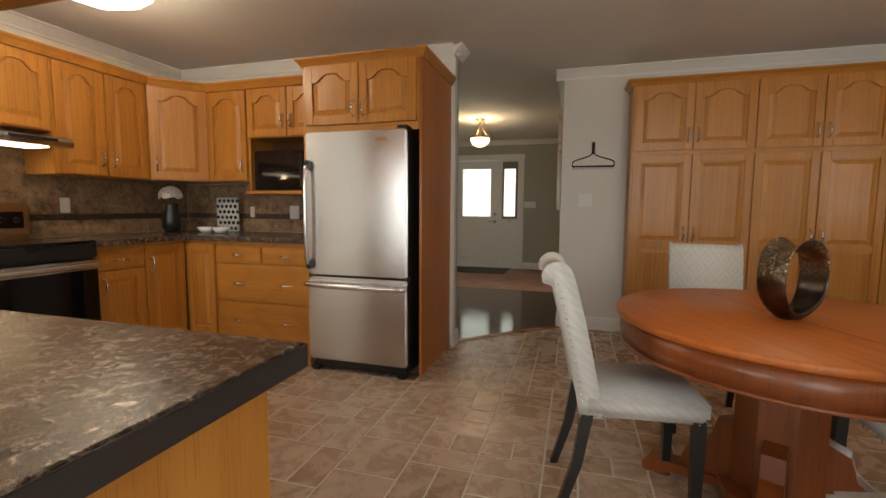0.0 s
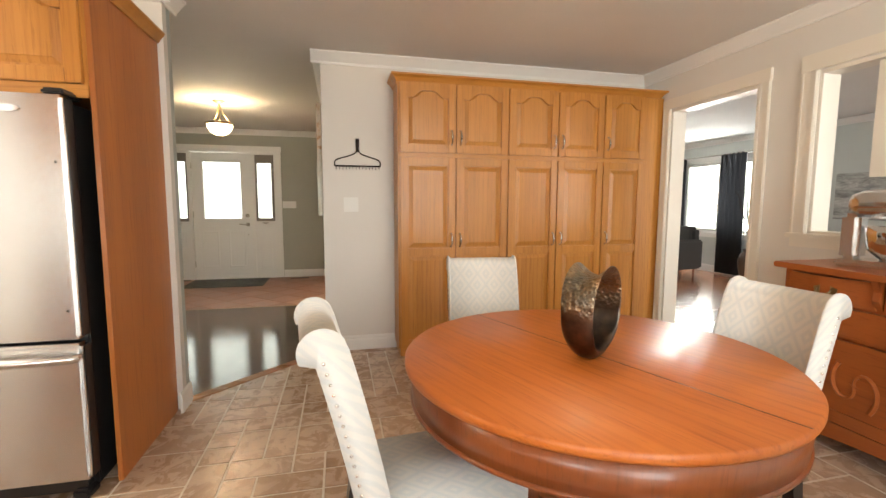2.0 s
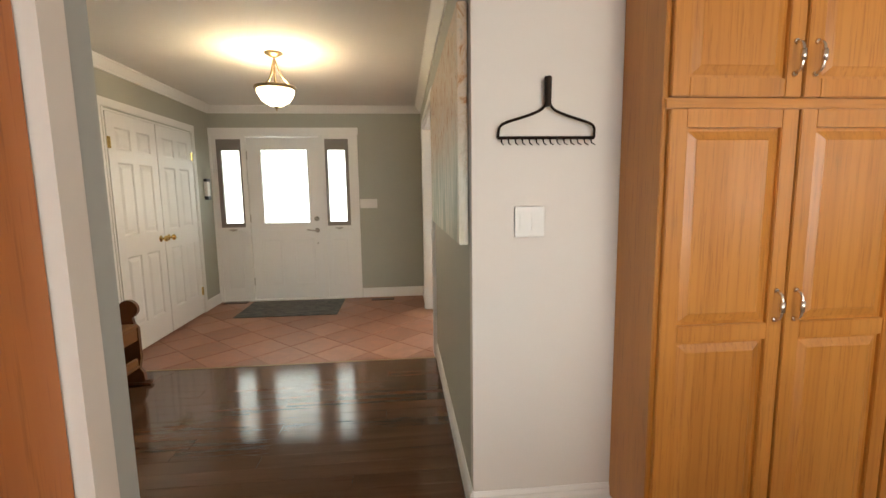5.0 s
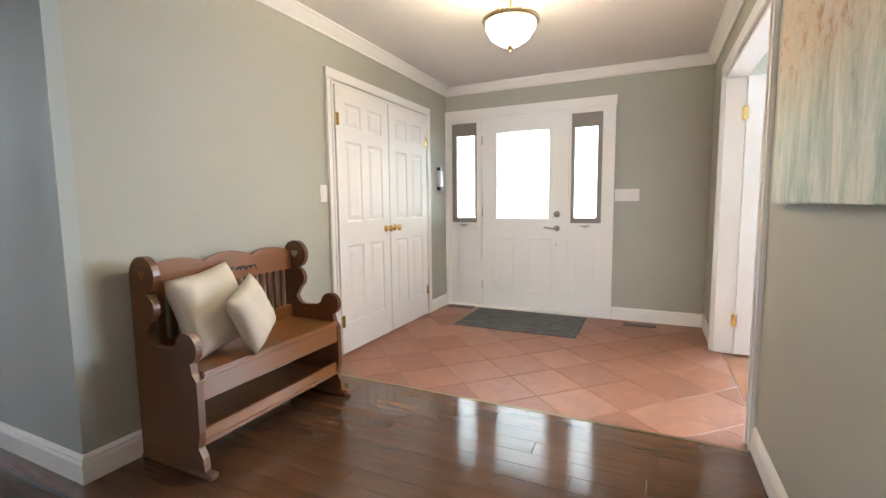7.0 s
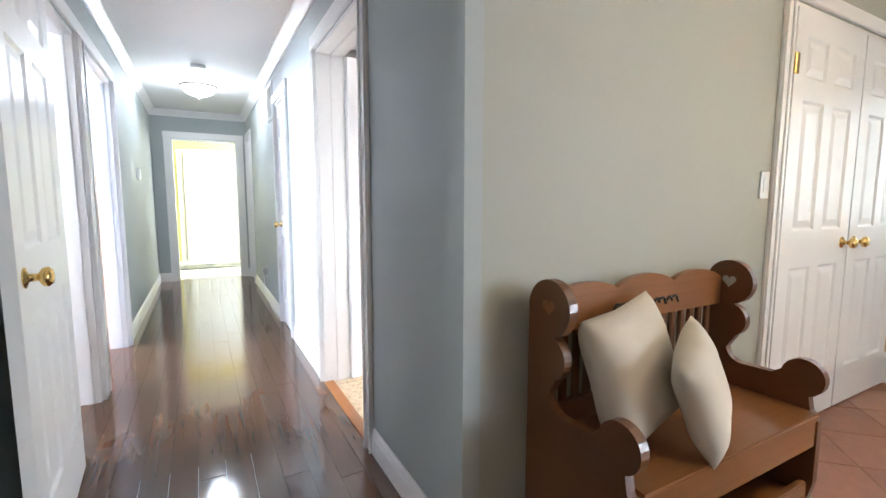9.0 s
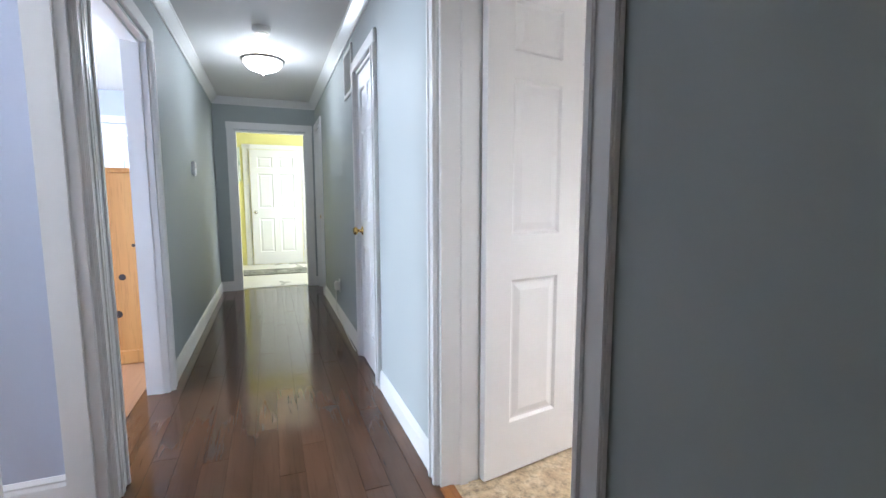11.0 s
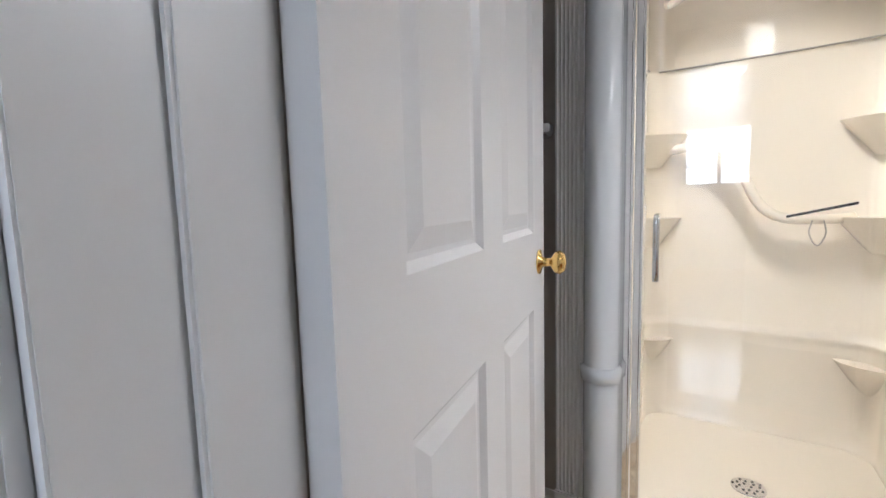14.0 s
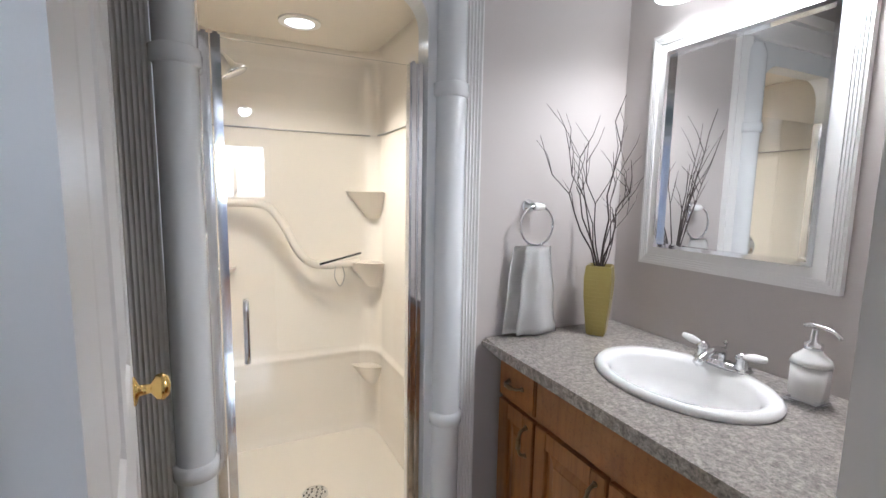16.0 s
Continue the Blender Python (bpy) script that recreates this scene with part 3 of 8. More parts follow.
for nm, spot in (("kitchen", (WX - 0.1, DX + 0.06, SY - 0.12, KN)), ("dining_end", (-0.875, DX + 0.06, KN, NIB + 0.06)), ("living", (DX + 0.06, 6.87, SY - 0.12, 9.2)),
                 ("foyer", (BX - 0.72, RX + 0.06, NIB + 0.06, FY + 0.14)), ("passage", (-0.875 - 1.7, RX, KN, NIB + 0.06)), ("office", (RX + 0.06, DX + 0.06, NIB + 0.06, FY + 0.14)),
                 ("hall", (HE - 0.12, BX - 0.0, HL - 0.15, HR + 0.12)), ("bath", (-5.4, BX - 0.06, HR + 0.12, 5.81)), ("bedroom", (-9.1, WX - 0.1, -0.7, HL - 0.15)), ("porch", (-11.4, HE - 0.12, 2.4, 5.7)), ("hall_closet", (-9.3, -5.4, HR + 0.12, 5.16))):
    dz = 0.0 if nm not in ("passage",) else 0.001
    solo("ceiling_" + nm, box(spot[0], spot[1], spot[2], spot[3], H + dz, H + 0.08), CEILING, "off-white painted ceiling", "ceiling", kind="structure")

moulding("baseboard_foyer", BASE_PROFILE, [(BX, HR, BX, 6.06, 1, 0), (BX, 7.68, BX, FY, 1, 0), (RX, NIB, RX, 5.86, -1, 0), (RX, 7.50, RX, FY, -1, 0), (BX, FY, -2.70, FY, 0, -1), (-0.86, FY, RX, FY, 0, -1)], WHITE, "white moulded baseboard", "baseboard")
moulding("baseboard_hall", BASE_PROFILE, [(-3.40, HR, BX + 0.014, HR, 0, -1), (-5.32, HR, -4.42, HR, 0, -1), (-8.18, HR, -6.03, HR, 0, -1), (HE, HL, -5.85, HL, 0, 1), (-3.81, HL, -0.9, HL, 0, 1), (HE, HL, HE, 3.42, 1, 0), (HE, 4.42, HE, HR, 1, 0)], WHITE, "white moulded baseboard", "baseboard")
moulding("baseboard_kitchen", BASE_PROFILE, [(RX, NIB, 0.5, NIB, 0, -1), (DX, SY, DX, 2.76, -1, 0)], WHITE, "white moulded baseboard", "baseboard")
moulding("baseboard_post", BASE_PROFILE, [(-0.875, KN - 0.06, -0.875, HL, 1, 0)], WHITE, "white baseboard round the wall end", "baseboard")
moulding("baseboard_living", BASE_PROFILE, [(6.75, SY, 6.75, 9.1, -1, 0), (DX + 0.12, 9.1, 6.75, 9.1, 0, -1)], WHITE, "white living room baseboard", "baseboard")
moulding("baseboard_bath", BASE_PROFILE, [(-5.3, 5.75, -4.46, 5.75, 0, -1)], WHITE, "white bathroom baseboard", "baseboard")
moulding("baseboard_stair", BASE_PROFILE, [(-4.74, -0.6, -4.74, HL - 0.12, 1, 0)], WHITE, "white baseboard inside the nearer doorway", "baseboard")
moulding("baseboard_bedroom", BASE_PROFILE, [(-9.0, -0.6, -9.0, HL - 0.15, 1, 0)], WHITE, "white bedroom baseboard", "baseboard")
moulding("crown_foyer", CROWN_PROFILE, [(BX, HR, BX, FY, 1, 0), (RX, NIB, RX, FY, -1, 0), (BX, FY, RX, FY, 0, -1)], WHITE, "white crown moulding", "crown moulding")
moulding("crown_hall", CROWN_PROFILE, [(HE, HR, BX + 0.07, HR, 0, -1), (HE, HL, -0.88, HL, 0, 1), (HE, HL, HE, HR, 1, 0)], WHITE, "white crown moulding", "crown moulding")
moulding("crown_kitchen", CROWN_PROFILE, [(RX - 0.07, NIB, DX, NIB, 0, -1), (DX, SY, DX, NIB, -1, 0), (WX, KN, -0.83, KN, 0, -1), (WX, SY, WX, KN, 1, 0), (-0.875, KN - 0.07, -0.875, HL + 0.07, 1, 0)], WHITE, "white crown moulding", "crown moulding")
moulding("crown_living", CROWN_PROFILE, [(6.75, SY, 6.75, 9.1, -1, 0), (DX + 0.12, 9.1, 6.75, 9.1, 0, -1)], WHITE, "white living room crown moulding", "crown moulding")


def casing(name, axis, face, out, a0, a1, top, mat, label, w=0.085, bottom=None, depth=0.13, stop=0.0):
    """Door or window trim on one wall face, with the jamb lining its opening. out: +1 or -1, the way the trim stands off."""
    root = thing(name, label, "door trim", kind="structure")

    def put_box(nm, s0, s1, t0, t1, d0, d1, bev=0.004):
        lo, hi = sorted((face + out * d0, face + out * d1))
        part(nm, box(lo, hi, s0, s1, t0, t1, bev) if axis == "x" else box(s0, s1, lo, hi, t0, t1, bev), mat, root)
    z0 = 0.0 if bottom is None else bottom
    for s in (a0 - w, a1):
        put_box("side_casing", s, s + w, z0, top + 0.006, 0.0, 0.018)
        inner = s + w - 0.03 if s < a0 else s
        put_box("casing_bead", inner + 0.004, inner + 0.026, z0, top + 0.002, 0.018, 0.026, 0.003)
        outer = s + 0.002 if s < a0 else s + w - 0.02
        put_box("casing_band", outer, outer + 0.018, z0, top + 0.004, 0.018, 0.023, 0.002)
    put_box("head_casing", a0 - w - 0.006, a1 + w + 0.006, top + 0.006, top + w + 0.006, 0.0, 0.021)
    put_box("jamb", a0 - 0.001, a0 + 0.02, z0, top - 0.02, -depth, 0.003, 0.002)
    put_box("jamb", a1 - 0.02, a1 + 0.001, z0, top - 0.02, -depth, 0.003, 0.002)
    put_box("jamb", a0 - 0.001, a1 + 0.001, top - 0.02, top + 0.001, -depth, 0.003, 0.002)
    if stop:
        for s0, s1 in ((a0 + 0.019, a0 + 0.031), (a1 - 0.031, a1 - 0.019)):
            put_box("door_stop", s0, s1, z0, top - 0.02, -stop - 0.038, -stop, 0.003)
        put_box("door_stop", a0 + 0.03, a1 - 0.03, top - 0.032, top - 0.019, -stop - 0.038, -stop, 0.003)
    if bottom is not None:
        put_box("stool", a0 - w - 0.015, a1 + w + 0.015, z0 - 0.03, z0, 0.0, 0.04, 0.006)
        put_box("apron", a0 - w, a1 + w, z0 - 0.085, z0 - 0.03, 0.0, 0.016)
        put_box("sill", a0 - 0.001, a1 + 0.001, z0 - 0.001, z0 + 0.015, -depth, 0.003, 0.002)
    return root


casing("trim_dining_door", "x", DX, -1, 2.85, 3.67, 2.035, CREAM_TRIM, "cream painted trim of the living room doorway")
casing("trim_pass_through", "x", DX, -1, 0.9, 2.46, 2.02, CREAM_TRIM, "cream painted trim of the pass-through", 0.1, 1.055)
casing("trim_bath", "y", HR, -1, -4.33, -3.49, 2.04, WHITE, "white trim of the bathroom doorway", 0.085, None, 0.165, 0.075)
casing("trim_closet", "y", HR, -1, -5.95, -5.40, 2.03, WHITE, "white trim of the hall closet door", 0.075)
casing("trim_far_room", "y", HR, -1, -8.82, -8.26, 2.03, WHITE, "white trim of the far hall doorway", 0.08)
casing("trim_stair", "y", HL, 1, -4.66, -3.89, 2.04, WHITE, "white trim of the nearer left doorway", 0.08, None, 0.12, 0.03)
casing("trim_bedroom", "y", HL, 1, -5.76, -4.82, 2.04, WHITE, "white trim of the bedroom doorway", 0.08, None, 0.12, 0.03)
casing("trim_hall_end", "x", HE, 1, 3.50, 4.34, 2.02, WHITE, "white trim of the opening to the back entry", 0.085, None, 0.125)
casing("trim_office", "x", RX, -1, 5.95, 7.40, 2.04, WHITE, "white trim of the office doorway", 0.085)
casing("trim_foyer_closet", "x", BX, 1, 6.14, 7.60, 2.03, WHITE, "white trim of the entry closet", 0.07, None, 0.06)
casing("trim_living_window", "x", 6.75, -1, 6.3, 7.95, 2.03, WHITE, "white trim of the living room window", 0.08, 0.72)

bm = bmesh.new()
d = Vector((RX + 0.875, NIB - HL, 0))
n = Vector((-d.y, d.x, 0)).normalized() * 0.035
p, q = Vector((-0.885, HL - 0.005, 0)), Vector((RX + 0.01, NIB + 0.005, 0))
lo = [bm.verts.new(v + Vector((0, 0, -0.02))) for v in (p - n, q - n, q + n, p + n)]
hi = [bm.verts.new(v + Vector((0, 0, z))) for v, z in ((p - n * 0.7, 0.008), (q - n * 0.7, 0.008), (q + n, 0.012), (p + n, 0.012))]
bm.faces.new(lo[::-1]), bm.faces.new(hi)
for k in range(4):
    bm.faces.new((lo[k], lo[(k + 1) % 4], hi[(k + 1) % 4], hi[k]))
solo("threshold_kitchen", bm, NOSING, "polished oak nosing between tile and hardwood", "threshold", kind="structure")
solo("threshold_dining", box(DX - 0.01, DX + 0.13, 2.87, 3.65, -0.004, 0.008, 0.003), DARK_WOOD, "dark wooden doorway strip", "threshold", kind="structure")
solo("threshold_bath", box(-4.31, -3.51, HR - 0.01, HR + 0.05, -0.004, 0.01, 0.003), NOSING, "oak strip at the bathroom door", "threshold", kind="structure")
solo("threshold_tile", box(BX, RX, 5.852, 5.872, -0.004, 0.004, 0.001), ANTIQUE_BRASS, "thin brass strip between hardwood and tile", "threshold", kind="structure")
solo("backdrop_front", box(-8, 6, 14, 14.1, -0.5, 6), DAYLIGHT, "overexposed bright garden outside the front", "backdrop", kind="structure")
solo("backdrop_east", box(13, 13.1, -4, 34, -0.5, 8), DAYLIGHT, "overexposed bright garden outside the living room", "backdrop", kind="structure")


# ---- doors ----
def six_panel_door(name, w, h, mat, label, knob_side=1, knobs=(1, -1), knob_mat=None, thick=0.035, kind="structure"):
    """A six-panel door standing on x from 0 to w, y about 0; hinge at x = 0."""
    root = thing(name, label, "door", kind=kind)
    st, mid = 0.115 * w / 0.8, 0.1 * w / 0.8
    rails = [(0, 0.22), (0.82, 1.0), (1.60, 1.60 + 0.1), (h - 0.11, h)]
    cols = [(st, w / 2 - mid / 2), (w / 2 + mid / 2, w - st)]
    part("stile", box(0, st, -thick / 2, thick / 2, 0, h), mat, root)
    part("stile", box(w - st, w, -thick / 2, thick / 2, 0, h), mat, root)
    for a, b in rails:
        part("rail", box(st, w - st, -thick / 2, thick / 2, a, b), mat, root)
    for (a, b), (c, e) in zip(rails, rails[1:]):
        part("mullion", box(w / 2 - mid / 2, w / 2 + mid / 2, -thick / 2, thick / 2, b, c), mat, root)
    for (a, b), (c, e) in zip(rails, rails[1:]):
        for x0, x1 in cols:
            pm = bmesh.new()
            for s in (-1, 1):
                rings = []
                for inset, dep in ((0, 0.0), (0.012, -0.009), (0.02, -0.009), (0.048, -0.002), (0.05, -0.002)):
                    y = s * (thick / 2 + dep)
                    rings.append([pm.verts.new(co) for co in ((x0 + inset, y, b + inset), (x1 - inset, y, b + inset), (x1 - inset, y, c - inset), (x0 + inset, y, c - inset))])
                for u, v in zip(rings, rings[1:]):
                    for k in range(4):
                        pm.faces.new((u[k], u[(k + 1) % 4], v[(k + 1) % 4], v[k]))
                pm.faces.new(rings[-1])
            part("panel", pm, mat, root)
    for s in knobs:
        prof = [(0.001, 0), (0.03, 0), (0.03, 0.004), (0.012, 0.01), (0.01, 0.03), (0.026, 0.04), (0.029, 0.052), (0.02, 0.063), (0.001, 0.066)]
        k = part("knob", turned(prof, 24, False), knob_mat or BRASS, root, "polished brass knob" if knob_mat is None else "", True)
        k.matrix_local = pose(w - 0.065 if knob_side > 0 else 0.065, s * thick / 2, 0.925, 90 if s < 0 else -90)
    return root


def hinges(root, heights, x=0.0, y=0.02, mat=None):
    for z in heights:
        part("hinge", join(box(x - 0.006, x + 0.03, y - 0.003, y + 0.003, z - 0.045, z + 0.045, 0.001), turned([(0.006, z - 0.045), (0.006, z + 0.045)], 10), pose(x, y, 0)), mat or BRASS, root)


d = six_panel_door("door_bath", 0.865, 2.0, WHITE_DOOR, "white six-panel bathroom door standing wide open")
put(d, pose(-4.288, 4.635, 0.012, 0, 0, 99.5))
d = six_panel_door("door_stair", 0.76, 2.0, WHITE_DOOR, "white six-panel door folded back along the hall")
put(d, pose(-3.89, HL + 0.045, 0.012, 0, 0, 4))
d = six_panel_door("door_hall_closet", 0.51, 1.99, WHITE_DOOR, "narrow white six-panel closet door, closed", knobs=(1,))
put(d, pose(-5.42, HR + 0.022, 0.012, 0, 0, 180))
d = six_panel_door("door_entry_closet", 0.70, 1.99, WHITE_DOOR, "white six-panel entry closet door, closed", knobs=(-1,))
hinges(d, (0.25, 1.75), 0.0, -0.02)
put(d, pose(BX + 0.0, 6.165, 0.014, 0, 0, 90))
d2 = six_panel_door("door_entry_closet", 0.70, 1.99, WHITE_DOOR, "white six-panel entry closet door, barely ajar", knobs=(1,))
hinges(d2, (0.25, 1.75), 0.0, 0.02)
put(d2, pose(BX + 0.0, 7.578, 0.014, 0, 0, -90.0))
d = six_panel_door("door_bedroom_closet", 0.75, 2.0, WHITE_DOOR, "white six-panel bedroom door, closed", knobs=())
put(d, pose(-8.97, 1.9, 0.01, 0, 0, 90))
d = six_panel_door("door_porch", 0.84, 2.0, WHITE_DOOR, "white back door with a steel lever, closed", knobs=(-1,), knob_side=-1, knob_mat=STEEL_BAR)
put(d, pose(-11.27, 3.58, 0.01, 0, 0, 90))
d = six_panel_door("door_far_room", 0.54, 2.0, WHITE_DOOR, "white six-panel door of the far room, closed")
put(d, pose(-8.28, HR + 0.1, 0.01, 0, 0, 180))


# ---- kitchen and dining ----
def arch(x0, x1, z_side, rise, n=18):
    """The line of a cathedral arch from x0 to x1: flat shoulders, then a smooth crown."""
    pts = []
    for k in range(n + 1):
        u = k / n
        s = min(max((min(u, 1 - u) - 0.07) / 0.3, 0), 1)
        pts.append((x0 + u * (x1 - x0), z_side + rise * (s * s * (3 - 2 * s)) * (1 - 0.12 * (1 - 4 * u * (1 - u)))))
    return pts


def raised_panel(outline, depth, bevel_w):
    """A raised panel: the outline set back, rising to a flat field; it faces -y."""
    cx = sum(p[0] for p in outline) / len(outline)
    cz = sum(p[1] for p in outline) / len(outline)
    hw = max(abs(p[0] - cx) for p in outline)
    hh = max(abs(p[1] - cz) for p in outline)
    bm = bmesh.new()
    rings = []
    for inset, y in ((0.0, depth), (0.006, depth), (bevel_w, 0.002), (bevel_w + 0.003, 0.0)):
        rings.append([bm.verts.new((cx + (x - cx) * (1 - inset / hw), y, cz + (z - cz) * (1 - inset / hh))) for x, z in outline])
    n = len(outline)
    for a, b in zip(rings, rings[1:]):
        for k in range(n):
            bm.faces.new((a[k], a[(k + 1) % n], b[(k + 1) % n], b[k]))
    bm.faces.new(rings[-1])
    return bm


def bar_handle(length, mat, upright=True):
    """A bow handle with two feet, standing off -y."""
    h = length / 2
    pts = curve_pts([(0, 0, -h), (0, -0.024, -h * 0.75), (0, -0.03, 0), (0, -0.024, h * 0.75), (0, 0, h)], 14)
    bm = tube(pts, 0.0052, 8)
    for s in (-h, h):
        join(bm, turned([(0.009, 0), (0.007, 0.006)], 12), pose(0, 0, s, 90))
    join(bm, turned([(0.008, -0.018), (0.0085, 0), (0.008, 0.018)], 10), pose(0, -0.03, 0))
    if not upright:
        bmesh.ops.transform(bm, matrix=pose(0, 0, 0, 0, 90), verts=bm.verts)
    return bm


def oak_door(parent, m, w, h, arched=True, lower=0.0, handle=None, mat=None, hmat=None, grain=None, rise=0.055):
    """A framed oak door, its face towards -y, lower left corner at m. lower: height of a middle rail, 0 for none. handle: (x, z)."""
    mat, s, t = mat or OAK, 0.058, 0.02
    ob = part("door", box(0.002, w - 0.002, 0.014, t - 0.0005, 0.002, h - 0.002), mat, parent)
    ob.matrix_local = m
    part("stile", box(0, s, 0, t, 0, h, 0.003), mat, ob)
    part("stile", box(w - s, w, 0, t, 0, h, 0.003), mat, ob)
    part("rail", box(s, w - s, 0, t - 0.001, 0, s, 0.003), mat, ob)
    top_side = h - s - (rise if arched else 0)
    a = arch(s, w - s, top_side, rise) if arched else [(s, h - s), (w - s, h - s)]
    part("rail", prism(a + [(w - s, h), (s, h)], t - 0.001), mat, ob)
    if lower:
        part("rail", box(s, w - s, 0, t - 0.001, lower - s / 2, lower + s / 2, 0.003), mat, ob)
    spans = [(s, top_side)] if not lower else [(s, lower - s / 2), (lower + s / 2, top_side)]
    for k, (z0, z1) in enumerate(spans):
        last = k == len(spans) - 1
        outl = [(s, z0), (w - s, z0)] + (a[::-1] if last else [(w - s, z1), (s, z1)])
        p = part("panel", raised_panel(outl, 0.012, 0.036), mat, ob)
        p.matrix_local = pose(0, 0.0035, 0)
    if handle:
        hd = part("handle", bar_handle(0.1, hmat or PEWTER), hmat or PEWTER, ob, "pewter bow handle", True)
        hd.matrix_local = pose(handle[0], -0.001, handle[1])
    return ob


def drawer_front(parent, m, w, h, mat=None, hmat=None, handles=(0.5,), length=0.09):
    ob = part("drawer", box(0, w, 0, 0.02, 0, h, 0.005), mat or OAK_X, parent)
    ob.matrix_local = m
    for u in handles:
        hd = part("handle", bar_handle(length, hmat or PEWTER, False), hmat or PEWTER, ob, "pewter bow handle", True)
        hd.matrix_local = pose(w * u, -0.001, h / 2)
    return ob


def cabinet_crown(x0, x1, y0, y1, z, h=0.06, out=0.045):
    """Flared crown on the front and both ends of a cabinet."""
    bm = bmesh.new()
    rings = []
    for o, dz in ((0.0, 0), (0.008, 0), (0.014, 0.012), (0.03, h * 0.6), (out, h * 0.8), (out, h), (-0.01, h)):
        rings.append([bm.verts.new(c) for c in ((x0 - o, y1, z + dz), (x0 - o, y0 - o, z + dz), (x1 + o, y0 - o, z + dz), (x1 + o, y1, z + dz))])
    for a, b in zip(rings, rings[1:]):
        for k in range(3):
            bm.faces.new((a[k], a[k + 1], b[k + 1], b[k]))
    bm.faces.new(rings[-1])
    bm.faces.new(rings[0][::-1])
    return bm


def pantry():
    root = thing("pantry_cabinet", "wall-wide honey oak pantry cabinet with ten panelled doors", "cabinet")
    y, back = 3.75, NIB - 0.003
    part("body", box(0.495, DX - 0.004, y + 0.02, back, 0.075, 2.15, 0.003), OAK, root)
    part("plinth", box(0.51, 2.74, y + 0.035, back, 0.0, 0.075, 0.003), OAK_X, root)
    part("crown", cabinet_crown(0.495, DX - 0.05, y + 0.02, back, 2.145, 0.06, 0.05), OAK_X, root)
    part("light_rail", box(0.50, 2.68, y + 0.008, y + 0.02, 1.588, 1.618, 0.002), OAK_X, root)
    edges = (0.506, 0.952, 1.391, 1.828, 2.253, 2.655)
    for k, (a, b) in enumerate(zip(edges, edges[1:])):
        w = b - a - 0.008
        hx = w - 0.032 if k in (0, 2) else 0.032
        oak_door(root, pose(a + 0.004, y, 1.622), w, 0.525, True, 0, (hx, 0.12))
        oak_door(root, pose(a + 0.004, y, 0.085), w, 1.5, False, 0.765, (hx, 0.855))
    return root


pantry()


def fridge_surround():
    root = thing("fridge_cabinet", "honey oak cabinet with a tall side panel around the refrigerator", "cabinet")
    y, back = 2.43, KN - 0.003
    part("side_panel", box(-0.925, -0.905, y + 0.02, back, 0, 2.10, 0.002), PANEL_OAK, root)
    part("side_panel", box(-1.785, -1.765, y + 0.02, back, 0, 2.10, 0.002), OAK, root)
    part("body", box(-1.765, -0.925, y + 0.02, back, 1.655, 2.10, 0.002), OAK, root)
    part("crown", cabinet_crown(-1.785, -0.905, y + 0.02, back, 2.098, 0.055, 0.04), OAK_X, root)
    for x0, hx in ((-1.755, 0.37), (-1.345, 0.035)):
        oak_door(root, pose(x0, y, 1.70), 0.405, 0.395, True, 0, (hx, 0.1))
    part("scribe", box(-1.765, -0.925, y + 0.01, y + 0.022, 1.645, 1.695, 0.002), OAK_X, root)
    return root


fridge_surround()


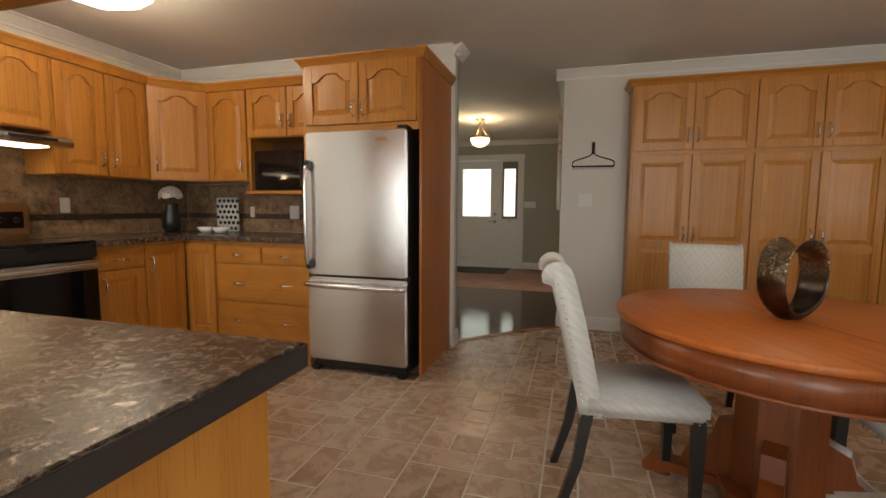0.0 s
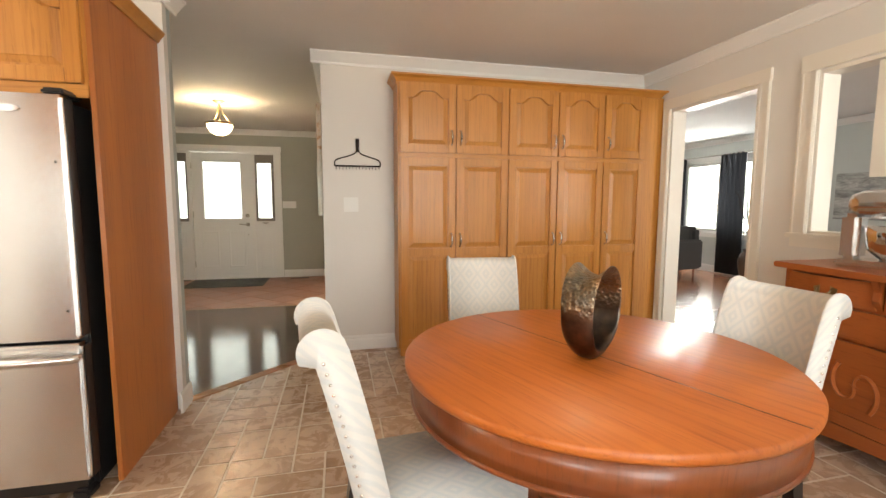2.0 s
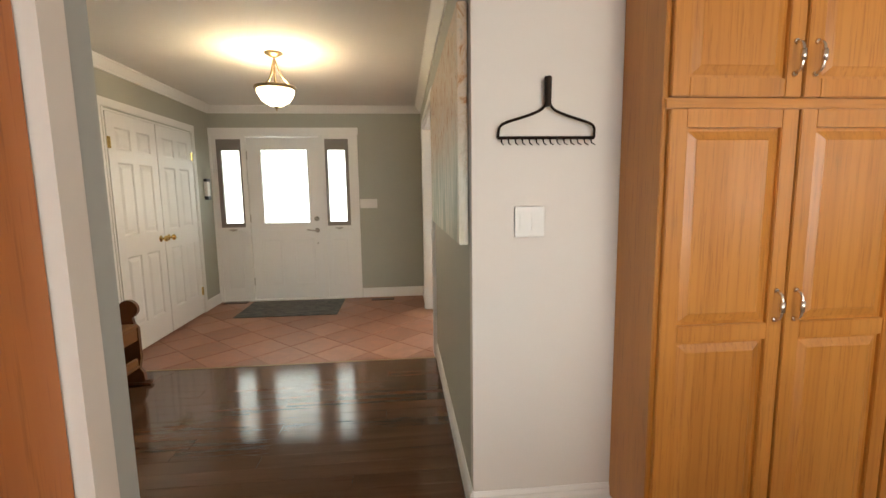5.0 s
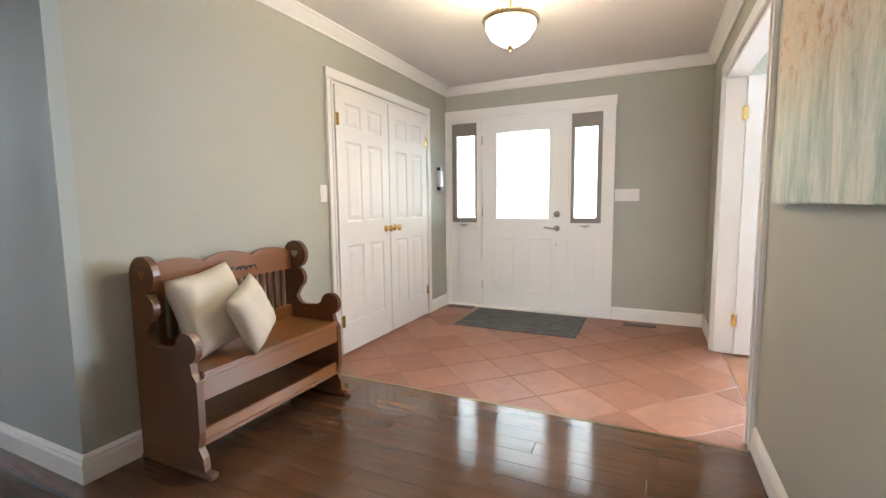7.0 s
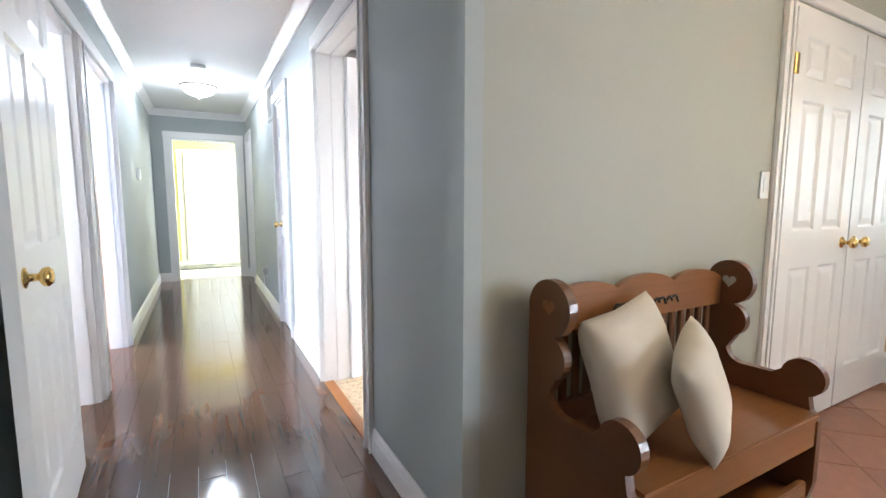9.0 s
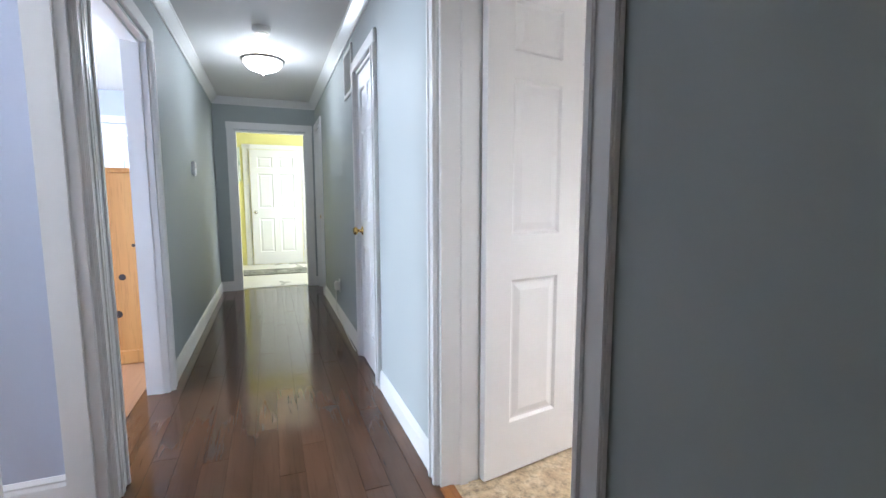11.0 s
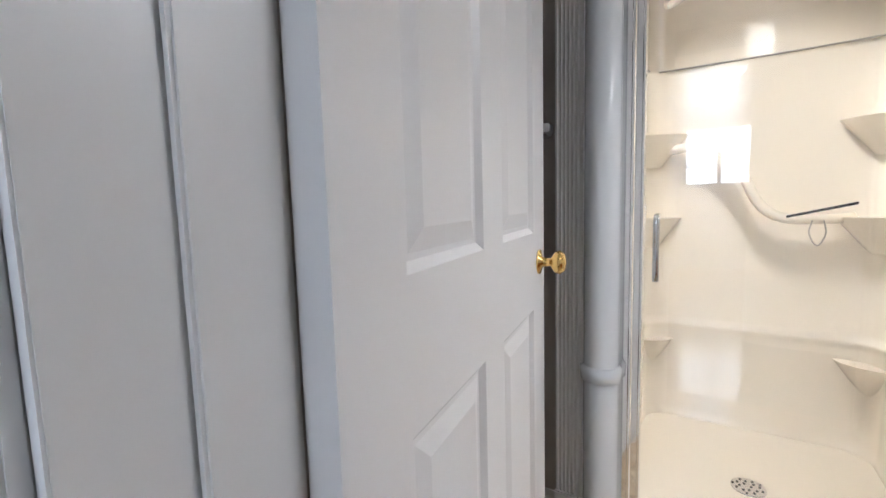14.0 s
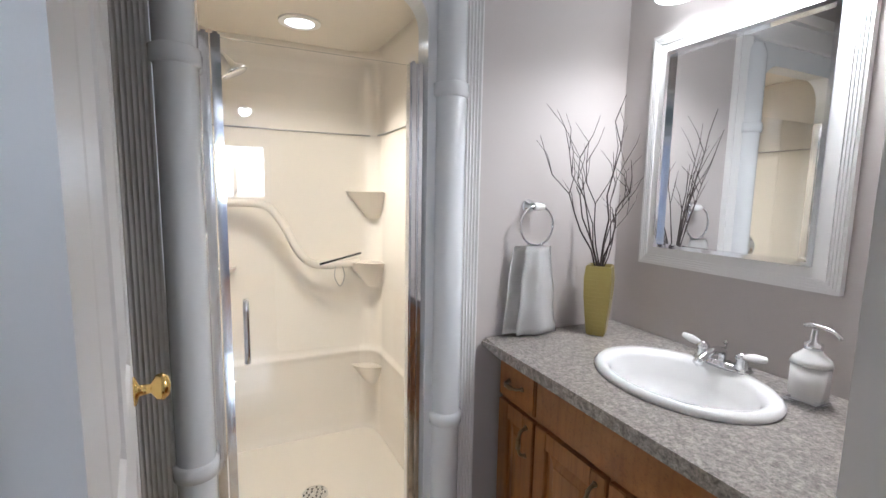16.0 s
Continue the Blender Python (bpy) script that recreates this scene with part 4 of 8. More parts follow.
def refrigerator():
    root = thing("refrigerator", "stainless steel refrigerator with a bottom freezer drawer", "refrigerator")
    x0, x1, yf = -1.70, -0.965, 2.33
    part("body", box(x0 + 0.005, x1 - 0.003, yf + 0.075, 3.08, 0.03, 1.615, 0.006), BLACK, root)
    for nm, a, b in (("upper_door", 0.68, 1.635), ("freezer_door", 0.085, 0.665)):
        d = part(nm, box(x0, x1, yf, yf + 0.07, a, b, 0.014), STEEL, root, "brushed stainless steel door")
        part("gasket", box(x0 + 0.012, x1 - 0.012, yf + 0.07, yf + 0.078, a + 0.01, b - 0.01), BLACK, d)
        part("edge_trim", box(x1 - 0.002, x1 + 0.004, yf + 0.012, yf + 0.066, a + 0.012, b - 0.012, 0.002), BLACK, d)
    h = part("upper_handle", tube(curve_pts([(x0 + 0.035, yf, 1.42), (x0 + 0.03, yf - 0.045, 1.38), (x0 + 0.03, yf - 0.055, 1.08), (x0 + 0.03, yf - 0.045, 0.79), (x0 + 0.035, yf, 0.75)], 24), 0.014, 10), STEEL_BAR, root, "vertical steel bar handle", True)
    part("end_cap", box(x0 + 0.015, x0 + 0.05, yf - 0.045, yf + 0.002, 1.385, 1.45, 0.01), BLACK, h)
    part("end_cap", box(x0 + 0.015, x0 + 0.05, yf - 0.045, yf + 0.002, 0.72, 0.785, 0.01), BLACK, h)
    part("freezer_handle", tube(curve_pts([(x0 + 0.015, yf, 0.615), (x0 + 0.04, yf - 0.04, 0.615), (-1.33, yf - 0.058, 0.615), (x1 - 0.04, yf - 0.04, 0.615), (x1 - 0.015, yf, 0.615)], 24), 0.018, 10), STEEL_BAR, root, "horizontal steel bar handle", True)
    part("hinge_cover", box(x1 - 0.08, x1 - 0.005, yf + 0.02, yf + 0.16, 1.635, 1.662, 0.008), BLACK, root)
    part("base_grille", box(x0 + 0.03, x1 - 0.03, yf + 0.03, yf + 0.09, 0.028, 0.08, 0.004), BLACK, root)
    for x in (x0 + 0.045, x1 - 0.045):
        part("foot", box(x - 0.035, x + 0.035, yf + 0.005, yf + 0.09, 0.0, 0.045, 0.012), BLACK, root)
    bm = turned([(0.001, 0), (0.032, 0), (0.03, 0.003), (0.001, 0.003)], 28, False)
    bmesh.ops.transform(bm, matrix=pose(-1.14, yf - 0.001, 1.575, 90) @ Matrix.Diagonal((1.3, 0.45, 1, 1)), verts=bm.verts)
    part("badge", bm, CHROME, root, "small oval metal badge")
    for z in (0.80, 1.38):
        part("bolt", join(bmesh.new(), turned([(0.005, 0), (0.004, 0.003)], 8), pose(-1.0, yf, z, 90)), BLACK, root)
    return root


refrigerator()


def base_unit(name, x0, x1, label):
    """A base cabinet on the back wall, face at y 2.52."""
    root = thing(name, label, "cabinet", "kitchen base cabinets")
    part("body", box(x0, x1, 2.54, KN - 0.003, 0.1, 0.868, 0.002), OAK, root)
    part("plinth", box(x0, x1, 2.6, KN - 0.01, 0.0, 0.1), OAK_X, root)
    return root


u = base_unit("drawer_base_cabinet", -2.655, -1.79, "honey oak base cabinet with four rows of drawers")
w = 0.405
for x in (-2.645, -2.215):
    drawer_front(u, pose(x, 2.52, 0.705), w + 0.01, 0.125)
drawer_front(u, pose(-2.645, 2.52, 0.405), 0.845, 0.285, handles=(0.25, 0.75))
drawer_front(u, pose(-2.645, 2.52, 0.115), 0.845, 0.28, handles=(0.25, 0.75))
u = base_unit("corner_base_cabinet", -3.55, -2.66, "honey oak corner base cabinet")
oak_door(u, pose(-2.945, 2.52, 0.115), 0.275, 0.73, False)


def west_unit(name, y0, y1, label, doors):
    """A base cabinet on the west wall, face at x -2.94."""
    root = thing(name, label, "cabinet", "kitchen base cabinets")
    part("body", box(WX + 0.003, -2.96, y0, y1, 0.1, 0.868, 0.002), OAK, root)
    part("plinth", box(WX + 0.01, -3.02, y0, y1, 0.0, 0.1), OAK_Y, root)
    for ya, yb, kind in doors:
        m = pose(-2.94, ya, 0, 0, 0, 90)
        if kind == "drawer":
            drawer_front(root, pose(-2.94, ya, 0.705, 0, 0, 90), yb - ya, 0.125, OAK_Y)
            oak_door(root, pose(-2.94, ya, 0.115, 0, 0, 90), yb - ya, 0.58, False, 0, (0.04, 0.48))
        else:
            oak_door(root, pose(-2.94, ya, 0.115, 0, 0, 90), yb - ya, 0.73, False, 0, (0.04, 0.6))
    return root


west_unit("range_side_cabinet", 1.80, 2.515, "honey oak base cabinet with one drawer beside the range", ((1.81, 2.15, "drawer"), (2.165, 2.5, "door")))
west_unit("range_near_cabinet", 0.3, 1.02, "honey oak base cabinet beside the range", ((0.31, 1.01, "drawer"),))

bm = box(-3.565, -1.79, 2.49, KN - 0.003, 0.87, 0.91, 0.006)
box(-3.565, -2.91, 1.795, 2.489, 0.87, 0.91, 0.006, bm)
solo("kitchen_worktop", bm, LAMINATE, "dark mottled laminate worktop with a rounded front edge", "worktop")
bm = box(-3.56, -1.79, KN - 0.012, KN - 0.002, 0.912, 1.345)
box(WX + 0.002, WX + 0.012, 0.3, KN - 0.013, 0.912, 1.6, 0, bm)
solo("backsplash", bm, BACKSPLASH, "mottled brown stone backsplash", "backsplash", kind="structure")
bm = box(-3.54, -1.79, KN - 0.016, KN - 0.011, 1.03, 1.075)
box(WX + 0.011, WX + 0.016, 0.3, KN - 0.017, 1.03, 1.075, 0, bm)
solo("backsplash_band", bm, SPLASH_BAND, "dark mosaic band in the backsplash", "backsplash band", kind="structure")


def upper_unit(name, x0, x1, z0, z1, label, doors, depth=0.32):
    root = thing(name, label, "cabinet", "kitchen wall cabinets")
    y = KN - depth
    part("body", box(x0, x1, y, KN - 0.014, z0, z1, 0.002), OAK, root)
    for a, b, hx in doors:
        oak_door(root, pose(a, y - 0.02, z0 + 0.008), b - a, z1 - z0 - 0.016, True, 0, (hx, 0.12))
    return root


upper_unit("wall_cabinet", -2.97, -2.57, 1.35, 2.10, "honey oak wall cabinet with one arched door", ((-2.965, -2.575, 0.355),))
u = upper_unit("microwave_cabinet", -2.565, -1.79, 1.70, 2.10, "honey oak wall cabinet above an open microwave shelf", ((-2.56, -2.185, 0.34), (-2.175, -1.795, 0.035)))
part("side", box(-2.565, -2.547, KN - 0.32, KN - 0.014, 1.27, 1.70), OAK, u)
part("side", box(-1.808, -1.79, KN - 0.32, KN - 0.014, 1.27, 1.70), OAK, u)
part("shelf", box(-2.58, -1.79, KN - 0.36, KN - 0.014, 1.245, 1.27, 0.004), OAK_X, u)
part("back_board", box(-2.547, -1.808, KN - 0.03, KN - 0.016, 1.27, 1.70), DARK_WOOD, u)


def west_upper(name, y0, y1, z0, z1, label, doors):
    root = thing(name, label, "cabinet", "kitchen wall cabinets")
    part("body", box(WX + 0.014, -3.27, y0, y1, z0, z1, 0.002), OAK, root)
    for a, b, hx in doors:
        oak_door(root, pose(-3.25, a, z0 + 0.008, 0, 0, 90), b - a, z1 - z0 - 0.016, True, 0, (hx, 0.12))
    return root


west_upper("wall_cabinet", 1.82, 2.50, 1.35, 2.10, "honey oak wall cabinet with two arched doors", ((1.83, 2.155, 0.29), (2.17, 2.495, 0.035)))
west_upper("hood_cabinet", 1.06, 1.815, 1.62, 2.10, "honey oak wall cabinet above the range hood", ((1.07, 1.43, 0.32), (1.44, 1.805, 0.035)))
west_upper("wall_cabinet", 0.3, 1.055, 1.35, 2.10, "honey oak wall cabinet beside the range hood", ((0.31, 0.67, 0.32), (0.68, 1.045, 0.035)))

u = thing("corner_wall_cabinet", "honey oak corner wall cabinet with one angled arched door", "cabinet", "kitchen wall cabinets")
outline = [(-2.972, 2.83), (-3.25, 2.502), (-3.555, 2.502), (-3.555, KN - 0.014), (-2.972, KN - 0.014)]
bm = bmesh.new()
lo = [bm.verts.new((x, y, 1.35)) for x, y in outline]
hi = [bm.verts.new((x, y, 2.10)) for x, y in outline]
bm.faces.new(lo), bm.faces.new(hi[::-1])
for k in range(5):
    bm.faces.new((lo[k], lo[(k + 1) % 5], hi[(k + 1) % 5], hi[k]))
part("body", bm, OAK, u)
ang = math.degrees(math.atan2(2.83 - 2.502, -2.972 + 3.25))
oak_door(u, pose(-3.25 + 0.02, 2.502 - 0.012, 1.358, 0, 0, ang) @ pose(0.008, -0.004, 0), 0.405, 0.734, True, 0, (0.035, 0.12))


def swept_crown(path, z, h=0.06, out=0.045):
    """A flared crown that follows the cabinet fronts, mitred at each turn; the room lies to the right of the path."""
    pts = [Vector((x, y, 0)) for x, y in path]
    offs = []
    for k, p in enumerate(pts):
        ns = []
        for a, b in ((k - 1, k), (k, k + 1)):
            if a >= 0 and b < len(pts):
                d = (pts[b] - pts[a]).normalized()
                ns.append(Vector((d.y, -d.x, 0)))
        m = sum(ns, Vector()).normalized()
        offs.append(m / max(m.dot(ns[0]), 0.3))
    bm = bmesh.new()
    rows = []
    for o, dz in ((-0.02, 0), (0.008, 0), (0.014, 0.012), (0.03, h * 0.6), (out, h * 0.8), (out, h), (-0.02, h)):
        rows.append([bm.verts.new(p + m * o + Vector((0, 0, z + dz))) for p, m in zip(pts, offs)])
    for a, b in zip(rows, rows[1:] + rows[:1]):
        for k in range(len(pts) - 1):
            bm.faces.new((a[k], a[k + 1], b[k + 1], b[k]))
    for k in (0, -1):
        bm.faces.new([w[k] for w in rows])
    return bm


solo("cabinet_crown", swept_crown([(-3.25, 0.3), (-3.25, 2.502), (-2.972, 2.815), (-1.84, 2.815)], 2.10), OAK_X, "honey oak crown along the wall cabinets", "crown moulding", kind="structure")


def microwave():
    root = thing("microwave", "black microwave oven on its open shelf", "microwave")
    part("body", box(-2.50, -1.86, KN - 0.33, KN - 0.04, 1.272, 1.60, 0.008), BLACK, root)
    part("door", box(-2.495, -2.02, KN - 0.345, KN - 0.33, 1.28, 1.595, 0.004), BLACK_GLASS, root, "dark glass door")
    part("control_panel", box(-2.015, -1.865, KN - 0.342, KN - 0.33, 1.28, 1.595, 0.003), BLACK, root)
    part("handle", box(-2.05, -2.03, KN - 0.37, KN - 0.345, 1.31, 1.565, 0.006), BLACK, root)
    return root


microwave()


def cooker():
    root = thing("range", "stainless steel electric range with a black glass top", "range")
    part("body", box(WX + 0.02, -2.93, 1.035, 1.79, 0.08, 0.90, 0.004), BLACK, root)
    part("cooktop", box(WX + 0.02, -2.90, 1.035, 1.79, 0.90, 0.918, 0.004), BLACK_GLASS, root, "black glass cooktop")
    part("oven_door", box(-2.93, -2.885, 1.04, 1.785, 0.22, 0.80, 0.008), BLACK_GLASS, root, "black glass oven door")
    part("door_rail", box(-2.888, -2.878, 1.045, 1.78, 0.735, 0.795, 0.003), STEEL, root, "steel rail along the oven door")
    part("door_handle", tube([(-2.84, 1.08, 0.765), (-2.84, 1.75, 0.765)], 0.014, 10), STEEL_BAR, root)
    for y in (1.1, 1.73):
        part("handle_post", tube([(-2.885, y, 0.765), (-2.84, y, 0.765)], 0.009, 8), STEEL_BAR, root)
    part("front_rail", box(-2.93, -2.89, 1.037, 1.788, 0.81, 0.897, 0.006), BLACK, root)
    part("warming_drawer", box(-2.93, -2.89, 1.04, 1.785, 0.03, 0.21, 0.006), BLACK, root)
    c = part("control_panel", box(WX + 0.02, WX + 0.085, 1.035, 1.79, 0.918, 1.155, 0.02), STEEL, root, "raised control panel")
    part("display", box(WX + 0.084, WX + 0.089, 1.08, 1.745, 0.985, 1.095, 0.002), BLACK_GLASS, c)
    for y in (1.12, 1.2, 1.62, 1.7):
        k = part("dial", turned([(0.02, 0), (0.018, 0.02), (0.001, 0.021)], 18, False), BLACK, c)
        k.matrix_local = pose(WX + 0.088, y, 1.04, 0, 90)
    return root


cooker()
u = thing("range_hood", "slim stainless steel range hood with a lit lamp", "range hood")
part("canopy", prism([(WX + 0.014, 1.505), (-3.05, 1.505), (-3.04, 1.535), (-3.06, 1.56), (WX + 0.014, 1.615)], 0.755, pose(0, 1.04, 0)), STEEL, u)
part("lamp_lens", box(-3.3, -3.12, 1.25, 1.7, 1.498, 1.506, 0.002), LAMP_STRIP, u, "glowing lamp cover")
part("buttons", box(-3.05, -3.037, 1.45, 1.7, 1.53, 1.55, 0.002), BLACK, u)


def peninsula():
    root = thing("peninsula_cabinet", "honey oak peninsula cabinet with plain end panels", "cabinet")
    part("body", box(-2.3, -0.44, -0.42, 0.27, 0.1, 0.868, 0.002), OAK, root)
    part("end_panel", box(-0.44, -0.42, -0.43, 0.285, 0.0, 0.868, 0.003), OAK, root)
    part("plinth", box(-2.3, -0.45, -0.4, 0.2, 0, 0.1), OAK_X, root)
    for k in range(4):
        oak_door(root, pose(-0.47 - k * 0.46, 0.295, 0.115, 0, 0, 180), 0.44, 0.73, False, 0, (0.04, 0.6))
    wt = thing("peninsula_worktop", "dark mottled laminate peninsula worktop with a plain edge", "worktop")
    part("top", box(-2.3, -0.377, -0.5, 0.328, 0.869, 0.91, 0.003), LAMINATE, wt)
    part("edge_band", box(-2.3, -0.374, 0.328, 0.332, 0.866, 0.907, 0.0015), EDGE_BAND, wt, "plain dark edge band")
    part("edge_band", box(-0.377, -0.373, -0.5, 0.328, 0.866, 0.907, 0.0015), EDGE_BAND, wt, "plain dark edge band")
    r = thing("hanging_cabinet", "honey oak cabinet hung above the peninsula", "cabinet", "kitchen wall cabinets")
    part("body", box(-2.3, -0.78, -0.1, 0.27, 1.52, 2.10, 0.003), OAK, r)
    part("bottom_rail", box(-2.3, -0.77, 0.25, 0.285, 1.50, 1.56, 0.003), OAK_X, r)
    part("soffit", box(-2.3, -0.78, -0.1, 0.27, 2.10, H, 0.003), OAK, r)


peninsula()

u = thing("kitchen_ceiling_light", "lit white scalloped glass ceiling light", "ceiling light")
bm = turned([(0.001, H - 0.17), (0.1, H - 0.165), (0.2, H - 0.13), (0.265, H - 0.075), (0.27, H - 0.06), (0.12, H - 0.02)], 48, False)
for v in bm.verts:
    a = math.atan2(v.co.y, v.co.x)
    s = 1 + 0.05 * math.sin(6 * a)
    v.co.x, v.co.y = v.co.x * s, v.co.y * s
bmesh.ops.transform(bm, matrix=pose(-2.45, 1.55, 0), verts=bm.verts)
g = part("shade", bm, SHADE_WHITE, u, "frosted glass bowl", True)
g.visible_shadow = False
part("canopy", join(bmesh.new(), turned([(0.13, H - 0.03), (0.13, H - 0.001)], 32), pose(-2.45, 1.55, 0)), BRASS, u)


def plate(name, m, w, h, label, rockers=1, mat=None):
    """A wall plate facing -y at m."""
    root = thing(name, label, "light switch" if rockers else "outlet")
    part("plate", box(-w / 2, w / 2, -0.006, 0, -h / 2, h / 2, 0.003), mat or PLASTIC, root)
    for k in range(max(rockers, 1)):
        x = (k - (max(rockers, 1) - 1) / 2) * 0.046
        part("rocker" if rockers else "socket", box(x - 0.0165, x + 0.0165, -0.009, -0.005, -0.033, 0.033, 0.002), mat or PLASTIC, root)
    put(root, m)
    return root


plate("light_switch", pose(0.145, NIB, 1.22), 0.118, 0.118, "white double rocker switch on the wall", 2)
plate("light_switch", pose(-0.75, FY, 1.21), 0.215, 0.115, "white four-gang switch beside the front door", 4)
plate("light_switch", pose(BX, 6.02, 1.225, 0, 0, 90), 0.075, 0.12, "white single rocker switch beside the closet", 1)
plate("wall_outlet", pose(-2.80, KN - 0.013, 1.09), 0.05, 0.1, "white outlet in the backsplash", 0)
plate("wall_outlet", pose(-2.35, KN - 0.013, 1.09), 0.1, 0.12, "beige double outlet in the backsplash", 0)
plate("wall_outlet", pose(WX + 0.013, 2.05, 1.14, 0, 0, 90), 0.07, 0.11, "white outlet in the backsplash", 0)

u = thing("flower_vase", "black vase of white flowers on the worktop", "vase")
part("vase", join(bmesh.new(), turned([(0.05, 0.911), (0.075, 0.95), (0.07, 1.05), (0.05, 1.13), (0.062, 1.16)], 24), pose(-3.33, 2.75, 0)), BLACK, u, "", True)
bm = bmesh.new()
for k in range(46):
    d = Vector((random.gauss(0, 1), random.gauss(0, 1), abs(random.gauss(0.3, 0.7)))).normalized()
    own = turned([(0.001, 0), (0.02, 0.004), (0.026, 0.016), (0.02, 0.018), (0.001, 0.01)], 6, False)
    join(bm, own, Matrix.Translation(Vector((-3.33, 2.75, 1.22)) + d * 0.075) @ d.to_track_quat("Z", "Y").to_matrix().to_4x4())
part("flowers", bm, LEAF_WHITE, u, "white rose heads")
u = thing("patterned_board", "white and black dotted board leaning on the backsplash", "cutting board")
part("board", box(-3.14, -2.9, 3.06, 3.08, 0.912, 1.22, 0.006), PRINT, u)
for r in range(6):
    for c in range(5):
        part("dot", join(bmesh.new(), turned([(0.017, 0), (0.016, 0.002)], 10), pose(-3.12 + c * 0.048 + (0.024 if r % 2 else 0), 3.06, 0.94 + r * 0.05, 90)), BLACK, u)
for x in (-3.04, -2.88):
    solo("white_bowl", join(bmesh.new(), turned([(0.03, 0.911), (0.045, 0.915), (0.075, 0.96), (0.071, 0.96), (0.04, 0.92), (0.001, 0.918)], 28, False), pose(x, 2.83, 0)), CERAMIC, "small white ceramic bowl on the worktop", "bowl", "white bowls", smooth=True)


def rake():
    """A garden rake head hung as a hook rail."""
    root = thing("rake_head", "dark iron garden rake head hung on the wall", "wall decoration")
    x0, x1, z, y = 0.02, 0.385, 1.53, NIB - 0.014
    part("tine_bar", tube([(x0, y, z), (x1, y, z)], 0.006, 8), IRON, root)
    cx = (x0 + x1) / 2
    for s in (x0, x1):
        part("bow", tube(curve_pts([(s, y, z), (s + (0.012 if s < cx else -0.012), y - 0.01, z + 0.045), (cx + (s - cx) * 0.45, y - 0.012, z + 0.075), (cx + (s - cx) * 0.12, y - 0.012, z + 0.1), (cx, y - 0.012, z + 0.14)], 16), 0.005, 8), IRON, root)
    part("socket", join(bmesh.new(), turned([(0.012, z + 0.11), (0.014, z + 0.21), (0.012, z + 0.215)], 14), pose(cx, y - 0.012, 0)), IRON, root)
    for k in range(14):
        x = x0 + (x1 - x0) * (k + 0.5) / 14
        part("tine", tube([(x, y, z), (x, y - 0.01, z - 0.02), (x, y - 0.04, z - 0.03)], 0.0035, 6, 0.5), IRON, root)


rake()


def dining_table():
    root = thing("dining_table", "round quarter-sawn oak pedestal table", "table")
    r = 0.588
    part("tabletop", turned([(r - 0.02, 0.722), (r - 0.004, 0.724), (r, 0.732), (r, 0.746), (r - 0.006, 0.752), (0.001, 0.752)], 96, False), TABLE_OAK, root, "polished orange-brown oak top", True)
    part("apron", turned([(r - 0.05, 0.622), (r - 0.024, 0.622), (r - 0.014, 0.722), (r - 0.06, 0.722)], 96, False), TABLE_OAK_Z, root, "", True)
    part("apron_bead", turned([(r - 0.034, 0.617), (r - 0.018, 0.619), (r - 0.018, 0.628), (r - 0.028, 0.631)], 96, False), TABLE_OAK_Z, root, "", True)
    part("seam", box(-0.002, 0.002, -r + 0.003, r - 0.003, 0.7518, 0.7526), DARK_WOOD, root)
    oct_pts = [(0.15 * math.cos(math.pi / 8 + k * math.pi / 4), 0.15 * math.sin(math.pi / 8 + k * math.pi / 4)) for k in range(8)]
    bm = bmesh.new()
    lo = [bm.verts.new((x, y, 0.09)) for x, y in oct_pts]
    hi = [bm.verts.new((x, y, 0.70)) for x, y in oct_pts]
    bm.faces.new(lo[::-1]), bm.faces.new(hi)
    for k in range(8):
        bm.faces.new((lo[k], lo[(k + 1) % 8], hi[(k + 1) % 8], hi[k]))
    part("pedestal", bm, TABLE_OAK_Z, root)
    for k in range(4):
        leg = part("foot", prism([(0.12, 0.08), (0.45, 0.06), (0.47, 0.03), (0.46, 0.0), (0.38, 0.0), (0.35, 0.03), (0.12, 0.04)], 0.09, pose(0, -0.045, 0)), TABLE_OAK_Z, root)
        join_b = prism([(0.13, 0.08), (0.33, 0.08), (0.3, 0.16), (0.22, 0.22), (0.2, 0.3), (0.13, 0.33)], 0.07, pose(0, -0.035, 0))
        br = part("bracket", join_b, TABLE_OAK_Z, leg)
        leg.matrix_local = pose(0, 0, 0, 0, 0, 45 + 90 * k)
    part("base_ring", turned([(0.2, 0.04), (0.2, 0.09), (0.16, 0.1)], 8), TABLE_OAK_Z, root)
    put(root, pose(0.82, 1.57, 0, 0, 0, 20))


dining_table()


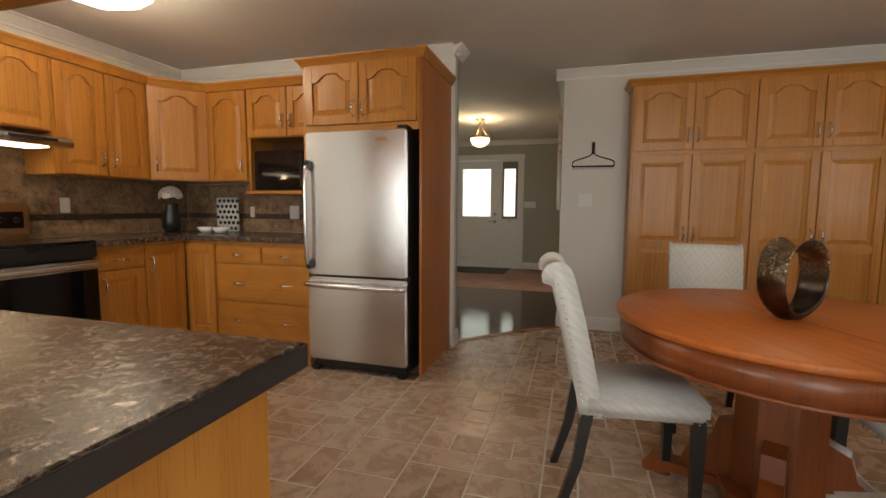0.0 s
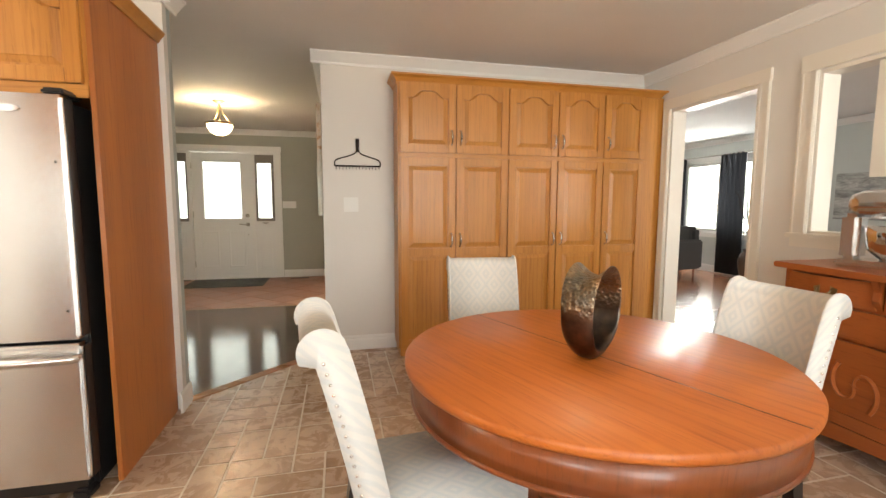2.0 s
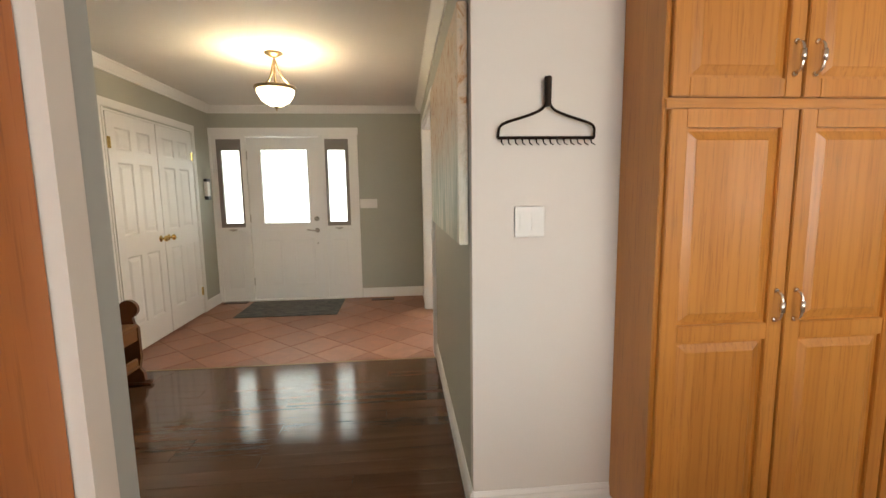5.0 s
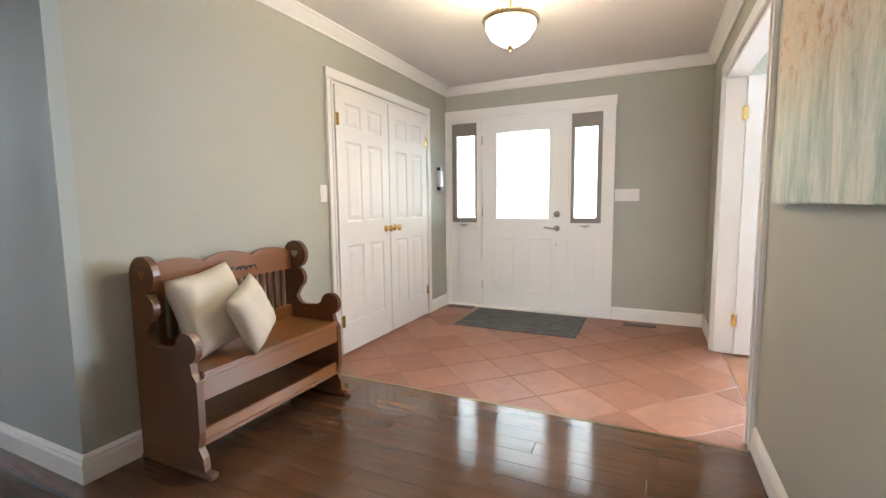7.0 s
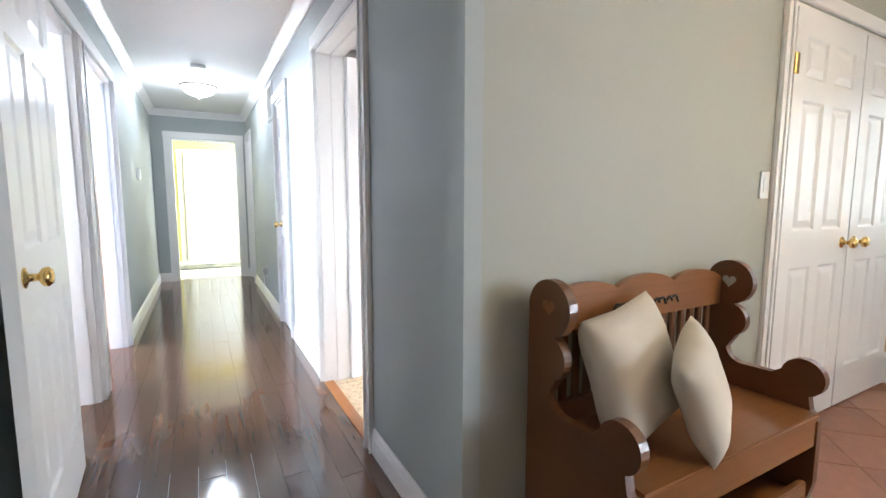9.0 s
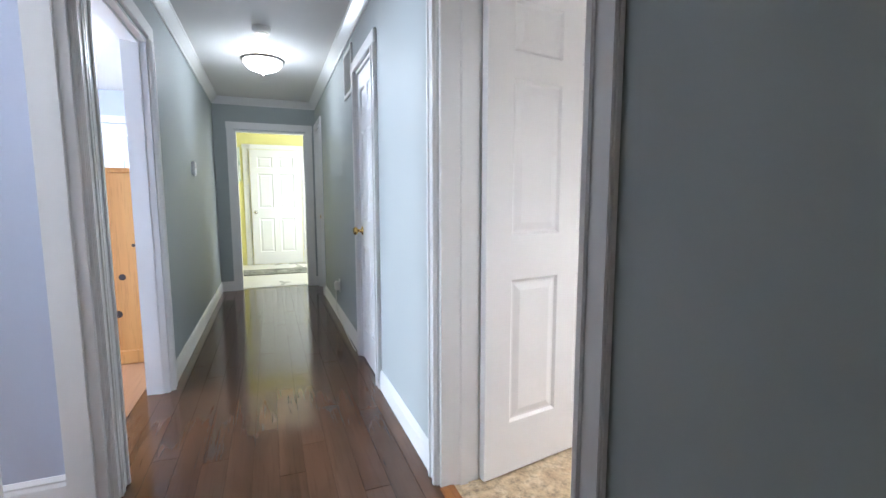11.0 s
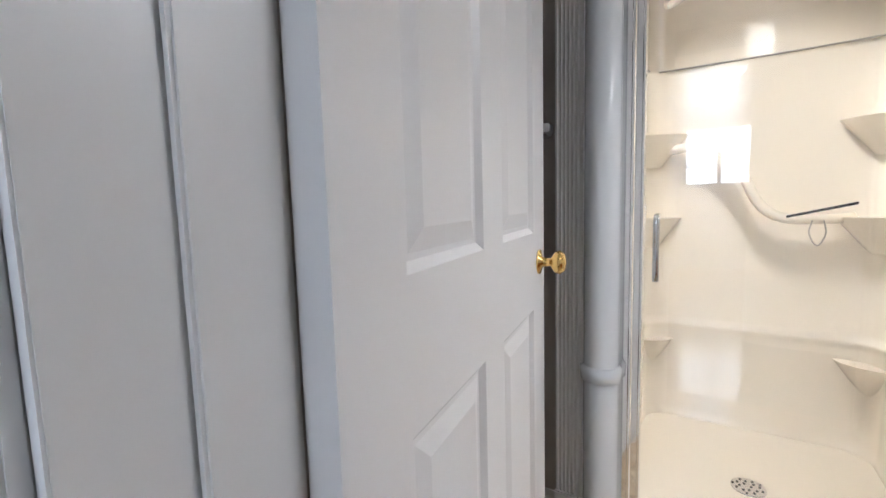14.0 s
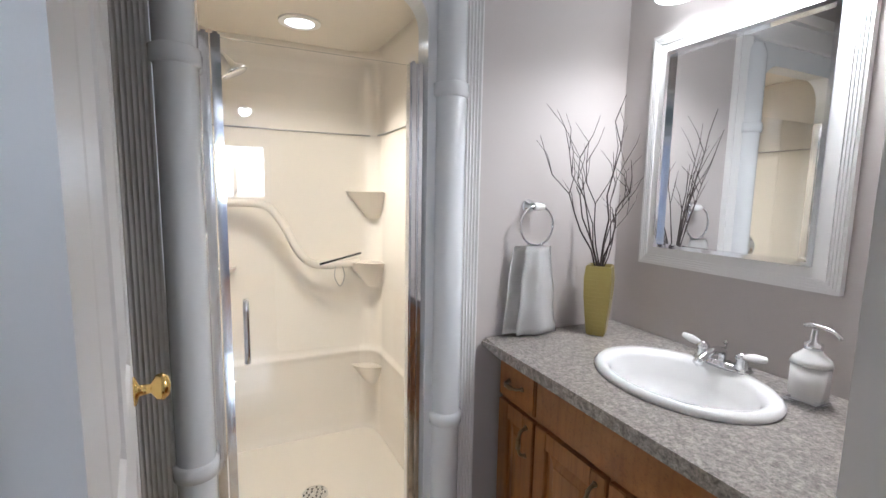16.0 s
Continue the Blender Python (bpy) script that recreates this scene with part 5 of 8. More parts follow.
def dining_chair():
    """A parsons chair that faces +x, its middle at the origin."""
    root = thing("dining_chair", "cream and grey diamond-weave dining chair with black legs", "chair", "chairs round the dining table")
    hw = 0.192
    bm = box(-0.2, 0.235, -hw, hw, 0.385, 0.475, 0.022)
    for v in bm.verts:
        if v.co.z > 0.45:
            v.co.z += 0.02 * math.cos(v.co.y / hw * 1.4) * math.cos((v.co.x - 0.02) / 0.22 * 1.2)
    part("seat", bm, WEAVE, root, "", True)
    rows = []
    for k in range(21):
        u = k / 20
        z = 0.39 + 0.505 * u
        lean = -0.165 - 0.085 * u - 0.03 * u * u
        rows.append((lean, z))
    front = [(x + 0.03, z) for x, z in rows]
    backl = [(x - 0.034, z) for x, z in rows]
    cx, cz = rows[-1][0] - 0.02, rows[-1][1] + 0.0
    roll = [(cx + 0.046 * math.cos(a), cz + 0.045 * math.sin(a)) for a in [math.radians(d) for d in range(5, 215, 15)]]
    outline = front + roll + backl[::-1][1:]
    bm = prism(outline, 2 * hw - 0.02, pose(0, -hw + 0.01, 0))
    caps = [f for f in bm.faces if len(f.verts) > 6]
    bmesh.ops.bevel(bm, geom=list({e for f in caps for e in f.edges}), offset=0.014, segments=3, affect="EDGES", clamp_overlap=True)
    part("backrest", bm, WEAVE, root, "", True)
    nail = mesh_of("nail", turned([(0.0048, 0), (0.0036, 0.0025), (0.001, 0.003)], 6, False), PEWTER, True)

    def stud(x, y, z, rx, rz):
        o = new("nail", nail)
        o.parent = root
        o.matrix_local = pose(x, y, z, rx, 0, rz)
    for k in range(16):
        x = -0.18 + 0.4 * k / 15
        stud(x, -hw - 0.0005, 0.395, 90, 0)
        stud(x, hw + 0.0005, 0.395, -90, 0)
        stud(0.2355, -0.18 + 0.36 * k / 15, 0.395, 90, 90)
    for k in range(18):
        x, z = rows[2 + k]
        for s in (-1, 1):
            stud(x - 0.025, s * (hw - 0.0105), z, 90 if s < 0 else -90, 0)
    for x, y, dx in ((0.2, -0.165, 0.0), (0.2, 0.165, 0.0), (-0.18, -0.165, -0.09), (-0.18, 0.165, -0.09)):
        b = bmesh.new()
        rings = []
        for u, s in ((0, 0.015), (0.5, 0.018), (1, 0.021)):
            ox = dx * (1 - u) ** 1.6
            rings.append([b.verts.new((x + ox + a * s, y + c * s, 0.392 * u)) for a, c in ((-1, -1), (1, -1), (1, 1), (-1, 1))])
        for p, q in zip(rings, rings[1:]):
            for k in range(4):
                b.faces.new((p[k], p[(k + 1) % 4], q[(k + 1) % 4], q[k]))
        b.faces.new(rings[0][::-1]), b.faces.new(rings[-1])
        part("leg", b, BLACK_WOOD, root, "tapered black wooden leg")
    return root


ch = put(dining_chair(), pose(0.285, 1.525, 0, 0, 0, 6))
copy_thing(ch, pose(1.275, 1.553, 0, 0, 0, 181))
copy_thing(ch, pose(0.757, 2.29, 0, 0, 0, -96))
copy_thing(ch, pose(0.884, 0.736, 0, 0, 0, 104))


def sculpture():
    """An upright hammered metal band closed into a tall ring, its two rims drawn up into crests at the top."""
    bm = bmesh.new()
    n, mseg, rings = 72, 18, []
    rx, rz = 0.115, 0.128
    for k in range(n):
        a = 2 * math.pi * k / n
        up = max(0.0, math.sin(a))
        c = Vector((rx * math.cos(a) * (1 + 0.12 * up), 0, rz * math.sin(a)))
        out = Vector((math.cos(a) / rx, 0, math.sin(a) / rz)).normalized()
        wide = 0.05 + 0.008 * up - 0.012 * max(0.0, -math.sin(a)) ** 3
        thick = 0.007 + 0.014 * max(0.0, -math.sin(a)) ** 2
        lean = 0.16 * math.cos(a) * up
        ring = []
        for q in range(mseg):
            b = 2 * math.pi * q / mseg
            o, s = thick * math.cos(b), math.sin(b)
            cup = 0.05 * up ** 3 * (s * s - 0.6) + 0.006 * (0.5 - s * s)
            ring.append(bm.verts.new(c + out * (o + cup + lean * 0.06 * s) + Vector((0, wide * s, 0))))
        rings.append(ring)
    for k in range(n):
        a, b = rings[k], rings[(k + 1) % n]
        for q in range(mseg):
            bm.faces.new((a[q], a[(q + 1) % mseg], b[(q + 1) % mseg], b[q]))
    lowest = min(v.co.z for v in bm.verts)
    for v in bm.verts:
        v.co.z = max(v.co.z, lowest + 0.008) - lowest - 0.008
    m, nt, b = material("hammered_loop", 0.3, 1.0, (0.2, 0.16, 0.13))
    vo = nd(nt, "ShaderNodeTexVoronoi", Scale=85.0)
    nt.links.new(coords(nt), vo.inputs["Vector"])
    sep, tc, mr = nt.nodes.new("ShaderNodeSeparateXYZ"), nt.nodes.new("ShaderNodeTexCoord"), nt.nodes.new("ShaderNodeMapRange")
    nt.links.new(tc.outputs["Object"], sep.inputs[0])
    nt.links.new(sep.outputs["Z"], mr.inputs["Value"])
    mr.inputs["From Min"].default_value, mr.inputs["From Max"].default_value = 0.13, 0.17
    dim = nt.nodes.new("ShaderNodeMath")
    dim.operation = "MULTIPLY"
    nt.links.new(mr.outputs[0], dim.inputs[0])
    nt.links.new(vo.outputs["Distance"], dim.inputs[1])
    bump(nt, b, dim.outputs[0], 1.0, 0.006)
    patina = ramp(nt, noise_of(nt, coords(nt), 14, 4), [(0.35, (0.05, 0.045, 0.042)), (0.55, (0.11, 0.085, 0.07)), (0.7, (0.16, 0.11, 0.08))])
    beaten = ramp(nt, noise_of(nt, coords(nt), 11, 4), [(0.35, (0.14, 0.13, 0.11)), (0.55, (0.3, 0.22, 0.14)), (0.7, (0.5, 0.34, 0.2))])
    nt.links.new(mix(nt, mr.outputs[0], patina, beaten), b.inputs["Base Color"])
    ob = solo("loop_sculpture", bm, m, "dark hammered metal loop sculpture on the table", "sculpture", smooth=True)
    put(ob, pose(0.81, 1.54, 0.753, 0, 0, 36))


sculpture()


def sideboard():
    root = thing("sideboard", "antique oak sideboard with brass pulls and carved doors", "sideboard")
    x0, y0, y1 = 2.38, 0.75, 2.22
    part("body", box(x0 + 0.02, DX - 0.02, y0, y1, 0.1, 0.895, 0.004), ANTIQUE, root)

    def bow(ya, yb, za, zb, out, nm, th=0.022):
        n = 20
        pts = []
        for k in range(n + 1):
            u = k / n
            pts.append((ya + u * (yb - ya), -out * math.sin(math.pi * u) ** 2))
        b = bmesh.new()
        lo = [b.verts.new((x0 + o, y, za)) for y, o in pts] + [b.verts.new((x0 + th, y, za)) for y, o in pts[::-1]]
        hi = [b.verts.new((x0 + o, y, zb)) for y, o in pts] + [b.verts.new((x0 + th, y, zb)) for y, o in pts[::-1]]
        b.faces.new(lo[::-1]), b.faces.new(hi)
        m = len(lo)
        for k in range(m):
            b.faces.new((lo[k], lo[(k + 1) % m], hi[(k + 1) % m], hi[k]))
        return part(nm, b, ANTIQUE, root)
    b = bmesh.new()
    n = 24
    edge = [(y1 + 0.03 - (y1 - y0 + 0.06) * k / n, x0 - 0.035 - 0.05 * math.sin(math.pi * k / n) ** 2) for k in range(n + 1)]
    lo = [b.verts.new((x, y, 0.896)) for y, x in edge] + [b.verts.new((DX - 0.004, y0 - 0.03, 0.896)), b.verts.new((DX - 0.004, y1 + 0.03, 0.896))]
    hi = [b.verts.new((v.co.x, v.co.y, 0.926)) for v in lo]
    b.faces.new(lo), b.faces.new(hi[::-1])
    for k in range(len(lo)):
        b.faces.new((lo[k], lo[(k + 1) % len(lo)], hi[(k + 1) % len(lo)], hi[k]))
    bmesh.ops.bevel(b, geom=b.edges[:], offset=0.006, segments=2, affect="EDGES", clamp_overlap=True)
    part("top", b, ANTIQUE, root, "dark polished serpentine top")
    for ya, yb, za, zb in ((1.78, 2.18, 0.755, 0.88), (0.79, 1.19, 0.755, 0.88), (1.22, 1.75, 0.755, 0.88), (0.79, 2.18, 0.6, 0.74)):
        d = bow(ya, yb, za, zb, 0.03, "drawer")
        for y in ((ya + yb) / 2,) if yb - ya < 0.6 else (1.98, 0.99):
            back = prism([(-0.05, -0.012), (-0.03, -0.024), (0.03, -0.024), (0.05, -0.012), (0.055, 0.008), (0.02, 0.022), (0, 0.016), (-0.02, 0.022), (-0.055, 0.008)], 0.004)
            join(back, tube(curve_pts([(-0.032, -0.004, 0.004), (-0.03, -0.022, -0.012), (0, -0.026, -0.02), (0.03, -0.022, -0.012), (0.032, -0.004, 0.004)], 12), 0.004, 8))
            h = part("pull", back, ANTIQUE_BRASS, d, "stamped brass drop pull")
            h.matrix_local = pose(x0 - 0.029, y, (za + zb) / 2, 0, 0, -90)
    for ya, yb in ((1.5, 2.18), (0.79, 1.47)):
        d = part("door", wall_boxes("x", x0 + 0.002, x0 + 0.02, ya, yb, 0.17, 0.58, [(ya + 0.09, yb - 0.09, 0.23, 0.52)]), ANTIQUE, root)
        part("panel", box(x0 + 0.01, x0 + 0.018, ya + 0.09, yb - 0.09, 0.23, 0.52), ANTIQUE, d)
        cy, cz = (ya + yb) / 2, 0.375
        for s in (-1, 1):
            sp = [(x0 + 0.008, cy + s * (0.02 + 0.09 * (1 - t) * math.sin(5 * t + 0.6)), cz + 0.12 * (1 - t) * math.cos(5 * t + 0.6) * s) for t in [k / 20 for k in range(20)]]
            part("carving", tube(sp, 0.012, 6, 0.4), ANTIQUE, d, "carved scroll")
        k = part("knob", turned([(0.008, 0), (0.008, 0.015), (0.017, 0.022), (0.001, 0.03)], 14, False), ANTIQUE_BRASS, d)
        k.matrix_local = pose(x0 + 0.002, ya + 0.045 if ya > 1 else yb - 0.045, 0.385, 0, -90)
    n = 16
    outl = [(y0 + (y1 - y0) * k / n, 0.03 + 0.075 * math.sin(math.pi * k / n) ** 0.6) for k in range(n + 1)]
    sk = prism([(y0, 0.165), (y0, 0.0)] + outl[1:-1] + [(y1, 0.0), (y1, 0.165)], 0.02)
    bmesh.ops.transform(sk, matrix=pose(x0 + 0.022, 0, 0, 0, 0, 90), verts=sk.verts)
    part("skirt", sk, ANTIQUE, root)
    for y in (y0 + 0.01, y1 - 0.05):
        part("leg", box(DX - 0.08, DX - 0.03, y, y + 0.04, 0.0, 0.1, 0.004), ANTIQUE, root)
    for y in (1.2, 1.76):
        part("corbel", prism([(0, 0.75), (-0.03, 0.8), (-0.02, 0.84), (-0.05, 0.895), (0.0, 0.895)], 0.03, pose(x0 + 0.012, y, 0)), ANTIQUE, root)


sideboard()


def mixer():
    root = thing("stand_mixer", "silver stand mixer with a steel bowl", "stand mixer")
    part("base", box(-0.11, 0.16, -0.1, 0.1, 0.0, 0.035, 0.016), STEEL_BAR, root)
    part("column", box(0.08, 0.16, -0.05, 0.05, 0.03, 0.26, 0.02), STEEL_BAR, root)
    b = turned([(0.001, -0.17), (0.045, -0.165), (0.065, -0.13), (0.072, -0.02), (0.07, 0.08), (0.05, 0.13), (0.001, 0.14)], 24, False)
    hd = part("head", b, STEEL_BAR, root, "rounded silver motor head", True)
    hd.matrix_local = pose(0.0, 0, 0.305, 0, 90)
    part("trim_band", box(-0.15, 0.1, -0.074, 0.074, 0.288, 0.294, 0.002), CHROME, root)
    part("bowl", turned([(0.05, 0.036), (0.058, 0.045), (0.1, 0.09), (0.108, 0.16), (0.112, 0.2), (0.108, 0.2), (0.1, 0.1), (0.001, 0.05)], 36, False), CHROME, root, "polished steel bowl", True).matrix_local = pose(-0.04, 0, 0)
    part("bowl_handle", tube(curve_pts([(-0.14, 0, 0.18), (-0.19, 0, 0.17), (-0.19, 0, 0.1), (-0.135, 0, 0.09)], 12), 0.006, 8), CHROME, root, "", True)
    part("beater_shaft", turned([(0.014, 0.2), (0.014, 0.26)], 12), CHROME, root).matrix_local = pose(-0.05, 0, 0)
    put(root, pose(2.58, 1.90, 0.927, 0, 0, 100))


mixer()
u = thing("leaded_window", "old cream window frame with leaded glass hung in the opening", "window frame")
xw, a, b_, c, d_ = DX + 0.03, 1.15, 2.17, 1.38, 1.99
part("frame", wall_boxes("x", xw - 0.018, xw + 0.018, a, b_, c, d_, [(a + 0.07, b_ - 0.07, c + 0.07, d_ - 0.07)]), CREAM_TRIM, u)
g = part("pane", box(xw - 0.002, xw + 0.002, a + 0.07, b_ - 0.07, c + 0.07, d_ - 0.07), GLASS, u)
g.visible_shadow = False
for y in (1.3, 1.45, 1.66, 1.87, 2.02):
    part("lead_came", box(xw - 0.005, xw + 0.005, y - 0.003, y + 0.003, c + 0.07, d_ - 0.07), BLACK, u)
for z in (1.53, 1.66, 1.84):
    part("lead_came", box(xw - 0.0055, xw + 0.0055, a + 0.07, b_ - 0.07, z - 0.003, z + 0.003), BLACK, u)
for y in (1.25, 2.07):
    part("hook_wire", tube([(xw, y, d_), (xw, y, 2.0205)], 0.002, 6), BLACK, u)


# ---- living room, through the openings ----
def curtain(y0, y1, label):
    bm = bmesh.new()
    n, x = 60, 6.64
    cols = []
    for k in range(n + 1):
        u = k / n
        off = 0.035 * math.sin(u * math.pi * 11) + 0.01 * math.sin(u * 37)
        cols.append([bm.verts.new((x + off * s, y0 + (y1 - y0) * u, z)) for z, s in ((0.03, 1.1), (1.0, 1.0), (2.12, 0.7))])
    for p, q in zip(cols, cols[1:]):
        for k in range(2):
            bm.faces.new((p[k], p[k + 1], q[k + 1], q[k]))
    bmesh.ops.solidify(bm, geom=bm.faces[:], thickness=0.004)
    solo("curtain", bm, CURTAIN, label, "curtain", "living room curtains", smooth=True)


curtain(6.45, 6.95, "charcoal grey pleated curtain beside the bright window")
curtain(7.78, 8.1, "charcoal grey pleated curtain beside the bright window")
u = thing("curtain_rod", "thin steel curtain rod above the window", "curtain rod")
part("rod", tube([(6.64, 6.36, 2.11), (6.64, 8.2, 2.11)], 0.009, 10), NICKEL, u)
for y in (6.36, 8.2):
    part("finial", join(bmesh.new(), turned([(0.008, 0), (0.02, 0.015), (0.018, 0.035), (0.001, 0.045)], 14, False), pose(6.64, y, 2.11, 90 if y < 7 else -90)), NICKEL, u)
    part("bracket", box(6.63, 6.75, y + (0.06 if y < 7 else -0.07), y + (0.07 if y < 7 else -0.06), 2.1, 2.12), NICKEL, u)
w_ = tagged(new("window_1"), "white living room window with bright daylight", "window", kind="structure")
part("window_frame", wall_boxes("x", 6.79, 6.84, 6.32, 7.93, 0.735, 2.01, [(6.38, 7.87, 0.79, 1.955)]), WHITE, w_)
part("mullion", box(6.795, 6.835, 7.11, 7.14, 0.79, 1.955), WHITE, w_)
g = part("pane", box(6.813, 6.817, 6.38, 7.87, 0.79, 1.955), GLASS, w_)
g.visible_shadow = False


def armchair():
    root = thing("armchair", "charcoal upholstered armchair near the window", "armchair")
    part("base", box(-0.4, 0.42, -0.42, 0.42, 0.14, 0.4, 0.03), SOFA, root)
    part("seat_cushion", box(-0.25, 0.44, -0.3, 0.3, 0.4, 0.52, 0.05), SOFA, root)
    part("backrest", box(-0.46, -0.24, -0.42, 0.42, 0.14, 0.86, 0.06), SOFA, root)
    for s in (-1, 1):
        part("arm", box(-0.42, 0.42, s * 0.43 - 0.07, s * 0.43 + 0.07, 0.14, 0.64, 0.03), SOFA, root)
    for x in (-0.36, 0.36):
        for y in (-0.38, 0.38):
            part("leg", turned([(0.014, 0), (0.022, 0.14)], 10), DARK_WOOD, root).matrix_local = pose(x, y, 0)
    put(root, pose(5.6, 7.08, 0, 0, 0, 190))
    bm = box(-0.06, 0.06, -0.2, 0.2, -0.2, 0.2, 0.055)
    ob = solo("throw_pillow", bm, CUSHION, "cream throw pillow on the armchair", "pillow", smooth=True)
    put(ob, pose(5.47, 7.05, 0.72, 0, 15, 190))


armchair()


def twigs(parent, base, n, height, spread, r, seed, mat):
    rng = random.Random(seed)
    for k in range(n):
        a, s = rng.uniform(0, 6.28), spread * rng.uniform(0.35, 1.0)
        h = height * rng.uniform(0.6, 1.0)
        pts = []
        for q in range(9):
            u = q / 8
            wob = 0.016 * math.sin(u * 17 + k) * u
            pts.append((base[0] + math.cos(a) * s * u ** 1.3 + wob, base[1] + math.sin(a) * s * u ** 1.3 - wob, base[2] + h * u))
        tw = part("twig", tube(pts, r * rng.uniform(0.7, 1.2), 6, 0.25), mat, parent)
        for q in (4, 5, 6):
            p = Vector(pts[q])
            b = rng.uniform(0, 6.28)
            e = p + Vector((math.cos(b) * 0.22 * spread, math.sin(b) * 0.22 * spread, h * 0.22))
            part("shoot", tube([p, (p + e) / 2 + Vector((0.008, -0.008, 0.01)), e], r * 0.5, 5, 0.3), mat, tw)


u = thing("floor_urn", "tall brown glazed urn with curly dark twigs", "vase")
part("urn", join(bmesh.new(), turned([(0.085, 0), (0.1, 0.02), (0.15, 0.22), (0.165, 0.36), (0.13, 0.46), (0.09, 0.5), (0.105, 0.53), (0.1, 0.535), (0.08, 0.5)], 32), pose(6.35, 6.0, 0)), URN, u, "", True)
twigs(u, (6.35, 6.0, 0.48), 16, 1.15, 0.26, 0.008, 4, TWIG)
u = thing("console_table", "dark carved wooden console table with turned legs", "table")
part("tabletop", box(6.22, 6.7, 4.3, 5.45, 0.69, 0.72, 0.008), DARK_WOOD, u)
part("apron", box(6.25, 6.67, 4.34, 5.41, 0.48, 0.69, 0.004), DARK_WOOD, u)
for x in (6.28, 6.64):
    for y in (4.38, 5.37):
        part("leg", join(bmesh.new(), turned([(0.02, 0.06), (0.03, 0.09), (0.015, 0.13), (0.035, 0.22), (0.04, 0.3), (0.018, 0.36), (0.03, 0.42), (0.03, 0.48)], 16), pose(x, y, 0)), DARK_WOOD, u, "", True)
        part("bun_foot", join(bmesh.new(), turned([(0.02, 0), (0.035, 0.02), (0.03, 0.06)], 14), pose(x, y, 0)), DARK_WOOD, u)
part("stretcher", box(6.44, 6.48, 4.38, 5.37, 0.06, 0.09, 0.004), DARK_WOOD, u)
for x in (6.44,):
    for y in (4.38, 5.37):
        part("stretcher", box(6.28, 6.64, y - 0.015, y + 0.015, 0.06, 0.09, 0.004), DARK_WOOD, u)
u = thing("wall_art", "grey abstract canvas on the living room wall", "painting")
part("canvas", box(6.71, 6.748, 3.55, 5.1, 1.04, 1.66, 0.004), GREY_ART, u)
u = thing("cable_coil", "loose coil of dark cable on the floor", "cable")
for k in range(3):
    part("loop", tube([(6.52 + 0.1 * math.cos(a) * (1 + 0.1 * k), 5.72 + 0.12 * math.sin(a), 0.008 + 0.012 * k) for a in [q * 0.33 for q in range(20)]], 0.006, 6), BLACK, u)


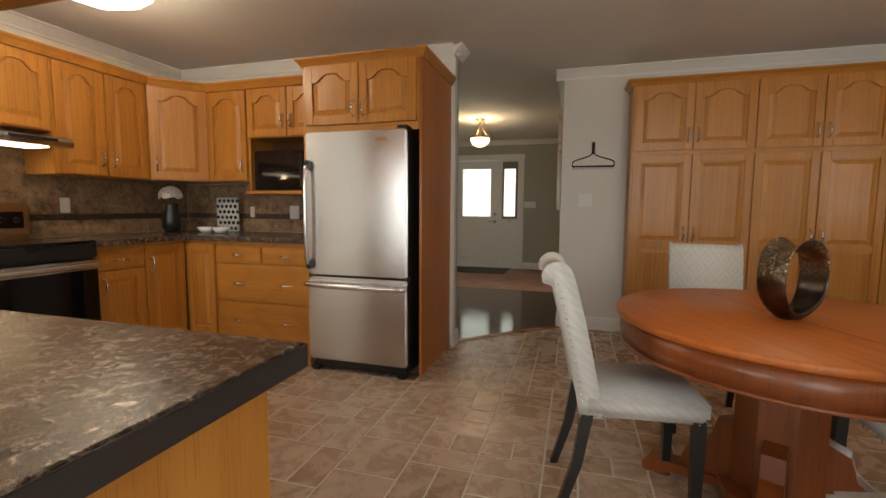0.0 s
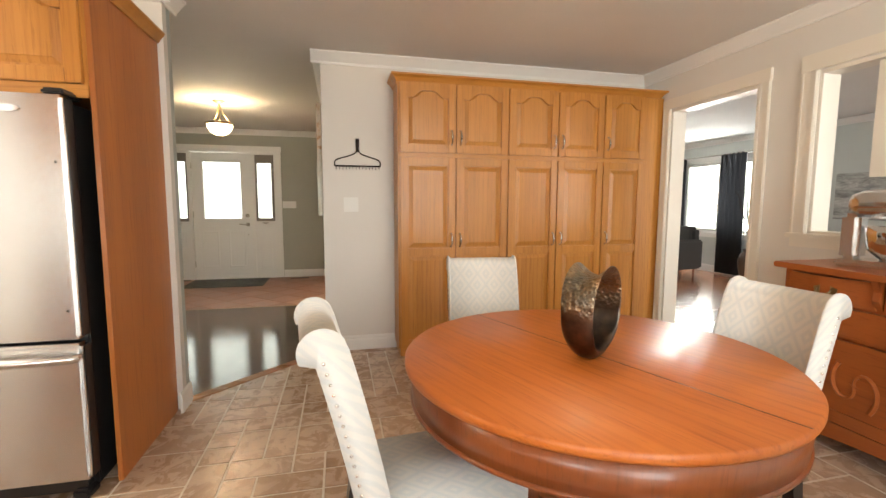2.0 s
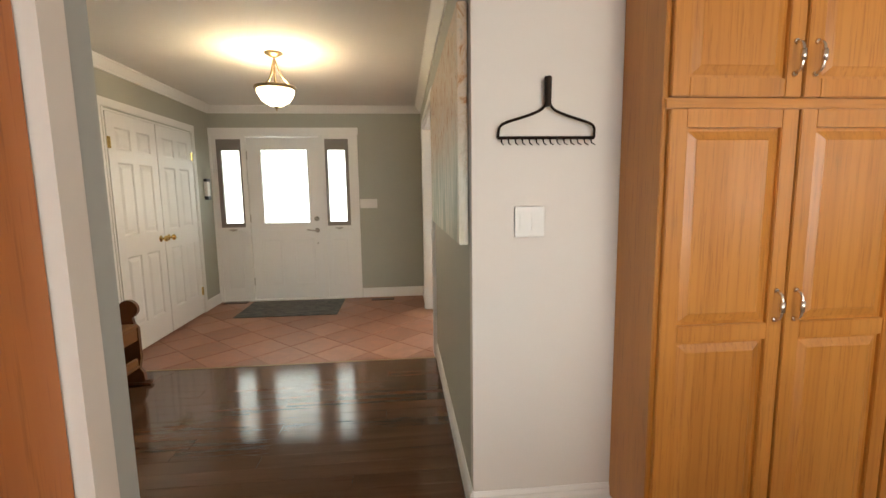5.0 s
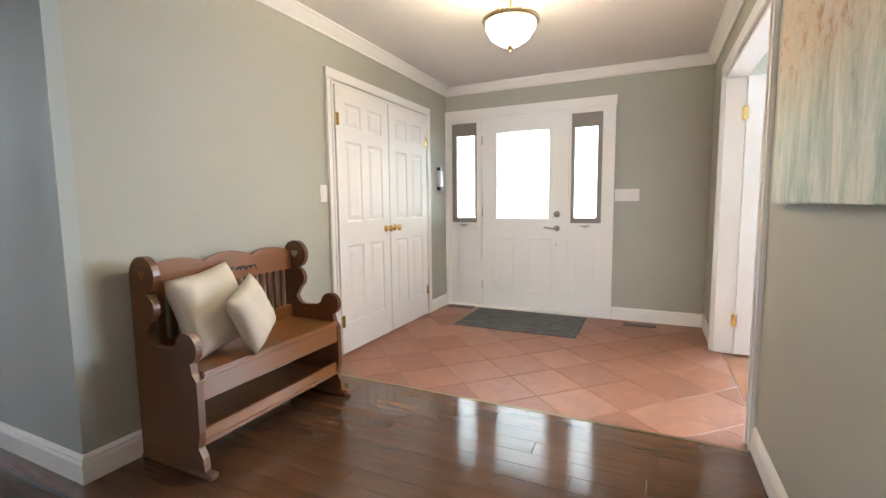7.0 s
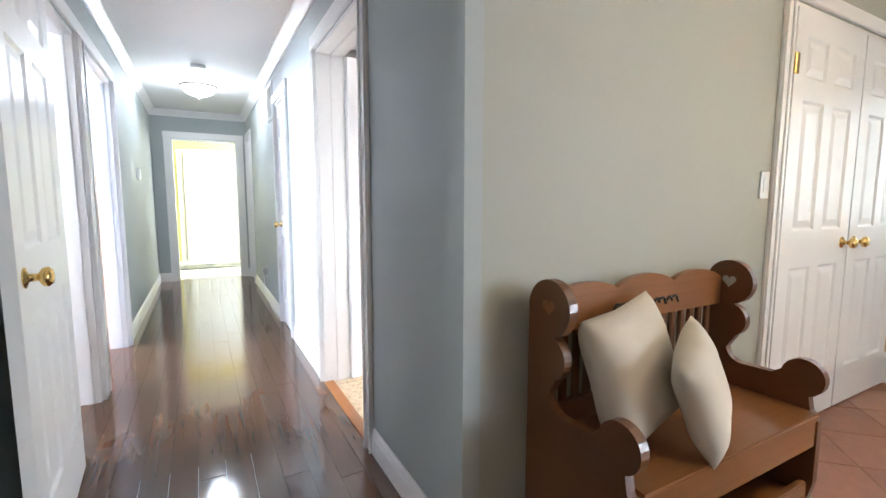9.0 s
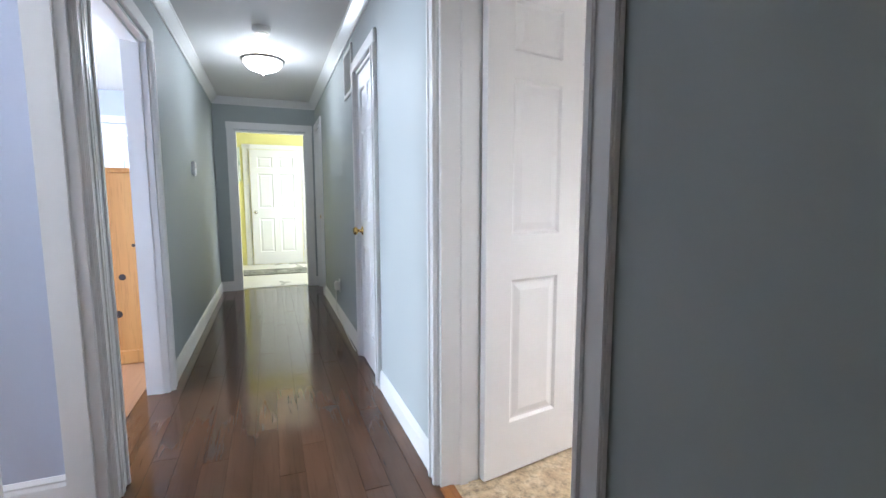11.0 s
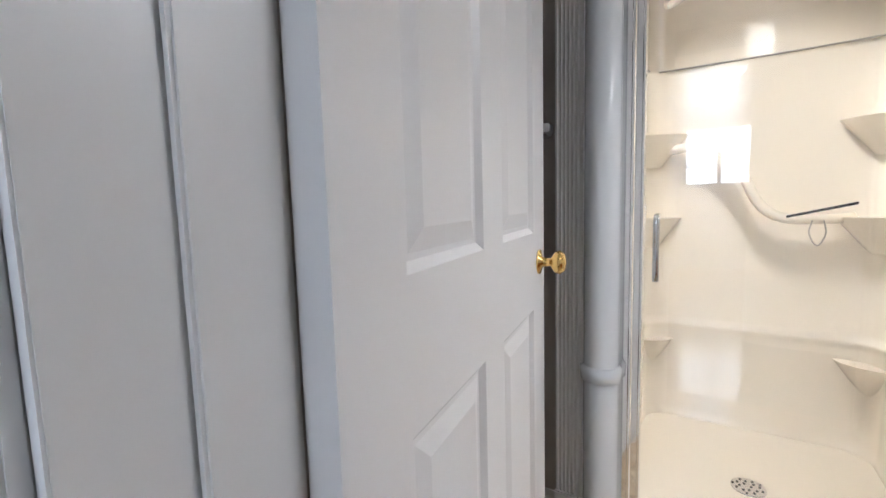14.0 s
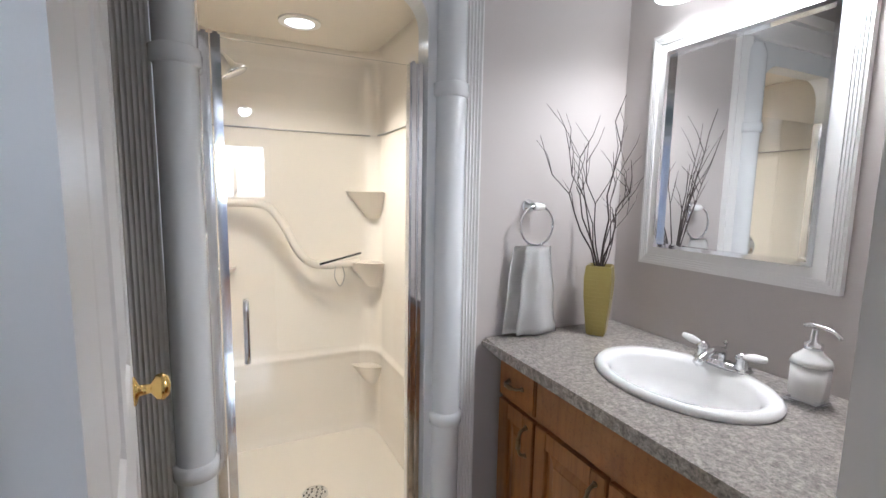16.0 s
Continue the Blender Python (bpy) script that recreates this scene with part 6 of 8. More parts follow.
# ---- foyer ----
def front_door():
    root = tagged(new("door_front"), "white front door with a bright glass light and two sidelights", "door", kind="structure")
    y = FY + 0.0
    bm = box(-2.70, -2.61, y - 0.022, y, 0, 2.06, 0.004)
    box(-0.95, -0.865, y - 0.022, y, 0, 2.06, 0.004, bm)
    box(-2.71, -0.855, y - 0.026, y, 2.06, 2.145, 0.005, bm)
    part("frame", bm, WHITE, root)
    bm = box(-2.625, -2.585, y - 0.004, y + 0.12, 0, 2.07)
    box(-2.25, -2.213, y - 0.01, y + 0.12, 0.0, 2.04, 0, bm)
    box(-1.332, -1.29, y - 0.01, y + 0.12, 0.0, 2.04, 0, bm)
    box(-0.975, -0.935, y - 0.004, y + 0.12, 0, 2.07, 0, bm)
    box(-2.585, -0.975, y - 0.004, y + 0.12, 2.04, 2.07, 0, bm)
    part("jamb", bm, WHITE, root)
    part("sill", box(-2.585, -0.975, y - 0.03, y + 0.12, 0.0, 0.02, 0.003), WHITE, root)
    slab = part("slab", wall_boxes("y", y + 0.02, y + 0.065, -2.209, -1.336, 0.022, 2.035, [(-2.045, -1.49, 0.985, 1.885)]), WHITE_DOOR, root)
    part("glazing_bead", wall_boxes("y", y + 0.008, y + 0.022, -2.075, -1.46, 0.955, 1.915, [(-2.045, -1.49, 0.985, 1.885)]), WHITE_DOOR, slab)
    g = part("pane", box(-2.045, -1.49, y + 0.04, y + 0.045, 0.985, 1.885), RIPPLE, slab, "patterned obscure glass")
    g.visible_shadow = False
    for x in (-2.0, -1.535):
        part("came", box(x - 0.0025, x + 0.0025, y + 0.036, y + 0.049, 0.985, 1.885), NICKEL, slab)
    for z in (1.03, 1.84):
        part("came", box(-2.045, -1.49, y + 0.0355, y + 0.0495, z - 0.0025, z + 0.0025), NICKEL, slab)
    for a in range(6):
        c = a * math.pi / 3
        part("came", tube(curve_pts([(-1.767, y + 0.042, 1.43), (-1.767 + 0.05 * math.cos(c - 0.4), y + 0.042, 1.43 + 0.05 * math.sin(c - 0.4)), (-1.767 + 0.1 * math.cos(c), y + 0.042, 1.43 + 0.1 * math.sin(c))], 8), 0.003, 6), NICKEL, slab)
    for x0, x1 in ((-2.12, -1.83), (-1.715, -1.425)):
        for z0, z1 in ((0.18, 0.80),):
            pm = bmesh.new()
            rings = []
            for inset, dep in ((0, 0.0), (0.008, -0.008), (0.02, 0.004), (0.03, 0.004), (0.05, -0.004)):
                rings.append([pm.verts.new(co) for co in ((x0 + inset, y + 0.0195 - dep, z0 + inset), (x1 - inset, y + 0.0195 - dep, z0 + inset), (x1 - inset, y + 0.0195 - dep, z1 - inset), (x0 + inset, y + 0.0195 - dep, z1 - inset))])
            for a, b in zip(rings, rings[1:]):
                for k in range(4):
                    pm.faces.new((a[k], a[(k + 1) % 4], b[(k + 1) % 4], b[k]))
            pm.faces.new(rings[-1])
            part("panel", pm, WHITE_DOOR, slab)
    lev = part("lever", join(turned([(0.03, 0), (0.03, 0.008), (0.012, 0.014), (0.012, 0.05)], 20), tube(curve_pts([(0, 0, 0.045), (-0.04, 0.0, 0.052), (-0.12, 0.012, 0.046)], 10), 0.009, 8)), NICKEL, slab, "satin nickel lever", True)
    lev.matrix_local = pose(-1.405, y + 0.02, 0.885, 90)
    part("deadbolt", join(bmesh.new(), turned([(0.031, 0), (0.031, 0.008), (0.014, 0.012), (0.012, 0.026), (0.001, 0.027)], 20, False), pose(-1.405, y + 0.02, 1.03, 90)), NICKEL, slab, "", True)
    part("viewer", join(bmesh.new(), turned([(0.01, 0), (0.008, 0.006)], 10), pose(-1.405, y + 0.02, 0.72, 90)), NICKEL, slab)
    for z in (0.25, 1.05, 1.82):
        part("hinge", box(-2.214, -2.204, y + 0.004, y + 0.02, z - 0.05, z + 0.05, 0.002), NICKEL, slab)
    for x0, x1, s in ((-2.56, -2.268, 1), (-1.27, -0.98, -1)):
        u = part("sidelight", wall_boxes("y", y + 0.01, y + 0.05, x0, x1, 0.94, 2.012, [(x0 + 0.05, x1 - 0.025, 0.99, 1.88)] if s > 0 else [(x0 + 0.03, x1 - 0.045, 0.99, 1.88)]), SASH, root, "grey-brown sidelight sash")
        g = part("pane", box(x0 + 0.03, x1 - 0.025, y + 0.03, y + 0.034, 0.99, 1.88), RIPPLE, u)
        g.visible_shadow = False
        for z in (1.04, 1.45, 1.83):
            part("came", box(x0 + 0.03, x1 - 0.025, y + 0.027, y + 0.037, z - 0.002, z + 0.002), NICKEL, u)
        part("sash_stop", wall_boxes("y", y + 0.0, y + 0.06, x0 - 0.03, x1 + 0.03, 0.90, 2.04, [(x0, x1, 0.94, 2.012)]), WHITE, u)
        lo = part("lower_panel", box(x0 - 0.03, x1 + 0.025, y + 0.01, y + 0.06, 0.02, 0.90), WHITE_DOOR, root)
        part("ledge", box(x0 - 0.03, x1 + 0.025, y - 0.03, y + 0.01, 0.865, 0.895, 0.005), WHITE, lo)
        part("crank", join(box((x0 + x1) / 2 - 0.05, (x0 + x1) / 2 + 0.05, y - 0.028, y - 0.008, 0.905, 0.92, 0.005), box((x0 + x1) / 2 - 0.02, (x0 + x1) / 2 + 0.02, y - 0.03, y, 0.895, 0.907, 0.003)), NICKEL, lo, "small window crank")
        pm = bmesh.new()
        rings = []
        for inset, dep in ((0, 0.0), (0.008, -0.007), (0.02, 0.003), (0.03, 0.003)):
            rings.append([pm.verts.new(co) for co in ((x0 + 0.04 + inset, y + 0.0095 - dep, 0.16 + inset), (x1 - 0.04 - inset, y + 0.0095 - dep, 0.16 + inset), (x1 - 0.04 - inset, y + 0.0095 - dep, 0.78 - inset), (x0 + 0.04 + inset, y + 0.0095 - dep, 0.78 - inset))])
        for a, b in zip(rings, rings[1:]):
            for k in range(4):
                pm.faces.new((a[k], a[(k + 1) % 4], b[(k + 1) % 4], b[k]))
        pm.faces.new(rings[-1])
        part("panel", pm, WHITE_DOOR, lo)


SASH = plaster("taupe_sash", (0.22, 0.195, 0.17), 0.5)
RIPPLE, nt_, b_ = material("rippled_glass", 0.12)
b_.inputs["Transmission Weight"].default_value = 1.0
bump(nt_, b_, noise_of(nt_, coords(nt_), 60, 3, 0.6, 1.0), 0.35, 0.01)
front_door()


def church_bench():
    """A small settle, back to the wall at x = BX, with scalloped ends."""
    root = thing("bench", "stained maple hall bench with scalloped ends and heart cut-outs", "bench")
    y0, y1, xb = 4.69, 5.60, BX + 0.025

    def scallop(c, r, a0, a1, n=10):
        return [(c[0] + r * math.cos(math.radians(a0 + (a1 - a0) * k / n)), c[1] + r * math.sin(math.radians(a0 + (a1 - a0) * k / n))) for k in range(n + 1)]
    prof = [(0.0, 0.0), (0.0, 0.86)] + scallop((0.085, 0.845), 0.085, 175, -75, 16) + scallop((0.09, 0.70), 0.065, 70, -60, 10) + scallop((0.15, 0.60), 0.06, -170, -95, 5)[::1]
    prof += [(0.25, 0.545)] + scallop((0.345, 0.555), 0.065, 170, -70, 14) + [(0.375, 0.45), (0.40, 0.42), (0.40, 0.2), (0.385, 0.13), (0.41, 0.09), (0.42, 0.0)]
    heart = []
    for k in range(24):
        t = 2 * math.pi * k / 24
        heart.append((0.085 + 0.0016 * 16 * math.sin(t) ** 3, 0.85 + 0.0016 * (13 * math.cos(t) - 5 * math.cos(2 * t) - 2 * math.cos(3 * t) - math.cos(4 * t))))
    for y in (y0, y1):
        b = prism(prof, 0.03)
        bmesh.ops.transform(b, matrix=pose(xb, y, 0), verts=b.verts)
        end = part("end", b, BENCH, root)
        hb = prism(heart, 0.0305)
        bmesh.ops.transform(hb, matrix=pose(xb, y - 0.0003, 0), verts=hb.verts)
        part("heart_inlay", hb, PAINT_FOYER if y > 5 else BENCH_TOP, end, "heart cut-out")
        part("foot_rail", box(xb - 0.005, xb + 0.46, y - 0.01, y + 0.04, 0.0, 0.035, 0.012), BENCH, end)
    n = 60
    top = []
    for k in range(n + 1):
        u = k / n
        top.append((y0 + 0.03 + (y1 - y0 - 0.03) * u, 0.86 + 0.035 * abs(math.sin(3 * math.pi * u)) ** 0.7 + 0.012 * math.sin(math.pi * u)))
    rail = prism([(y0 + 0.03, 0.755)] + top + [(y1, 0.755)], 0.022)
    bmesh.ops.transform(rail, matrix=pose(xb + 0.055, 0, 0, 0, 0, 90), verts=rail.verts)
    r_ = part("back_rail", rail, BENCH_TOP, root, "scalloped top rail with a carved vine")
    cy = (y0 + y1) / 2 + 0.02
    for s in (-1, 1):
        for q in range(4):
            c = cy + s * (0.03 + 0.035 * q)
            part("carving", tube(curve_pts([(xb + 0.056, c, 0.8 + 0.012 * (q % 2)), (xb + 0.057, c + s * 0.02, 0.815), (xb + 0.056, c + s * 0.035, 0.8 - 0.008 * (q % 2))], 8), 0.005, 6), BLACK, r_)
    hb = prism([((x - 0.085) * 0.7 + cy, (z - 0.85) * 0.7 + 0.81) for x, z in heart], 0.003)
    bmesh.ops.transform(hb, matrix=pose(xb + 0.058, 0, 0, 0, 0, 90), verts=hb.verts)
    part("carving", hb, BLACK, r_)
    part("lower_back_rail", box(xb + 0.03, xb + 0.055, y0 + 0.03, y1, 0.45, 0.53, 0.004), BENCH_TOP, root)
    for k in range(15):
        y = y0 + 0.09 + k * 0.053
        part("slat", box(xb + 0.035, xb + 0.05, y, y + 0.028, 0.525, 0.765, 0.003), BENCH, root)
    part("seat", box(xb + 0.03, xb + 0.405, y0 + 0.03, y1, 0.425, 0.452, 0.006), BENCH_TOP, root, "lighter seat board")
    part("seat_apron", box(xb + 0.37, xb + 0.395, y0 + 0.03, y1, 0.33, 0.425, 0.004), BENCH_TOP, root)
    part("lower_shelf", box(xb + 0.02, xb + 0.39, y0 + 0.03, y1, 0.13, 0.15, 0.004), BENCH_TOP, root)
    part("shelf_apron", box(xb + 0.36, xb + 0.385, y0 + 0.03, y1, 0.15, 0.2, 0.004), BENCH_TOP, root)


church_bench()


def pillow(label, m, size, thick):
    bm = bmesh.new()
    n = 18
    g = {}
    for s in (1, -1):
        for i in range(n + 1):
            for j in range(n + 1):
                u, v = 2 * i / n - 1, 2 * j / n - 1
                e = max(0.0, (1 - u ** 4) * (1 - v ** 4)) ** 0.55
                if s < 0 and (i in (0, n) or j in (0, n)):
                    g[s, i, j] = g[1, i, j]
                    continue
                pinch = 1 - 0.07 * (1 - abs(u)) * abs(v) ** 3 - 0.0
                pinch2 = 1 - 0.07 * (1 - abs(v)) * abs(u) ** 3
                wr = 0.006 * noise.noise((u * 2.5, v * 2.5, s * 3.0 + size))
                g[s, i, j] = bm.verts.new((u * size / 2 * pinch2, s * (thick / 2 * e + wr * e), v * size / 2 * pinch))
    for s in (1, -1):
        for i in range(n):
            for j in range(n):
                bm.faces.new((g[s, i, j], g[s, i + 1, j], g[s, i + 1, j + 1], g[s, i, j + 1]))
    ob = solo("pillow", bm, CUSHION, label, "pillow", "bench pillows", smooth=True)
    return put(ob, m)


pillow("large cream linen pillow leaning in the bench corner", pose(-2.43, 4.95, 0.652, 0, 0, 100) @ pose(0, 0, 0, -16) @ pose(0, 0, 0, 0, -6), 0.39, 0.15)
pillow("small cream linen pillow propped against the larger one", pose(-2.28, 5.055, 0.625, 0, 0, 114) @ pose(0, 0, 0, -16) @ pose(0, 0, 0, 0, -18), 0.30, 0.11)


def mat(name, x0, x1, y0, y1, material_, label):
    bm = box(x0, x1, y0, y1, 0.004, 0.014, 0.004)
    solo(name, bm, material_, label, "doormat")


mat("doormat", -2.2, -1.08, 7.29, 8.02, MAT_GREY, "mottled grey doormat inside the front door")
mat("doormat", -10.6, -10.05, 3.42, 4.42, MAT_PATTERN, "patterned grey doormat in the back entry")


def floor_vent(x, y, w=0.28, d=0.1):
    root = thing("floor_vent", "brown metal floor vent set in the tile", "vent", "floor vents")
    part("frame", wall_boxes("y", y - d / 2, y + d / 2, x - w / 2, x + w / 2, 0.003, 0.009), BROWN_METAL, root)
    for k in range(12):
        xx = x - w / 2 + 0.02 + k * (w - 0.04) / 11
        part("slot", box(xx - 0.006, xx + 0.006, y - d / 2 + 0.015, y + d / 2 - 0.015, 0.0092, 0.0098), BLACK, root)


BROWN_METAL = metal("brown_metal", (0.1, 0.06, 0.04), 0.45)
floor_vent(-2.42, 8.02)
floor_vent(-0.6, 7.95)


def bowl_light(name, x, y, label, drop, r, glass_mat, metal_mat, depth=0.11):
    """A ceiling light with a glass bowl in a metal rim; drop: from the ceiling to the rim."""
    root = thing(name, label, "ceiling light")
    z = H - drop
    part("canopy", join(bmesh.new(), turned([(0.07, H - 0.001), (0.068, H - 0.012), (0.035, H - 0.03), (0.012, H - 0.04)], 28), pose(x, y, 0)), metal_mat, root, "", True)
    if drop > 0.1:
        for k in range(3):
            a = k * 2.094 + 0.4
            part("rod", tube(curve_pts([(x, y, H - 0.03), (x + 0.05 * math.cos(a), y + 0.05 * math.sin(a), z + 0.1), (x + r * 0.93 * math.cos(a), y + r * 0.93 * math.sin(a), z)], 10), 0.006, 8), metal_mat, root, "", True)
            part("finial", join(bmesh.new(), turned([(0.012, 0), (0.014, 0.015), (0.004, 0.03)], 10), pose(x + r * math.cos(a), y + r * math.sin(a), z - 0.01)), metal_mat, root)
        part("stem", tube([(x, y, H - 0.03), (x, y, z - 0.02)], 0.008, 8), metal_mat, root)
    part("rim", join(bmesh.new(), turned([(r - 0.01, z - 0.014), (r + 0.006, z - 0.012), (r + 0.01, z), (r + 0.004, z + 0.01), (r - 0.012, z + 0.008), (r - 0.012, z - 0.012)], 40, False), pose(x, y, 0)), metal_mat, root, "", True)
    g = part("bowl", join(bmesh.new(), turned([(r - 0.012, z), (r * 0.92, z - depth * 0.3), (r * 0.7, z - depth * 0.7), (r * 0.35, z - depth * 0.95), (0.001, z - depth)], 40, False), pose(x, y, 0)), glass_mat, root, "glowing frosted glass bowl", True)
    g.visible_shadow = False
    part("finial", join(bmesh.new(), turned([(0.016, z - depth), (0.014, z - depth - 0.012), (0.005, z - depth - 0.02), (0.007, z - depth - 0.03), (0.001, z - depth - 0.036)], 14, False), pose(x, y, 0)), metal_mat, root)
    return root


bowl_light("foyer_ceiling_light", -1.27, 6.0, "lit alabaster bowl ceiling light in a brass rim", 0.26, 0.148, SHADE_WARM, ANTIQUE_BRASS, 0.135)


def ceiling_fan(x, y):
    """A five-bladed fan at rest with one lit globe under its motor."""
    root = thing("ceiling_fan", "cream five-bladed ceiling fan with a lit glass globe", "ceiling fan")
    at = pose(x, y, 0)
    part("canopy", join(bmesh.new(), turned([(0.07, H - 0.001), (0.068, H - 0.025), (0.03, H - 0.05)], 28), at), CREAM_TRIM, root, "", True)
    part("down_rod", join(bmesh.new(), turned([(0.014, H - 0.06), (0.014, H - 0.04)], 14), at), CREAM_TRIM, root)
    part("motor", join(bmesh.new(), turned([(0.05, H - 0.055), (0.1, H - 0.075), (0.115, H - 0.11), (0.115, H - 0.16), (0.085, H - 0.2), (0.06, H - 0.21)], 36), at), CREAM_TRIM, root, "", True)
    part("light_fitter", join(bmesh.new(), turned([(0.06, H - 0.21), (0.105, H - 0.225), (0.105, H - 0.245), (0.09, H - 0.25)], 36), at), ANTIQUE_BRASS, root, "", True)
    g = part("globe", join(bmesh.new(), turned([(0.088, H - 0.245), (0.106, H - 0.275), (0.104, H - 0.31), (0.082, H - 0.35), (0.04, H - 0.373), (0.001, H - 0.38)], 36, False), at), SHADE_WARM, root, "glowing frosted globe", True)
    g.visible_shadow = False
    for k in range(5):
        outl = [(0.2, -0.05), (0.6, -0.07), (0.655, -0.055), (0.668, 0.0), (0.655, 0.055), (0.6, 0.07), (0.2, 0.05)]
        b = prism(outl, 0.007)
        bmesh.ops.transform(b, matrix=pose(0, 0, 0, 90), verts=b.verts)
        bl = part("blade", b, CREAM_TRIM, root)
        bl.matrix_local = pose(x, y, H - 0.165, 0, 0, 28 + 72 * k) @ pose(0, 0, 0, 11)
        part("blade_iron", box(0.1, 0.26, -0.018, 0.018, -0.014, -0.007, 0.003), ANTIQUE_BRASS, bl)


ceiling_fan(0.87, 1.77)
bowl_light("hall_ceiling_light", -7.0, 3.87, "lit flush hall ceiling light with a nickel rim", 0.06, 0.17, SHADE_WHITE, NICKEL, 0.1)
bowl_light("landing_ceiling_light", -4.08, 1.75, "lit frosted bowl ceiling light beyond the nearer doorway", 0.06, 0.16, SHADE_WHITE, NICKEL, 0.1)
u = thing("smoke_detector", "round white smoke detector on the hall ceiling", "smoke detector")
part("body", join(bmesh.new(), turned([(0.065, H - 0.001), (0.065, H - 0.02), (0.05, H - 0.038), (0.001, H - 0.04)], 28, False), pose(-6.4, 3.87, 0)), PLASTIC, u, "", True)
part("grille", join(bmesh.new(), turned([(0.052, H - 0.039), (0.03, H - 0.042)], 24, False), pose(-6.4, 3.87, 0)), NICKEL, u)

u = thing("canvas_painting", "large birch-wood canvas in rust and pale green", "painting")
part("canvas", box(RX - 0.042, RX - 0.004, 4.1, 5.62, 1.13, 2.03, 0.004), BIRCH, u)
part("hanger_strip", box(RX - 0.004, RX, 4.35, 5.5, 1.6, 1.64), DARK_WOOD, u)
u = thing("wall_sconce", "small dark metal letter holder beside the front door", "wall decoration")
part("holder", box(BX, BX + 0.04, 7.86, 7.93, 1.33, 1.5, 0.006), PLASTIC, u)
part("cap", box(BX, BX + 0.045, 7.855, 7.935, 1.5, 1.535, 0.005), BLACK, u)
part("cap", box(BX, BX + 0.045, 7.855, 7.935, 1.29, 1.33, 0.005), BLACK, u)


def french_door():
    root = tagged(new("door_office"), "white glazed french door standing open into the office", "door", kind="structure")
    w, h, t = 0.70, 2.0, 0.035
    st = 0.105
    bm = wall_boxes("y", -t / 2, t / 2, 0, w, 0, h, [(st, w - st, 0.24, h - 0.11)])
    part("stile_frame", bm, WHITE_DOOR, root)
    zs = [0.24 + k * (h - 0.35) / 5 for k in range(6)]
    for z in zs[1:-1]:
        part("muntin", box(st, w - st, -0.012, 0.012, z - 0.011, z + 0.011), WHITE_DOOR, root)
    part("muntin", box(w / 2 - 0.011, w / 2 + 0.011, -0.0125, 0.0125, 0.24, h - 0.11), WHITE_DOOR, root)
    for a, b in zip(zs, zs[1:]):
        for x0, x1 in ((st, w / 2 - 0.011), (w / 2 + 0.011, w - st)):
            g = part("pane", box(x0, x1, -0.002, 0.002, a, b), GLASS, root)
            g.visible_shadow = False
    for z in (0.25, 1.75):
        part("hinge", box(-0.02, 0.012, -0.02, 0.022, z - 0.045, z + 0.045, 0.003), BRASS, root, "brass hinge")
    put(root, pose(RX + 0.125, 7.36, 0.012, 0, 0, 4))


french_door()

# ---- hall ----
u = thing("thermostat", "white wall thermostat in the hall", "thermostat")
part("body", box(-7.18, -7.07, HL, HL + 0.028, 1.36, 1.48, 0.008), PLASTIC, u)
part("display", box(-7.155, -7.095, HL + 0.028, HL + 0.03, 1.42, 1.46), PRINT, u)
u = thing("air_grille", "white louvred air grille above the closet door", "vent")
part("frame", wall_boxes("y", HR - 0.012, HR, -6.42, -6.08, 1.93, 2.27, [(-6.39, -6.11, 1.96, 2.24)]), WHITE, u)
for k in range(14):
    s = part("louvre", box(-0.14, 0.14, -0.008, 0.008, -0.001, 0.001), WHITE, u)
    s.matrix_local = pose(-6.25, HR - 0.006, 1.97 + k * 0.02, 35)
part("backing", box(-6.39, -6.11, HR - 0.002, HR - 0.0005, 1.96, 2.24), PRINT, u)
u = thing("plug_adapter", "white plug and cord at a low hall outlet", "outlet")
part("plate", box(-7.05, -6.98, HR - 0.006, HR, 0.28, 0.4, 0.002), PLASTIC, u)
part("plug", box(-7.045, -6.985, HR - 0.05, HR - 0.006, 0.30, 0.38, 0.008), PLASTIC, u)
part("cord", tube(curve_pts([(-7.01, HR - 0.04, 0.3), (-6.95, HR - 0.04, 0.12), (-6.6, HR - 0.025, 0.02), (-6.2, HR - 0.03, 0.008), (-6.05, HR - 0.03, 0.008)], 24), 0.004, 6), PLASTIC, u)
DULL_BRASS = material("dull_brass", 0.5, 0.25, (0.55, 0.42, 0.2))[0]
for nm, x, y, sx in (("strike_plate", -4.641, HL - 0.055, 1), ("strike_plate", -5.741, HL - 0.055, 1)):
    solo(nm, box(x - 0.003, x + 0.0025, y - 0.014, y + 0.014, 0.905, 0.962, 0.001), DULL_BRASS, "brass strike plate in the door jamb", "strike plate", "strike plates")
solo("strike_plate", box(-3.5125, -3.5095, HR + 0.075, HR + 0.11, 0.88, 0.97), DULL_BRASS, "brass strike plate in the bathroom jamb", "strike plate", "strike plates")


